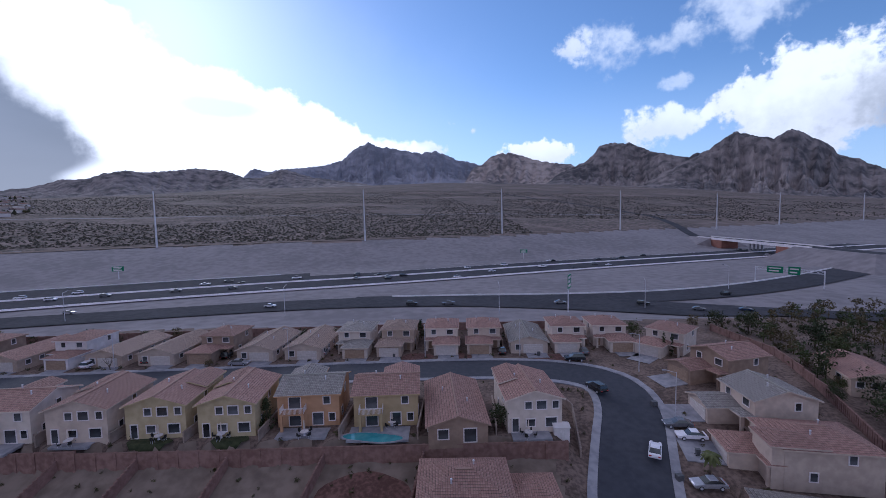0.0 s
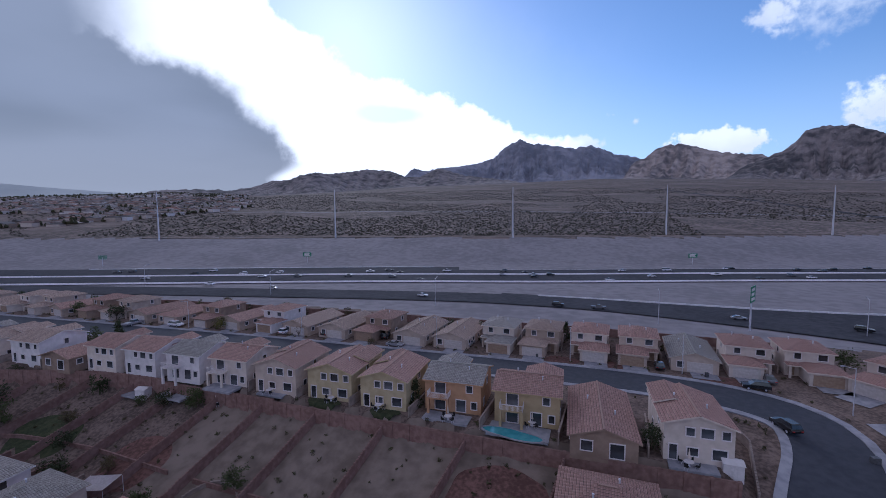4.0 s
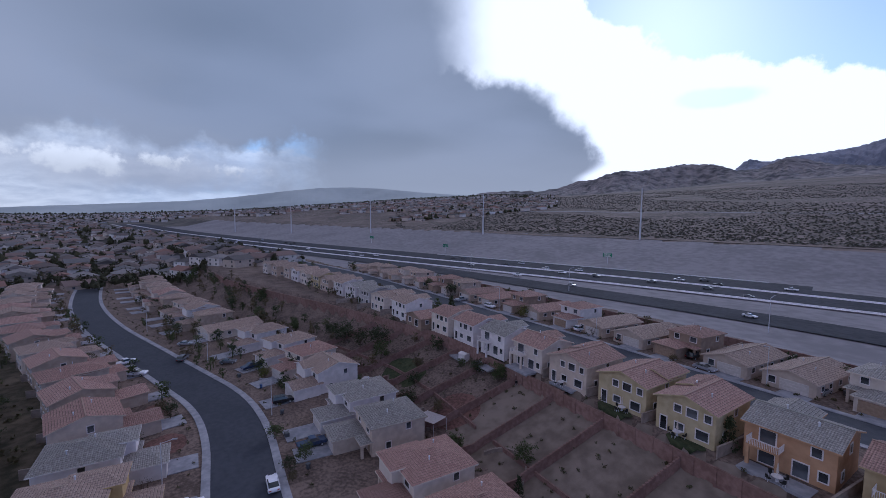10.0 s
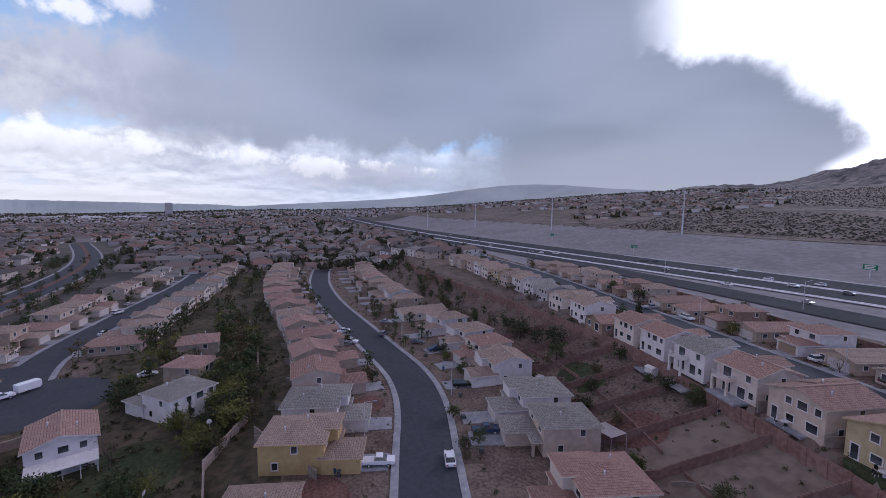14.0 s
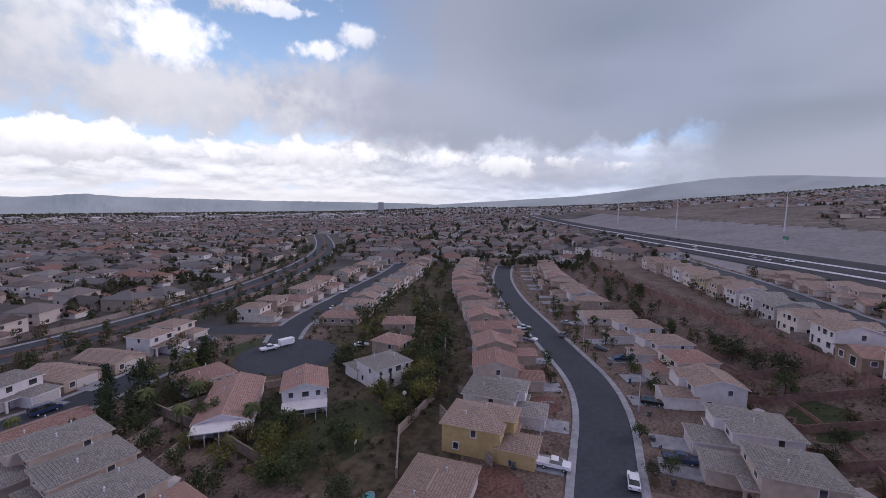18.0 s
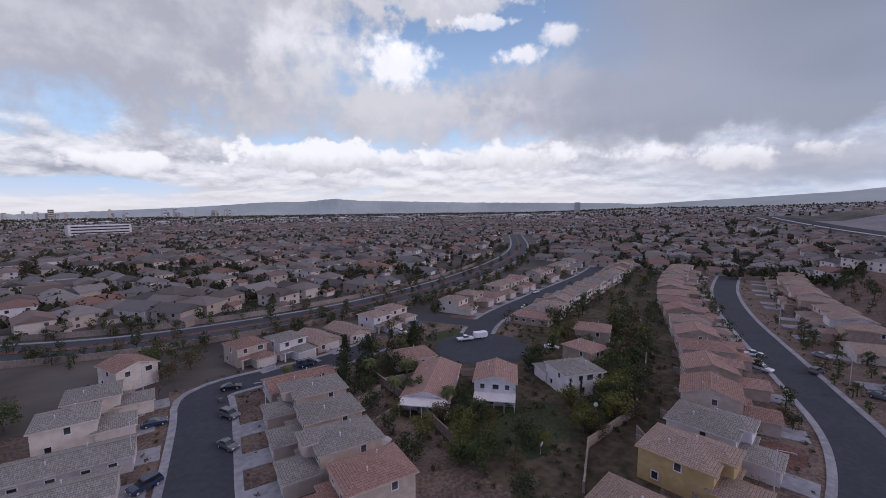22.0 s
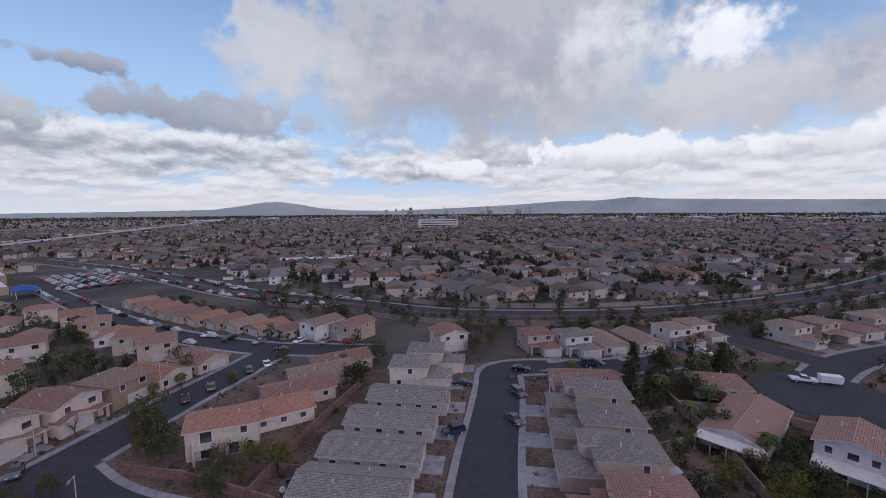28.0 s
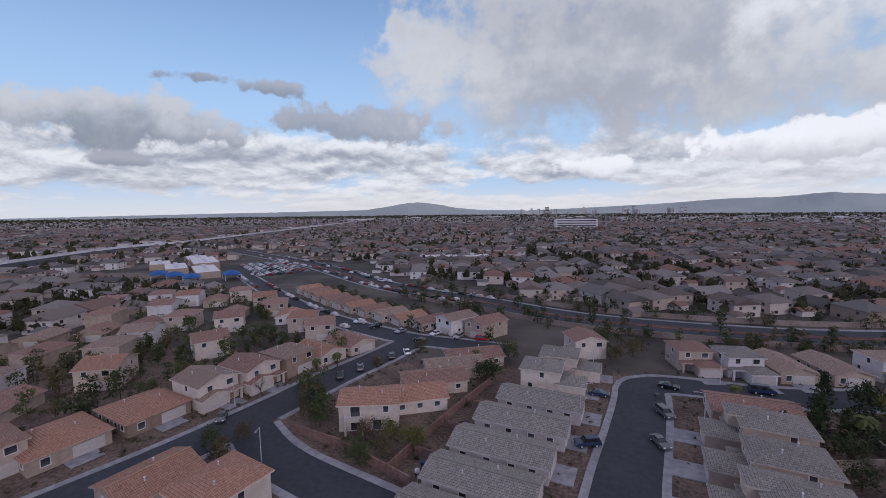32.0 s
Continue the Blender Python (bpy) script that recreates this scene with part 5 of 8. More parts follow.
for i, (hx, hy, hd) in enumerate(BEYOND):
    house(hx, hy, hd + rngh.uniform(-6, 6), group="houses beyond the lower street", wall=rngh.choice(("cream", "tan", "beige", "white")), roof=rngh.choice(("red", "orange", "tan", "pink")), kind=("hip", "gable_x", "gable_y")[i % 3], storeys=(2, 2, 1)[i % 3], w=9.4, d=10.5, full="mid" if i < 8 else False)

# by the bend of the upper street
BEND = [(56.5, 103.0, 132, dict(wall="cream", roof="red", garage=1, w=8.6, d=9.0, gw=6.0, kind="hip")),
        (58.5, 85.0, 104, dict(wall="brown", roof="red", garage=1, w=9.0, d=10.0, gw=6.0, kind="gable_y", gdoor="brown")),
        (55.0, 70.0, 88, dict(wall="beige", roof="grey", garage=1, w=9.0, d=10.0, gw=6.0, kind="gable_x")),
        (53.2, 58.8, 80, dict(wall="beige", roof="red", garage=1, w=8.8, d=12.0, gw=6.0, kind="hip", wing="a"))]
for hx, hy, hd, spec in BEND:
    house(hx, hy, hd, group="houses at the bend", **spec)
    drive(hx, hy, hd, spec, 5.5)
house(50.0, 46.4, 74, group="houses at the bend", wall="beige", roof="grey", storeys=1, w=10, d=22)
drive(50.0, 46.4, 74, dict(w=10, d=22), 5.0)
house(2.0, 50.4, -90, group="houses at the bend", wall="cream", roof="red", kind="hip", w=9, d=11, garage=-1, gd=6.5, z=5.6)
house(82.5, 81.5, 250, group="houses below the bend", wall="tan", roof="red", kind="gable_x", storeys=1, w=14, d=9, full="mid")
house(88.5, 70.0, 250, group="houses below the bend", wall="grey", roof="grey", kind="gable_y", storeys=1, w=9, d=13, full="mid")
house(91.5, 57.5, 250, group="houses below the bend", wall="tan", roof="brown", kind="hip", storeys=1, w=10, d=13, full="mid")

# ---- garden walls, lawns, pool ----


def offset_line(pts, o, x_lo, x_hi, gap=4.0):
    return [(x + uy * o, y - ux * o) for x, y, ux, uy in along(pts, gap) if x_lo < x + uy * o < x_hi]


def level_line(v, x0, x1, step=6.0):
    """A line that runs beside the curved street, v metres uphill of it."""
    n = max(1, int(abs(x1 - x0) / step))
    return [(x0 + (x1 - x0) * i / n, lerp_line(x0 + (x1 - x0) * i / n, CURVED_STREET) + v) for i in range(n + 1)]


block_wall(level_line(55.2, 18, -56), 2.6, label="tall red block retaining wall above the slope", bottom=1.0)
block_wall(level_line(55.2, -56, -86, 3.0), 3.0, label="tall red block retaining wall above the slope", bottom=1.5)
block_wall(level_line(55.2, -86, -150), 3.6, label="tall red block retaining wall above the slope", bottom=1.0)
block_wall(level_line(55.2, -150, -270), 3.6, label="tall red block retaining wall above the slope", bottom=1.0)
for wx in (7.6, -4.6, -16.8, -29.2, -40.8, -52.2, -63.8, -75.4, -87, -98.2, -109, -119.5, -131.5, -144, -156):
    yy = lerp_line(wx, CURVED_STREET)
    block_wall([(wx, yy + 57.2), (wx + 0.6, yy + 68)], 1.6, mat=BLOCK_TAN, label="tan block wall between two gardens", posts=False)
for wx in (-3.5, -18.5, -33, -46.5, -58.5, -70, -82, -94, -106, -118, -131):
    yy = lerp_line(wx, CURVED_STREET)
    block_wall([(wx, yy + 55.8), (wx - 1.2, yy + 48), (wx - 2.6, yy + 40), (wx - 3.0, yy + 30)], 1.7, label="red block wall stepping down the slope between lots", posts=False)
for x0, x1 in ((-20, -60), (-66, -130)):
    block_wall(level_line(41.5, x0, x1), 0.7, label="low red retaining wall at the foot of the slope", posts=False)
# between the houses across the upper street and the freeway
block_wall([(48, 123), (0, 124), (-60, 121), (-120, 117)], 2.2, label="red block wall behind the upper houses")
block_wall([(-120, 117), (-200, 110), (-270, 97)], 2.2, label="red block wall behind the upper houses")
for i in range(15):
    wx = 37.2 - 11.2 * i
    block_wall([(wx, 106.5 - max(0, -wx - 60) * 0.06), (wx, 122 - max(0, -wx - 60) * 0.06)], 1.7, mat=BLOCK_TAN, label="tan block wall between two gardens", posts=False)
# green belt, court and lower streets
block_wall([(-58, -27), (-70, -32), (-88, -30.5), (-110, -36), (-135, -44), (-160, -55)], 1.8, mat=BLOCK_TAN, label="tan block garden wall beside the green belt")
block_wall([(-66, -13), (-81, -27.5)], 1.6, mat=BLOCK_TAN, label="tan block garden wall", posts=False)
block_wall([(-52, -45), (-57, -62), (-60, -80), (-63, -96)], 1.9, mat=BLOCK_TAN, label="tan block wall behind the middle street's houses")
block_wall([(-60, -80), (-72, -76), (-84, -64)], 1.7, mat=BLOCK_TAN, label="tan block garden wall", posts=False)
block_wall([(22.4, -61.8), (19.3, -71.7), (15, -83.5), (8.5, -100)], 1.8, label="red block wall behind the grey-roofed houses")
block_wall([(44.5, -70.6), (34.7, -67.9), (22.4, -61.8), (18, -59.5)], 1.6, label="red block garden wall at the junction")
for q in (0, 1, 2):
    block_wall([(13.5 - 4.2 * q, -66 - 9.5 * q), (19.5 - 4.2 * q, -68 - 9.5 * q)], 1.6, label="red block wall between two gardens", posts=False)
for o, lab in ((-14.5, "tan block wall along the avenue"), (14.5, "tan block wall along the far side of the avenue")):
    ln = offset_line(curve(R6), o, -300, 60, 6.0)
    third = len(ln) // 3
    for a, b in ((0, third + 1), (third, 2 * third + 1), (2 * third, len(ln))):
        block_wall(ln[a:b], 1.9, mat=BLOCK_TAN, label=lab)
block_wall([(76, 118), (77, 96), (71, 76), (66, 58), (58, 44)], 1.8, mat=BLOCK, label="reddish block wall behind the houses at the bend")
block_wall([(19, 84), (22.5, 73), (20.5, 62)], 1.4, mat=BLOCK_TAN, label="tan block wall beside the bend", posts=False)


def patch(name, cx, cy, rx, ry, mat, label, lift=0.05, n=36, wob=0.15, category="lawn", seed=0.0):
    """A level bed with a wavy outline, draped on the ground."""
    verts, faces = [(cx, cy, ground_z(cx, cy) + lift)], []
    rings = 5
    for r in range(1, rings + 1):
        for i in range(n):
            a = 2 * math.pi * i / n
            k = (1 + wob * noise.noise((math.cos(a) * 1.5, math.sin(a) * 1.5, seed))) * r / rings
            x, y = cx + rx * k * math.cos(a), cy + ry * k * math.sin(a)
            verts.append((x, y, ground_z(x, y) + lift))
    for i in range(n):
        faces.append((0, 1 + i, 1 + (i + 1) % n))
        for r in range(rings - 1):
            a, b = 1 + r * n + i, 1 + r * n + (i + 1) % n
            faces.append((a, a + n, b + n, b))
    return tagged(mesh(name, verts, faces, mat), label, category, kind="structure")


patch("lawn", -67, -45, 13, 9, GRASS, "shaded green lawn behind the white house", seed=1.0)
patch("lawn", -88, -36, 9, 5, GRASS, "shaded green lawn of the green belt", seed=2.0)
patch("lawn", -100, -97, 9, 4, GRASS, "green strip of lawn by the turning circle", seed=3.0)
patch("lawn", -46.5, 62.8, 3.4, 1.6, GRASS, "small patch of garden lawn", seed=4.0)
patch("lawn", -34, 63, 3.0, 1.5, GRASS, "small patch of garden lawn", seed=5.0)
patch("lawn", -100, 47, 8, 5, GRASS, "dull green lawn below the red wall", seed=6.0)
for i, (bx, by, rx, ry) in enumerate(((-59, -12, 8, 5), (-92, -6.5, 4.5, 3.5), (-75, 47, 6, 6), (-12, 53, 7, 6), (-109, -9, 4, 3), (26, 97, 5, 3), (-7, 100, 4, 2.5), (4.5, 100, 4, 2.5))):
    patch("gravel_bed", bx, by, rx, ry, RED_GRAVEL, "front bed of red gravel", 0.06, seed=9.0 + i, category="gravel bed")


def terrace(x0, x1, y0, y1):
    """A flat concrete slab behind a house."""
    z = ground_z((x0 + x1) / 2, y1)
    bm = bmesh.new()
    cuboid(bm, x0, x1, y0, y1, z - 0.3, z + 0.1)
    tagged(part("patio", bm, CONCRETE), "pale concrete garden patio", "patio", kind="structure")


for x0, x1, y0, y1 in ((-27, -19, 62.9, 66), (-15.6, -6, 61.8, 66), (-61, -55, 61.4, 63), (10, 16, 61.2, 63.6), (-85, -78, 58.6, 62), (-96, -89, 57.8, 61), (-73, -66, 59.6, 63)):
    terrace(x0, x1, y0, y1)


def pool(cx, cy, rx, ry):
    z = ground_z(cx, cy)
    thing = new("swimming_pool", None)
    thing.location = (cx, cy, z)
    n = 40
    out = []
    for i in range(n):
        a = 2 * math.pi * i / n
        k = 1 + 0.22 * math.cos(2 * a + 0.6) * 0.5 - 0.16 * math.cos(a) * math.sin(a) * 2
        out.append((rx * k * math.cos(a), ry * k * math.sin(a)))
    bm = bmesh.new()
    bm.faces.new([bm.verts.new((x, y, 0.12)) for x, y in out])
    part("water", bm, POOL_WATER, thing)
    bm = bmesh.new()
    rings = [[bm.verts.new((x * k, y * k, q)) for x, y in out] for k, q in ((0.985, 0.02), (0.985, 0.18), (1.09, 0.18), (1.09, 0.0))]
    for p, q in zip(rings, rings[1:]):
        for i in range(n):
            j = (i + 1) % n
            bm.faces.new((p[i], p[j], q[j], q[i]))
    part("coping", bm, CONCRETE, thing)
    tagged(thing, "kidney-shaped turquoise swimming pool with pale coping", "pool")


pool(-11.6, 62.6, 4.2, 1.5)
pool(-51.0, -29.5, 2.2, 1.3)

# ---- trees ----


def cone(bm, p, q, r0, r1, seg=6):
    p, q = Vector(p), Vector(q)
    d = q - p
    m = Matrix.Translation((p + q) / 2) @ d.to_track_quat("Z", "Y").to_matrix().to_4x4()
    bmesh.ops.create_cone(bm, cap_ends=True, segments=seg, radius1=r0, radius2=r1, depth=d.length, matrix=m)


def leaves(pts, size, rng, per=14, spread=0.55, flat=0.5):
    verts, faces = [], []
    for c in pts:
        for _ in range(per):
            p = c + Vector((rng.gauss(0, spread), rng.gauss(0, spread), rng.gauss(0, spread * 0.7)))
            n = Vector((rng.gauss(0, 1), rng.gauss(0, 1), rng.gauss(0, 1) + flat)).normalized()
            u = n.orthogonal().normalized()
            u.rotate(Matrix.Rotation(rng.uniform(0, 6.28), 3, n))
            w = n.cross(u)
            s = size * rng.uniform(0.6, 1.3)
            k = len(verts)
            verts += [tuple(p - u * s), tuple(p + w * s * 0.45), tuple(p + u * s), tuple(p - w * s * 0.45)]
            faces.append((k, k + 1, k + 2, k + 3))
    return verts, faces


TREES = {}


def make_tree(kind, seed):
    rng = random.Random(seed)
    thing = new("tree", None)
    bm = bmesh.new()
    tips = []
    if kind == "conifer":
        H = 7.0
        cone(bm, (0, 0, -0.3), (0, 0, H * 0.95), 0.2, 0.03)
        for i in range(60):
            q = rng.uniform(0.08, 1.0)
            r = (1 - q) * 1.9 + 0.15
            a = rng.uniform(0, 6.28)
            rr = r * math.sqrt(rng.uniform(0.25, 1))
            tips.append(Vector((rr * math.cos(a), rr * math.sin(a), H * q)))
        leaf, per, size, spread = "dark", 12, 0.30, 0.30
    elif kind == "cypress":
        H = 6.0
        cone(bm, (0, 0, -0.3), (0, 0, H * 0.9), 0.12, 0.03)
        for i in range(36):
            q = rng.uniform(0.04, 1.0)
            r = 0.45 * math.sin(min(1, q * 1.6 + 0.25) * 1.57) * (1.05 - q)
            a = rng.uniform(0, 6.28)
            tips.append(Vector((r * math.cos(a), r * math.sin(a), H * q)))
        leaf, per, size, spread = "dark", 12, 0.2, 0.16
    else:
        H = 6.5
        fork = H * 0.2
        lean = Vector((rng.uniform(-0.3, 0.3), rng.uniform(-0.3, 0.3), 0))
        top = Vector((0, 0, fork)) + lean
        cone(bm, (0, 0, -0.3), top, 0.24, 0.16, 7)
        for i in range(7):
            a = i * 0.9 + rng.uniform(-0.3, 0.3)
            r = rng.uniform(1.0, 2.3)
            e = Vector((r * math.cos(a), r * math.sin(a), rng.uniform(H * 0.5, H * 0.85))) + lean
            mid = (top + e) / 2 + Vector((rng.gauss(0, 0.2), rng.gauss(0, 0.2), 0.2))
            cone(bm, top, mid, 0.11, 0.07, 5)
            cone(bm, mid, e, 0.07, 0.03, 5)
            for _ in range(4):
                t = e + Vector((rng.gauss(0, 0.8), rng.gauss(0, 0.8), rng.gauss(0.3, 0.5)))
                cone(bm, e if rng.random() < 0.6 else mid, t, 0.035, 0.012, 4)
                tips.append(t)
                if kind == "bare":
                    for _ in range(5):
                        cone(bm, t, t + Vector((rng.gauss(0, 0.5), rng.gauss(0, 0.5), rng.gauss(0.35, 0.3))), 0.014, 0.005, 3)
        for _ in range(30):
            a, q = rng.uniform(0, 6.28), rng.uniform(0, 1)
            r = 2.4 * math.sqrt(rng.uniform(0.1, 1))
            tips.append(lean + Vector((r * math.cos(a), r * math.sin(a), H * (0.26 + 0.66 * q * (1 - (r / 3.6) ** 2)))))
        leaf, per, size, spread = {"green": "green", "brown": "brown", "yellow": "yellow", "dark": "dark", "bare": "brown"}[kind], 15, 0.30, 0.52
    part("trunk", bm, BARK, thing)
    if kind != "bare":
        v, f = leaves(tips, size, rng, per, spread)
        mesh("crown", v, f, LEAF[leaf], thing)
    words = {"conifer": "dark green pointed conifer in a garden", "cypress": "slim dark Italian cypress in a garden", "green": "round green garden tree", "brown": "bushy tree with brown winter leaves", "yellow": "bushy tree with yellow-green leaves", "dark": "dense dark green garden tree", "bare": "leafless winter tree with pale branches"}
    return tagged(thing, words[kind], "tree")


def make_palm(seed):
    rng = random.Random(seed)
    thing = new("palm_tree", None)
    bm = bmesh.new()
    H = 6.0
    for i in range(6):
        cone(bm, (0.04 * i, 0, -0.3 + H * i / 6), (0.04 * (i + 1), 0, -0.3 + H * (i + 1) / 6 + 0.05), 0.26 - 0.012 * i, 0.22 - 0.012 * i, 8)
    part("trunk", bm, BARK, thing)
    verts, faces = [], []
    for i in range(34):
        a = i * 2.4 + rng.uniform(-0.2, 0.2)
        up = rng.uniform(-0.5, 1.2)
        prev = None
        d = Vector((math.cos(a), math.sin(a), 0))
        s = d.cross(Vector((0, 0, 1)))
        for j in range(6):
            q = j / 5
            p = Vector((0.24, 0, H - 0.3)) + d * (2.0 * q) + Vector((0, 0, up * q * 1.3 - 1.7 * q * q))
            w = 0.42 * math.sin(0.35 + q * 2.6) + 0.03
            k = len(verts)
            verts += [tuple(p - s * w + Vector((0, 0, -0.12))), tuple(p), tuple(p + s * w + Vector((0, 0, -0.12)))]
            if prev is not None:
                faces += [(prev, prev + 1, k + 1, k), (prev + 1, prev + 2, k + 2, k + 1)]
            prev = k
    mesh("fronds", verts, faces, LEAF["palm"], thing)
    return tagged(thing, "fan palm with a shaggy crown of fronds", "palm tree")


def tree(kind, x, y, s=1.0, seed=0):
    key = (kind, seed % 3)
    z = ground_z(x, y)
    m = pose(x, y, z, 0, 0, (seed * 77) % 360) @ Matrix.Scale(s, 4)
    if key not in TREES:
        TREES[key] = make_palm(seed) if kind == "palm" else make_tree(kind, seed * 13 + len(kind))
        TREES[key].matrix_basis = m
    else:
        copy_thing(TREES[key], m)


tree_rng = random.Random(21)
FAR_TREES = {}


def far_tree(kind, x, y, s):
    """A tree too far off to be told apart: trunk and leaves go into the joined woods."""
    rng = random.Random(int(x * 31 + y * 17))
    z = ground_z(x, y)
    pts = []
    H = (6.5 if kind != "cypress" else 6.0) * s
    for _ in range(16):
        q = rng.uniform(0.22, 1.0)
        r = (0.35 if kind == "cypress" else (1 - q) * 1.9 if kind == "conifer" else 2.2 * math.sqrt(max(0.05, 1 - (q * 1.5 - 0.75) ** 2))) * s * math.sqrt(rng.random())
        a = rng.uniform(0, 6.28)
        pts.append(Vector((x + r * math.cos(a), y + r * math.sin(a), z + H * q)))
    v, f = leaves(pts, 0.42 * s, rng, 14, 0.5 * s)
    leaf = {"conifer": "dark", "cypress": "dark", "palm": "palm", "bare": "brown"}.get(kind, kind)
    V, F = FAR_TREES.setdefault(leaf, ([], []))
    k = len(V)
    V += v
    F += [tuple(i + k for i in q) for q in f]
    k = len(V)
    for i in range(4):
        V += [(x + 0.15 * math.cos(i * 1.57), y + 0.15 * math.sin(i * 1.57), z - 0.2), (x + 0.08 * math.cos(i * 1.57), y + 0.08 * math.sin(i * 1.57), z + H * 0.6)]
    F += [(k + 2 * i, k + (2 * i + 2) % 8, k + (2 * i + 3) % 8, k + 2 * i + 1) for i in range(4)]



def grove(kinds, boxes, n, lo=0.7, hi=1.25):
    for i in range(n):
        x0, y0, x1, y1, w = tree_rng.choice(boxes)
        q = tree_rng.random()
        x, y = x0 + (x1 - x0) * q + tree_rng.uniform(-w, w), y0 + (y1 - y0) * q + tree_rng.uniform(-w, w)
        if any(math.hypot(x - px, y - py) < 5.5 for px, py, _ in PLOTS) or on_road(x, y, -1, 1.0):
            continue
        kind, s, seed = tree_rng.choice(kinds), tree_rng.uniform(lo, hi), tree_rng.randrange(3)
        if math.hypot(x, y) > 112:
            far_tree(kind, x, y, s)
        else:
            tree(kind, x, y, s, seed)


# the green belt below the curved street's houses, and the gardens round the court
grove(["brown", "green", "brown", "brown", "yellow", "bare", "dark"], [(-84, -33, -165, -62, 5), (-100, -38, -150, -56, 6)], 84, 0.7, 1.1)
grove(["brown", "green", "dark", "yellow"], [(-160, -64, -300, -92, 5), (-110, -60, -150, -80, 6)], 24, 0.6, 1.0)
grove(["brown", "yellow", "green", "dark"], [(-60, -40, -80, -34, 3), (-50, -36, -64, -56, 6), (-62, -78, -80, -98, 6), (-82, -40, -104, -62, 5)], 42, 0.6, 1.0)
for kind, x, y, s in (("conifer", -56, -84, 1.0), ("conifer", -80, -92, 1.1), ("conifer", -84, -96, 1.2), ("dark", -88, -99, 1.1), ("conifer", -76, -97, 1.0), ("palm", -66, -78, 0.9), ("palm", -57, -72, 1.0), ("palm", -62, -60, 0.9), ("conifer", -47, -86, 0.7), ("conifer", -45, -83.5, 0.7),
                      ("yellow", -51, -56, 0.9), ("yellow", -54, -49, 0.9), ("green", -59, -53, 0.9), ("dark", -44, -52, 0.8), ("green", -61, -69, 0.8), ("cypress", -84, -43, 0.9), ("cypress", -86, -41.5, 0.9), ("bare", -72, -48, 1.0), ("brown", -80, -38, 0.9), ("bare", -97, -62, 1.0),
                      ("green", 8.5, -104, 0.9), ("dark", 10, -100.5, 0.9), ("palm", 14, -112, 0.7), ("green", 5, -117, 0.9), ("brown", -24, -121, 1.0), ("brown", -30, -126, 1.1), ("green", -22, -131, 0.9), ("bare", -20, -113, 0.8), ("brown", 25, -66, 0.9), ("yellow", 20, -69, 0.8), ("bare", 31, -64, 0.8), ("green", 28, -63, 0.7),
                      ("dark", 43.5, -78, 1.2), ("green", 41, -74, 1.2), ("brown", 48, -57, 0.8), ("brown", 53, -60, 0.9), ("palm", 55, -99, 0.9), ("palm", 51, -103, 0.8), ("palm", 85, -92, 0.9), ("brown", 32, -120, 0.9), ("brown", 40, -105, 0.8), ("bare", 62, -85, 0.9), ("green", 85, -77, 0.8), ("dark", 91, -68, 0.9),
                      ("green", 51, 112, 0.9), ("dark", 79, 120, 1.1), ("dark", 84, 114, 1.0), ("dark", 90, 100, 1.1), ("brown", 73, 122, 0.8), ("dark", 82, 86, 1.0), ("green", 88, 92, 0.8), ("dark", 74, 68, 0.9), ("palm", 37.5, 57.5, 0.75), ("palm", 33, 48.5, 0.6), ("bare", 38.5, 53, 0.7), ("cypress", 52, 98, 0.9), ("cypress", 53.5, 97, 0.9),
                      ("dark", 8.6, 65, 0.6), ("conifer", -29.6, 66.5, 0.7), ("brown", -9, 51, 0.45), ("green", -52, 47, 0.55), ("conifer", -47.5, 42, 0.5), ("green", -63, 40, 0.7), ("green", -36, 46, 0.3), ("yellow", -25, 106, 0.5), ("conifer", -120, 74, 0.8), ("dark", -119, 47, 1.0), ("dark", -124, 43, 1.1), ("dark", -131, 40, 1.1), ("green", -112, 45, 0.8),
                      ("dark", -139, 38, 1.0), ("yellow", -118, 14.5, 0.7), ("yellow", -106, 94, 0.6), ("dark", -150, 92, 0.8), ("green", -170, 92, 0.9), ("brown", -98, 50, 0.7), ("dark", -92, 46, 0.55), ("green", -88, 57.6, 0.45), ("green", -75, 59, 0.5), ("conifer", -7, 117, 0.7), ("dark", 9, 117, 0.5), ("brown", -55, 95, 0.5), ("bare", -78, 95, 0.6), ("bare", 5, 97.5, 0.5)):
    tree(kind, x, y, s, int(abs(x * 7 + y * 3)))
grove(["dark", "green", "brown"], [(-140, 34, -300, -5, 6)], 52, 0.5, 0.9)
grove(["green", "dark", "brown", "palm"], [(-20, 116, -240, 103, 3)], 24, 0.4, 0.7)
grove(["brown", "green", "dark", "bare"], [(92, 118, 150, 130, 9), (85, 95, 120, 110, 8), (80, 70, 96, 90, 8), (70, 45, 84, 62, 6), (72, 60, 92, 118, 6), (78, 40, 110, 60, 8)], 170, 0.45, 0.9)
grove(["green", "brown", "dark", "palm", "cypress"], [(70, -95, 140, -130, 9), (90, -70, 140, -90, 8), (100, -150, 160, -190, 10)], 46, 0.5, 1.0)
grove(["palm", "green", "brown"], [(-110, -118, -200, -130, 3), (-20, -140, -100, -141, 2), (-130, -112, -240, -140, 4)], 26, 0.6, 0.9)
grove(["green", "brown", "bare"], [(-60, 16, -250, -30, 3), (-60, -6, -250, -58, 3)], 30, 0.3, 0.55)


grove(["brown", "dark", "brown", "green", "bare"], [(-90, -38, -160, -60, 6), (-100, -45, -160, -68, 8), (-160, -66, -300, -100, 7), (-64, -80, -90, -98, 5)], 44, 0.6, 1.0)
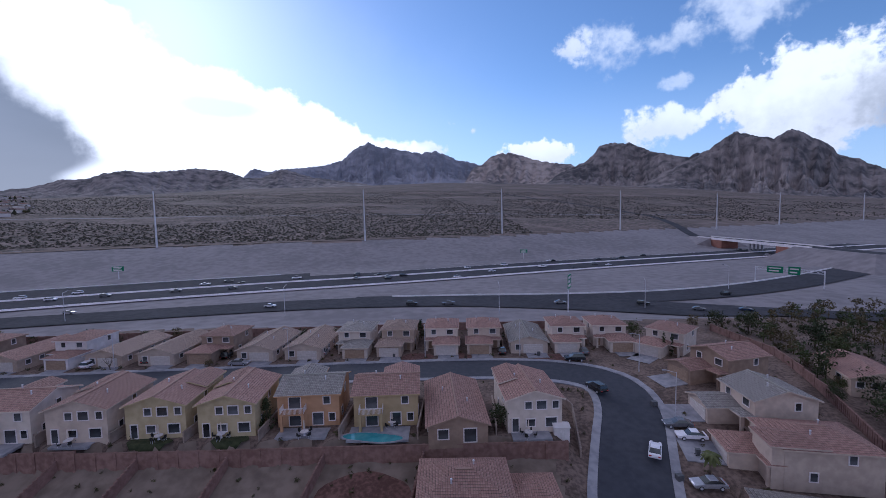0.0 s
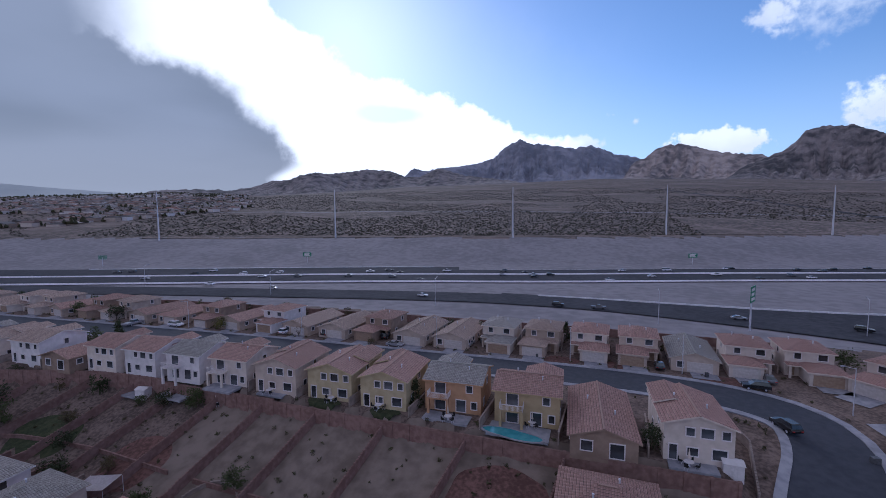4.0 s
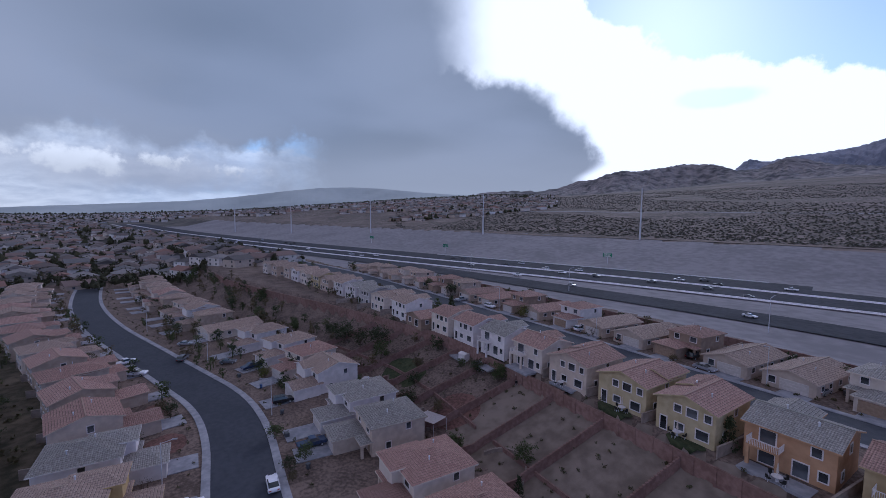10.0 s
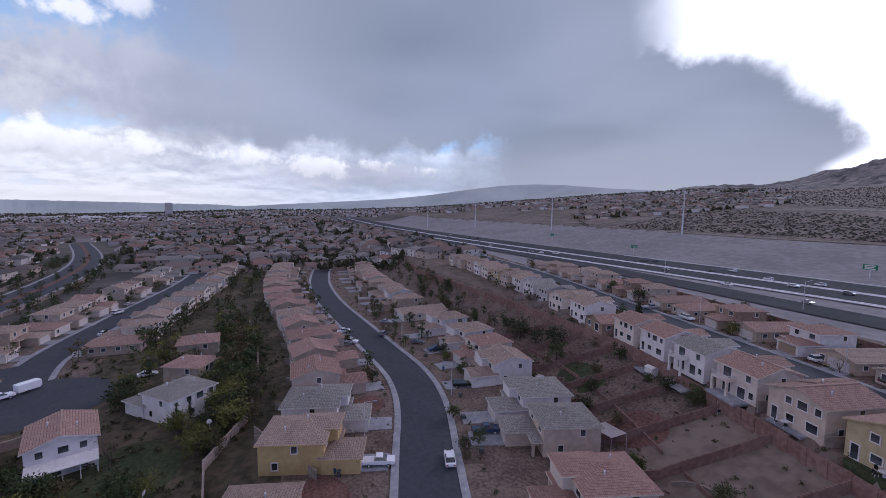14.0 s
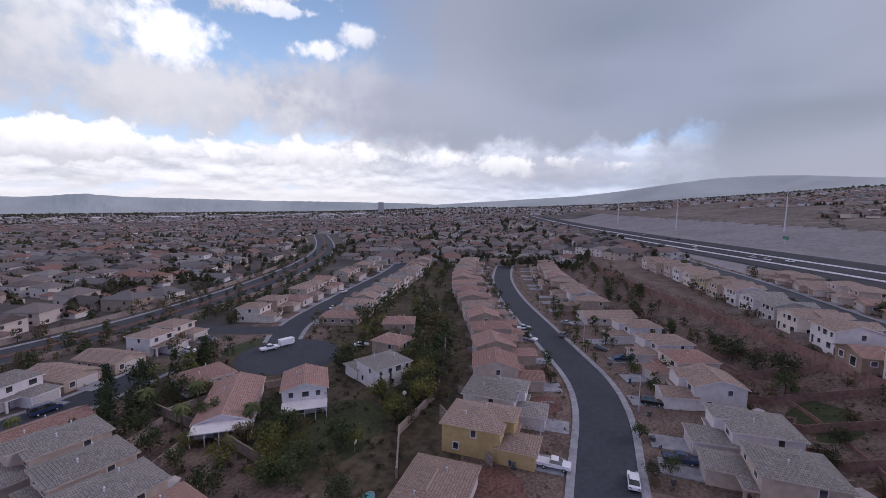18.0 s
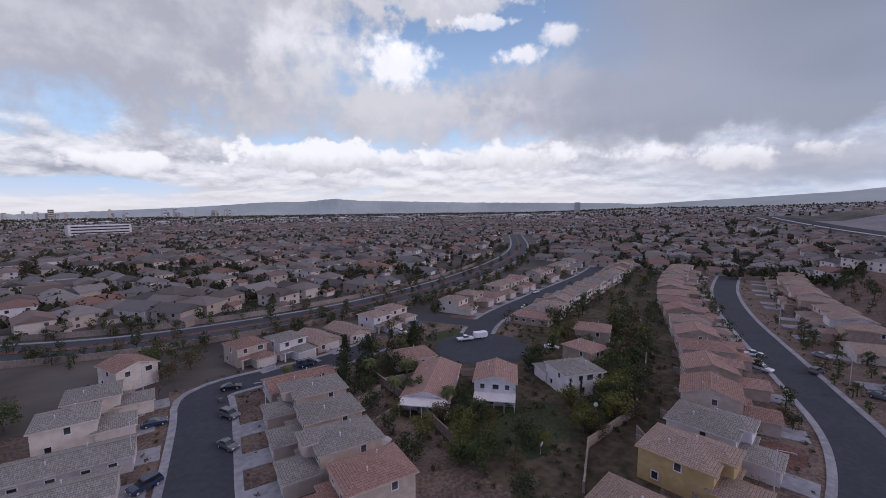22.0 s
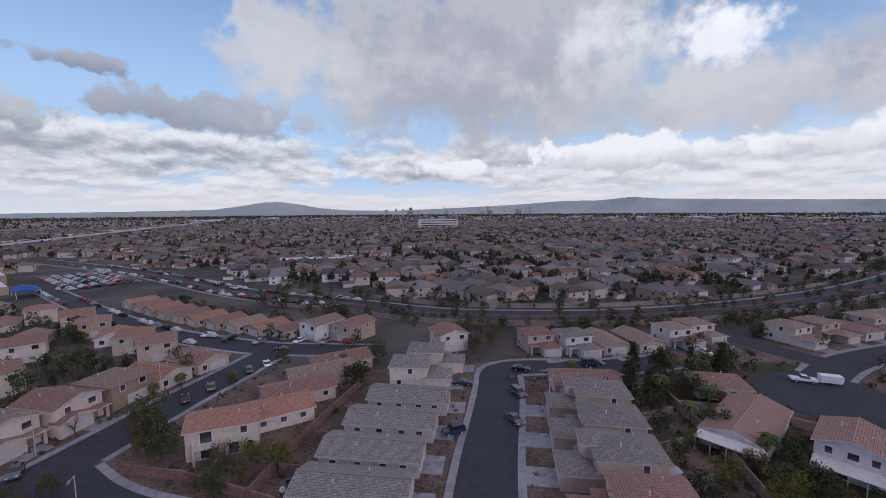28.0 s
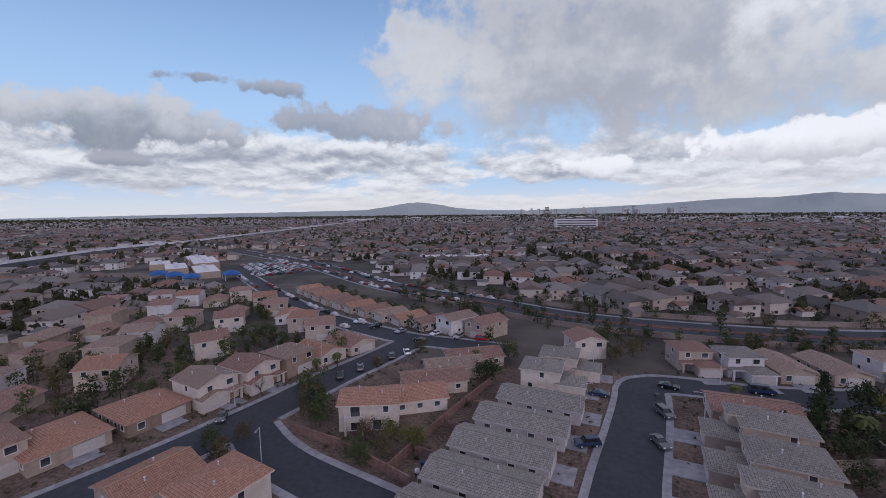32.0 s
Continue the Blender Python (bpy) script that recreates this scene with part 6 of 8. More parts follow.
for kind, x, y, s in (("brown", 46.5, -79.5, 1.25), ("green", 48, -83, 1.1), ("brown", 44.5, -76, 1.0), ("brown", 53, -66.5, 0.8), ("green", 57, -63, 0.6), ("palm", 85.5, -104, 1.0), ("palm", 55, -113.5, 0.9), ("cypress", 72, -112, 1.0), ("cypress", 75, -114, 1.0), ("cypress", 70, -115, 1.0), ("cypress", 80, -117, 1.0), ("dark", 92, -76, 1.1), ("dark", 95, -71, 1.0),
                      ("brown", 84, -86, 0.9), ("green", 88, -90, 0.9), ("dark", 80, -95, 0.9), ("brown", 30, -70.5, 0.9), ("yellow", 25, -71, 0.7), ("bare", 27, -68, 0.8), ("dark", 102, -96, 1.0), ("brown", 110, -108, 1.0), ("green", 115, -122, 1.0)):
    tree(kind, x, y, s, 1) if math.hypot(x, y) < 112 else far_tree(kind, x, y, s)
grove(["brown", "green", "dark", "dark", "palm", "cypress"], [(75, -112, 130, -128, 9), (110, -75, 160, -110, 12), (120, -120, 190, -170, 14), (90, -90, 125, -105, 8), (130, -140, 180, -190, 10), (60, -122, 110, -152, 4), (40, -160, 120, -215, 4)], 110, 0.5, 1.0)


for kind, x, y, s in (("conifer", -50.5, -83, 1.0), ("conifer", -53.5, -87.5, 1.1), ("conifer", -56, -91, 1.0), ("dark", -53, -78, 0.8), ("palm", -58.5, -84, 1.1), ("conifer", -60.5, -98, 1.2), ("conifer", -66, -95, 1.1), ("dark", -69, -99, 1.0), ("green", -48.5, -63, 0.7), ("dark", -50, -71, 0.7), ("yellow", -53, -66, 0.8), ("brown", -58, -58, 0.9), ("dark", -62, -53, 0.8), ("green", -56, -44, 0.9), ("yellow", -60, -47, 0.8)):
    tree(kind, x, y, s, 2)
grove(["brown", "dark", "green", "dark", "bare"], [(-75, 44, -112, 38, 5), (-112, 38, -200, 8, 6), (-140, 35, -230, 10, 5), (-200, 10, -280, -8, 6), (-90, 48, -200, 22, 2), (-66, 60, -200, 44, 1.5)], 46, 0.35, 0.65)
grove(["brown", "green", "dark", "palm"], [(-30, -136, -110, -141, 3), (5, -130, 60, -168, 4), (-110, -118, -200, -150, 6), (60, -172, 110, -210, 4), (-12, -52, -28, -104, 2), (-44, -100, -62, -100, 2)], 90, 0.4, 0.8)

grove(["green", "dark", "brown", "dark"], [(-100, 60, -230, 44, 2), (-100, 108, -240, 98, 3), (-110, 73, -230, 58, 1.5), (-100, -4, -240, -50, 2), (-100, 20, -240, -20, 2), (-100, 28, -220, 0, 2)], 110, 0.4, 0.75)

# along the avenue, behind the houses and in the gaps between rows
AVE = curve(R6)
for o, n in ((-17, 50), (17, 70), (-20, 30), (21, 50), (-12.5, 70), (12.5, 70), (0, 34)):
    st = [q for q in along(AVE, 2.0) if -380 < q[0] < 70]
    for _ in range(n):
        x, y, ux, uy = tree_rng.choice(st)
        far_tree(tree_rng.choice(("green", "brown", "dark", "dark")), x + uy * (o + tree_rng.uniform(-2, 2)), y - ux * (o + tree_rng.uniform(-2, 2)), tree_rng.uniform(0.4, 0.85))
grove(["brown", "green", "dark", "bare", "palm"], [(-100, -122, -130, -140, 8), (20, -132, 60, -170, 6), (60, -130, 130, -190, 8), (100, -90, 150, -140, 12), (-240, 75, -300, 30, 12), (-60, 118, -260, 104, 2), (-70, 14.5, -280, -32, 2.5), (-75, -5, -280, -62, 2.5), (-70, 36, -200, 14, 3), (-75, -25, -200, -62, 3), (-130, -78, -300, -118, 6), (-150, -122, -310, -160, 8)], 330, 0.35, 0.8)
for x, y, ux, uy in along(LINE5, 5.0):
    for side in (-1, 1):
        if tree_rng.random() < 0.75:
            o = side * tree_rng.choice((8.5, 24.0, 26.0, 29.0))
            px, py = x + uy * o, y - ux * o
            if not on_road(px, py, -1, 1.5) and all(math.hypot(px - q[0], py - q[1]) > 5.5 for q in PLOTS):
                far_tree(tree_rng.choice(("brown", "dark", "green", "palm", "cypress")), px, py, tree_rng.uniform(0.4, 0.95))
for leaf, (V, F) in FAR_TREES.items():
    tagged(mesh("garden_trees", V, F, LEAF[leaf]), {"dark": "dark evergreen", "green": "green", "brown": "brown winter", "yellow": "yellow-green", "palm": "palm"}[leaf] + " trees among distant gardens", "trees", kind="stuff")


def shrubs():
    """Low shrubs in the front beds and on the slope."""
    rng = random.Random(5)
    verts, faces = [], []
    spots = []
    for line, half in ((LINE1, 8.6), (LINE2, 8.6), (LINE3, 8.2), (LINE4, 8.4)):
        for x, y, ux, uy in along(line, 3.1):
            for side in (-1, 1):
                if rng.random() < 0.75:
                    o = side * (half + rng.uniform(-1.2, 1.8))
                    spots.append((x + uy * o, y - ux * o, rng.uniform(0.25, 0.6)))
    for _ in range(320):
        x = rng.uniform(-140, 10)
        v = rng.uniform(28, 55)
        spots.append((x, lerp_line(x, CURVED_STREET) + v, rng.uniform(0.2, 0.5)))
    for _ in range(240):
        spots.append((rng.uniform(75, 180), rng.uniform(60, 125), rng.uniform(0.5, 1.4)))
    for _ in range(420):
        spots.append((rng.uniform(-125, -45), rng.uniform(-100, -28), rng.uniform(0.4, 1.0)))
    for _ in range(420):
        spots.append((rng.uniform(10, 130), rng.uniform(-150, -56), rng.uniform(0.3, 0.8)))
    for _ in range(300):
        x = rng.uniform(-120, 40)
        spots.append((x, rng.uniform(108, 122) - max(0, -x - 60) * 0.06, rng.uniform(0.3, 0.8)))
    for px, py, _ in PLOTS:
        for _ in range(5):
            a = rng.uniform(0, 6.28)
            spots.append((px + 9.5 * math.cos(a), py + 9.5 * math.sin(a), rng.uniform(0.25, 0.6)))
    for x, y, s in spots:
        if on_road(x, y, -1, 1.9):
            continue
        c = Vector((x, y, ground_z(x, y) + s * 0.5))
        v, f = leaves([c], s * 0.5, rng, 17, s * 0.42)
        k = len(verts)
        verts += v
        faces += [tuple(i + k for i in q) for q in f]
    tagged(mesh("shrubs", verts, faces, leaf_material("shrub_leaves", (0.035, 0.045, 0.02), (0.11, 0.085, 0.05))), "low garden shrubs in gravel beds", "shrubs", kind="stuff")


shrubs()

# ---- cars ----


def loft(bm, prof, wide):
    """A body from its side outline (x, z), its half width given by wide(z)."""
    rows = [[bm.verts.new((x, s * wide(z), z)) for x, z in prof] for s in (-1, 1)]
    n = len(prof)
    for i in range(n):
        j = (i + 1) % n
        bm.faces.new((rows[0][i], rows[0][j], rows[1][j], rows[1][i]))
    bm.faces.new(rows[0][::-1])
    bm.faces.new(rows[1])


CARS = {}
WHEELS = {}


def wheel_mesh():
    if "w" not in WHEELS:
        bm = bmesh.new()
        bmesh.ops.create_cone(bm, cap_ends=True, segments=14, radius1=0.33, radius2=0.33, depth=0.22, matrix=Matrix.Rotation(math.pi / 2, 4, "X"))
        me = bpy.data.meshes.new("wheel")
        bm.to_mesh(me)
        bm.free()
        me.materials.append(RUBBER)
        bm = bmesh.new()
        bmesh.ops.create_cone(bm, cap_ends=True, segments=10, radius1=0.21, radius2=0.18, depth=0.25, matrix=Matrix.Rotation(math.pi / 2, 4, "X"))
        rim = bpy.data.meshes.new("rim")
        bm.to_mesh(rim)
        bm.free()
        rim.materials.append(STEEL)
        WHEELS["w"] = (me, rim)
    return WHEELS["w"]


def make_car(kind, paint, lite=False):
    car = new("car", None)
    P = PAINT[paint]
    if kind == "sedan":
        low = [(-2.25, 0.35), (2.2, 0.3), (2.3, 0.6), (2.1, 0.78), (1.05, 0.92), (-1.45, 0.98), (-2.2, 0.92), (-2.32, 0.6)]
        cab = [(0.95, 0.90), (0.15, 1.36), (-0.95, 1.38), (-1.85, 0.96)]
        top = [(0.22, 1.36), (0.1, 1.43), (-0.9, 1.45), (-1.02, 1.37)]
    elif kind == "suv":
        low = [(-2.3, 0.42), (2.25, 0.4), (2.35, 0.75), (2.2, 0.98), (1.1, 1.08), (-2.25, 1.12), (-2.38, 0.7)]
        cab = [(1.15, 1.06), (0.4, 1.62), (-1.95, 1.66), (-2.28, 1.10)]
        top = [(0.46, 1.62), (0.3, 1.72), (-1.9, 1.76), (-2.02, 1.65)]
    elif kind == "pickup":
        low = [(-2.8, 0.5), (2.65, 0.48), (2.75, 0.85), (2.6, 1.08), (1.35, 1.14), (-0.75, 1.14), (-0.8, 0.98), (-2.7, 0.98), (-2.72, 1.14), (-2.84, 1.14), (-2.85, 0.6)]
        cab = [(1.35, 1.12), (0.65, 1.68), (-0.5, 1.72), (-0.78, 1.12)]
        top = [(0.7, 1.68), (0.55, 1.77), (-0.45, 1.80), (-0.58, 1.70)]
    else:
        low = [(-2.7, 0.42), (2.55, 0.4), (2.65, 0.8), (2.3, 1.12), (1.7, 1.2), (-2.65, 1.2), (-2.75, 0.7)]
        cab = [(1.75, 1.18), (1.15, 1.9), (-2.6, 1.95), (-2.66, 1.18)]
        top = [(1.2, 1.9), (1.05, 2.05), (-2.5, 2.1), (-2.62, 1.95)]
    half = 0.9 if kind == "sedan" else 0.97
    zb = cab[0][1]
    bm = bmesh.new()
    loft(bm, low, lambda z: half - 0.08 * max(0, 0.5 - z) - 0.05 * max(0, z - 0.8))
    bmesh.ops.bevel(bm, geom=bm.edges[:], offset=0.05, segments=1, affect="EDGES")
    part("body", bm, P, car)
    bm = bmesh.new()
    loft(bm, cab, lambda z: half - 0.08 - 0.30 * max(0, z - zb))
    part("glazing", bm, GLASS, car, "dark tinted glazing")
    bm = bmesh.new()
    loft(bm, top, lambda z: half - 0.10 - 0.30 * max(0, z - zb - 0.05))
    part("roof", bm, P, car)
    wm, rm = wheel_mesh()
    ends = low[1][0] * 0.62
    for sx in (-ends, ends):
        for sy in (-half + 0.09, half - 0.09):
            w = new("wheel", wm)
            w.parent = car
            w.location = (sx, sy, 0.33)
            if not lite:
                r = new("rim", rm)
                r.parent = w
    for sy in (-half + 0.28, half - 0.28) if not lite else ():
        for sx, name, mt in ((low[2][0] - 0.03, "headlight", LAMP_WHITE), (low[-1][0] + 0.02, "tail_light", LAMP_RED)):
            bm = bmesh.new()
            cuboid(bm, sx - 0.05, sx + 0.04, sy - 0.17, sy + 0.17, 0.66, 0.80)
            part(name, bm, mt, car)
    words = {"sedan": "saloon car", "suv": "estate off-roader", "pickup": "pickup truck with an open bed", "van": "delivery van"}
    col = {"white": "white", "black": "black", "silver": "silver", "blue": "dark blue", "red": "red", "grey": "dark grey"}[paint]
    return tagged(car, f"{col} {words[kind]} on the asphalt", "car")


def car(kind, paint, x, y, heading, lift=0.08, group="parked cars"):
    """heading: degrees of its nose from +x, anticlockwise."""
    key = (kind, paint, group)
    m = pose(x, y, ground_z(x, y) + lift, 0, 0, heading)
    if key not in CARS:
        CARS[key] = make_car(kind, paint, group != "parked cars")
        CARS[key].matrix_basis = m
        ob = CARS[key]
    else:
        ob = copy_thing(CARS[key], m)
    ob["group"] = group


PARKED = [("sedan", "white", -69, 9.2, 178), ("suv", "grey", -144, -4.8, 158), ("pickup", "white", -136, -15.5, 70), ("pickup", "blue", -78, 17.5, 92), ("sedan", "grey", -134.5, 6.6, 72), ("suv", "black", -100, 16, 90), ("sedan", "silver", -160, -4.5, 70),
          ("sedan", "black", -33, -104.5, 160), ("suv", "grey", -28.0, -90.3, 108), ("sedan", "grey", -23.8, -78.6, 107), ("van", "blue", -53, -105.2, 174), ("suv", "blue", -10.8, -76.0, 15),
          ("sedan", "black", 47.4, -96.9, -65), ("sedan", "blue", 41.2, -108.5, -65), ("suv", "black", 38.9, -113, -66), ("sedan", "white", 35.6, -117.5, -66), ("sedan", "grey", 44.4, -103, -66), ("sedan", "black", 34.5, -129.5, -12), ("sedan", "grey", 62.5, -72.6, 118),
          ("suv", "silver", 22.7, -135.6, 70), ("suv", "red", 14.7, -133.8, 170), ("sedan", "silver", 44, -138.5, 60), ("sedan", "white", 31.2, -137.8, 60), ("suv", "black", 55, -143, 55), ("sedan", "white", 64, -149, 55),
          ("sedan", "white", 32.2, 62.5, 62), ("suv", "black", 29.4, 80.0, 110), ("suv", "black", 29.8, 95.0, 178), ("sedan", "white", 39.6, 65.6, 170), ("sedan", "silver", 36.5, 56.1, 175), ("sedan", "grey", 39, 68.5, 172), ("suv", "white", -57, 102.2, 88), ("sedan", "silver", -48.8, 96.6, 2), ("sedan", "silver", -50.3, 86.3, 2),
          ("suv", "white", -82.1, 99.6, 88), ("suv", "black", -71.8, 99.8, 88), ("sedan", "black", -33.3, 103.6, 88), ("sedan", "silver", -30.6, 103.6, 88), ("sedan", "black", 13.9, 101.7, 88), ("sedan", "grey", 33.6, 100.4, 88), ("suv", "black", -54.3, 102.6, 88),
          ("pickup", "white", -99.6, -88.2, 152), ("suv", "white", -122.5, 92.2, 4), ("suv", "white", -84.4, 97.4, 88), ("sedan", "white", -112, -64, 120), ("sedan", "silver", -196, -118, 170), ("suv", "white", -180, -113, 170), ("sedan", "white", -150, -98.5, 172)]
for kind, paint, x, y, hd in PARKED:
    car(kind, paint, x, y, hd, 0.14)
drive_rng = random.Random(44)
spots = [q for q in DRIVES if 45 < math.hypot(q[0], q[1]) < 175 and all(math.hypot(q[0] - p[2], q[1] - p[3]) > 7 for p in PARKED)]
for x, y, hd, ln in drive_rng.sample(spots, 8):
    a = radians(hd)
    car(drive_rng.choice(("sedan", "suv", "pickup", "sedan")), drive_rng.choice(("white", "black", "silver", "grey", "blue")), x - math.sin(a) * 2.9 + drive_rng.uniform(-0.9, 0.9) * math.cos(a), y + math.cos(a) * 2.9, hd + 90, 0.15)
fw_rng = random.Random(31)
st = along(MF, 1.0)
for i in range(62):
    k = fw_rng.randrange(60, min(1150, len(st) - 10))
    x, y, ux, uy = st[k]
    o = fw_rng.choice((-24.4, -20.5, -16.6, -12.7, -8.8, -4.8, 4.8, 8.8, 12.7, 16.6, 20))
    hd = math.degrees(math.atan2(uy, ux)) + (180 if o < 0 else 0)
    car(fw_rng.choice(("sedan", "suv", "sedan", "pickup")), fw_rng.choice(("white", "black", "silver", "grey", "white")), x + uy * o, y - ux * o, hd, 0.44, "cars on the freeway")
for kind, paint, x, y, hd in (("sedan", "white", -71.9, 170.4, 2), ("suv", "black", -13.4, 168.6, 0), ("pickup", "grey", 1.5, 168.3, 0), ("sedan", "silver", 46.3, 166, 0), ("suv", "black", 76.9, 160.5, -22), ("sedan", "grey", 92, 149.7, -24), ("sedan", "blue", 107.3, 147.1, -24), ("suv", "black", 120, 177, 20), ("pickup", "white", -190, 163, 4), ("sedan", "silver", -150, 165, 2), ("van", "white", 42.8, 297, 20)):
    car(kind, paint, x, y, hd, 0.42, "cars on the freeway")


def trailer(x, y, hd):
    t = new("trailer", None)
    t.matrix_basis = pose(x, y, ground_z(x, y) + 0.1, 0, 0, hd)
    bm = bmesh.new()
    loft(bm, [(-2.2, 0.5), (2.0, 0.5), (2.4, 1.0), (2.3, 2.3), (-2.2, 2.3)], lambda z: 0.98)
    bmesh.ops.bevel(bm, geom=bm.edges[:], offset=0.06, segments=1, affect="EDGES")
    part("box", bm, PAINT["white"], t)
    wm, rm = wheel_mesh()
    for sy in (-0.9, 0.9):
        w = new("wheel", wm)
        w.parent = t
        w.location = (-0.3, sy, 0.33)
    tagged(t, "white enclosed box trailer behind a pickup", "trailer")


trailer(-104.6, -86.2, 155)

# ---- pylons, signs, lamps, bridge ----


def make_pylon(h=46.0):
    t = new("power_pole", None)
    bm = bmesh.new()
    bmesh.ops.create_cone(bm, cap_ends=True, segments=12, radius1=0.85, radius2=0.32, depth=h, matrix=Matrix.Translation((0, 0, h / 2 - 0.5)))
    part("pole", bm, STEEL, t)
    for z, s in ((h - 3, 1), (h - 7, -1), (h - 11, 1)):
        bm = bmesh.new()
        cone(bm, (0, 0, z), (0, s * 2.6, z + 0.7), 0.16, 0.07, 6)
        arm = part("arm", bm, STEEL, t)
        bm = bmesh.new()
        cone(bm, (0, s * 2.6, z + 0.7), (0, s * 2.6, z - 1.2), 0.09, 0.09, 6)
        part("insulator", bm, RUBBER, arm)
    return tagged(t, "tall slim galvanised steel power pole on the desert edge", "power pole", "row of power poles")


POLES = [(-850, 60), (-690, 128), (-545, 205), (-392, 283), (-233, 340), (-71, 379), (61, 436), (207, 491), (345, 530), (480, 600), (690, 690)]
first = None
for x, y in POLES:
    m = pose(x, y, ground_z(x, y), 0, 0, 15)
    if first is None:
        first = make_pylon()
        first.matrix_basis = m
    else:
        copy_thing(first, m)


def make_lamp():
    t = new("street_lamp", None)
    bm = bmesh.new()
    cone(bm, (0, 0, -0.3), (0, 0, 8.2), 0.10, 0.06, 8)
    part("pole", bm, STEEL, t)
    bm = bmesh.new()
    cone(bm, (0, 0, 8.1), (1.7, 0, 8.5), 0.05, 0.04, 6)
    arm = part("arm", bm, STEEL, t)
    bm = bmesh.new()
    cuboid(bm, 1.6, 2.3, -0.14, 0.14, 8.42, 8.58)
    part("lamp_head", bm, CONCRETE, arm)
    return tagged(t, "slim grey steel street lamp on the pavement", "street lamp", "street lamps")


LAMPS = [(-95, 12.8, -90), (-140, 1.5, -100), (-185, -17, -110), (-76, -6.0, 80), (40, 71, 170), (41.5, 88, 190), (-5, 99.5, -90), (-38, 99, -90), (-78, 96.2, -90), (18, 99.6, -90), (-118, 93, -90), (54.5, -101, 20), (63.6, -78, 20), (43, -58, 110), (-10.5, -84, 190), (-33, -84, 10), (-17, -112, 220), (-46, -109.5, 90), (-86, -105, 70)]
FREE_LAMPS = [(75, 155, 80), (20, 152, 90), (-60, 155, 90), (-140, 152, 90), (130, 190, 120), (-220, 150, 95)]
first = None
for i, (x, y, hd) in enumerate(LAMPS + FREE_LAMPS):
    m = pose(x, y, ground_z(x, y), 0, 0, hd) @ Matrix.Scale(1.35 if i >= len(LAMPS) else 1.0, 4)
    if first is None:
        first = make_lamp()
        first.matrix_basis = m
    else:
        copy_thing(first, m)


def bars(parent, w, h, rows, y):
    """Unreadable sign text as pale bars."""
    bm = bmesh.new()
    for i in range(rows):
        z = h * (0.5 - (i + 0.7) / (rows + 0.4))
        cuboid(bm, -w * 0.38, w * (0.36 - 0.12 * (i % 2)), y - 0.01, y + 0.02, z - h * 0.09, z + h * 0.09)
    part("lettering", bm, TRIM, parent)


def gantry(p, q, h, panels):
    """Two posts, a lattice beam and green panels hung on it."""
    (x0, y0), (x1, y1) = p, q
    z = ground_z(x0, y0)
    d = math.hypot(x1 - x0, y1 - y0)
    t = new("sign_gantry", None)
    t.matrix_basis = pose((x0 + x1) / 2, (y0 + y1) / 2, z, 0, 0, math.degrees(math.atan2(y1 - y0, x1 - x0)))
    for s in (-d / 2, d / 2):
        bm = bmesh.new()
        cone(bm, (s, 0, -0.4), (s, 0, h + 0.9), 0.28, 0.22, 10)
        part("post", bm, STEEL, t)
    bm = bmesh.new()
    for dz in (0, 1.3):
        for dy in (-0.5, 0.5):
            cuboid(bm, -d / 2, d / 2, dy - 0.07, dy + 0.07, h - 0.6 + dz - 0.07, h - 0.6 + dz + 0.07)
    n = int(d / 1.6)
    for i in range(n):
        a, b = -d / 2 + d * i / n, -d / 2 + d * (i + 1) / n
        for dy in (-0.5, 0.5):
            cone(bm, (a, dy, h - 0.6 + (0 if i % 2 else 1.3)), (b, dy, h - 0.6 + (1.3 if i % 2 else 0)), 0.05, 0.05, 4)
    part("truss", bm, STEEL, t)
    for cx, w, hh in panels:
        bm = bmesh.new()
        cuboid(bm, -w / 2, w / 2, -0.05, 0.05, -hh / 2, hh / 2)
        pn = part("sign_panel", bm, SIGN_GREEN, t, "green road sign panel")
        pn.location = (cx, -0.75, h)
        pn.rotation_euler = (0, 0, 0)
        bars(pn, w, hh, 2, -0.07)
    return tagged(t, "steel sign gantry over the slip road with green panels", "sign gantry")


gantry((157, 210), (172, 188), 7.2, [(-5, 6.5, 3.2), (2.5, 4.6, 3.8)])


def flag_sign(x, y, hd, h, w, hh, mat, label):
    t = new("road_sign", None)
    t.matrix_basis = pose(x, y, ground_z(x, y), 0, 0, hd)
    bm = bmesh.new()
    cone(bm, (0, 0, -0.4), (0, 0, h), 0.3, 0.22, 10)
    part("post", bm, STEEL, t)
    bm = bmesh.new()
    cuboid(bm, -w / 2, w / 2, -0.06, 0.06, -hh / 2, hh / 2)
    pn = part("sign_panel", bm, mat, t)
    pn.location = (0, -0.35, h)
    bars(pn, w, hh, 3, -0.08)
    bm = bmesh.new()
    for q in range(5):
        z = -hh / 2 + hh * q / 4
        cuboid(bm, -w / 2, w / 2, 0.06, 0.16, z - 0.05, z + 0.05)
    part("frame", bm, STEEL, pn)
    return tagged(t, label, "road sign")


flag_sign(45.5, 152.5, 62, 11.5, 5.5, 5.0, SIGN_GREEN, "large green road sign on a single post")
for x, y, hd in ((-205, 262, 15), (-345, 205, 200), (-470, 178, 200), (66, 345, 20)):
    flag_sign(x, y, hd, 6.5, 6.5, 3.0, SIGN_GREEN, "green freeway sign on a post")


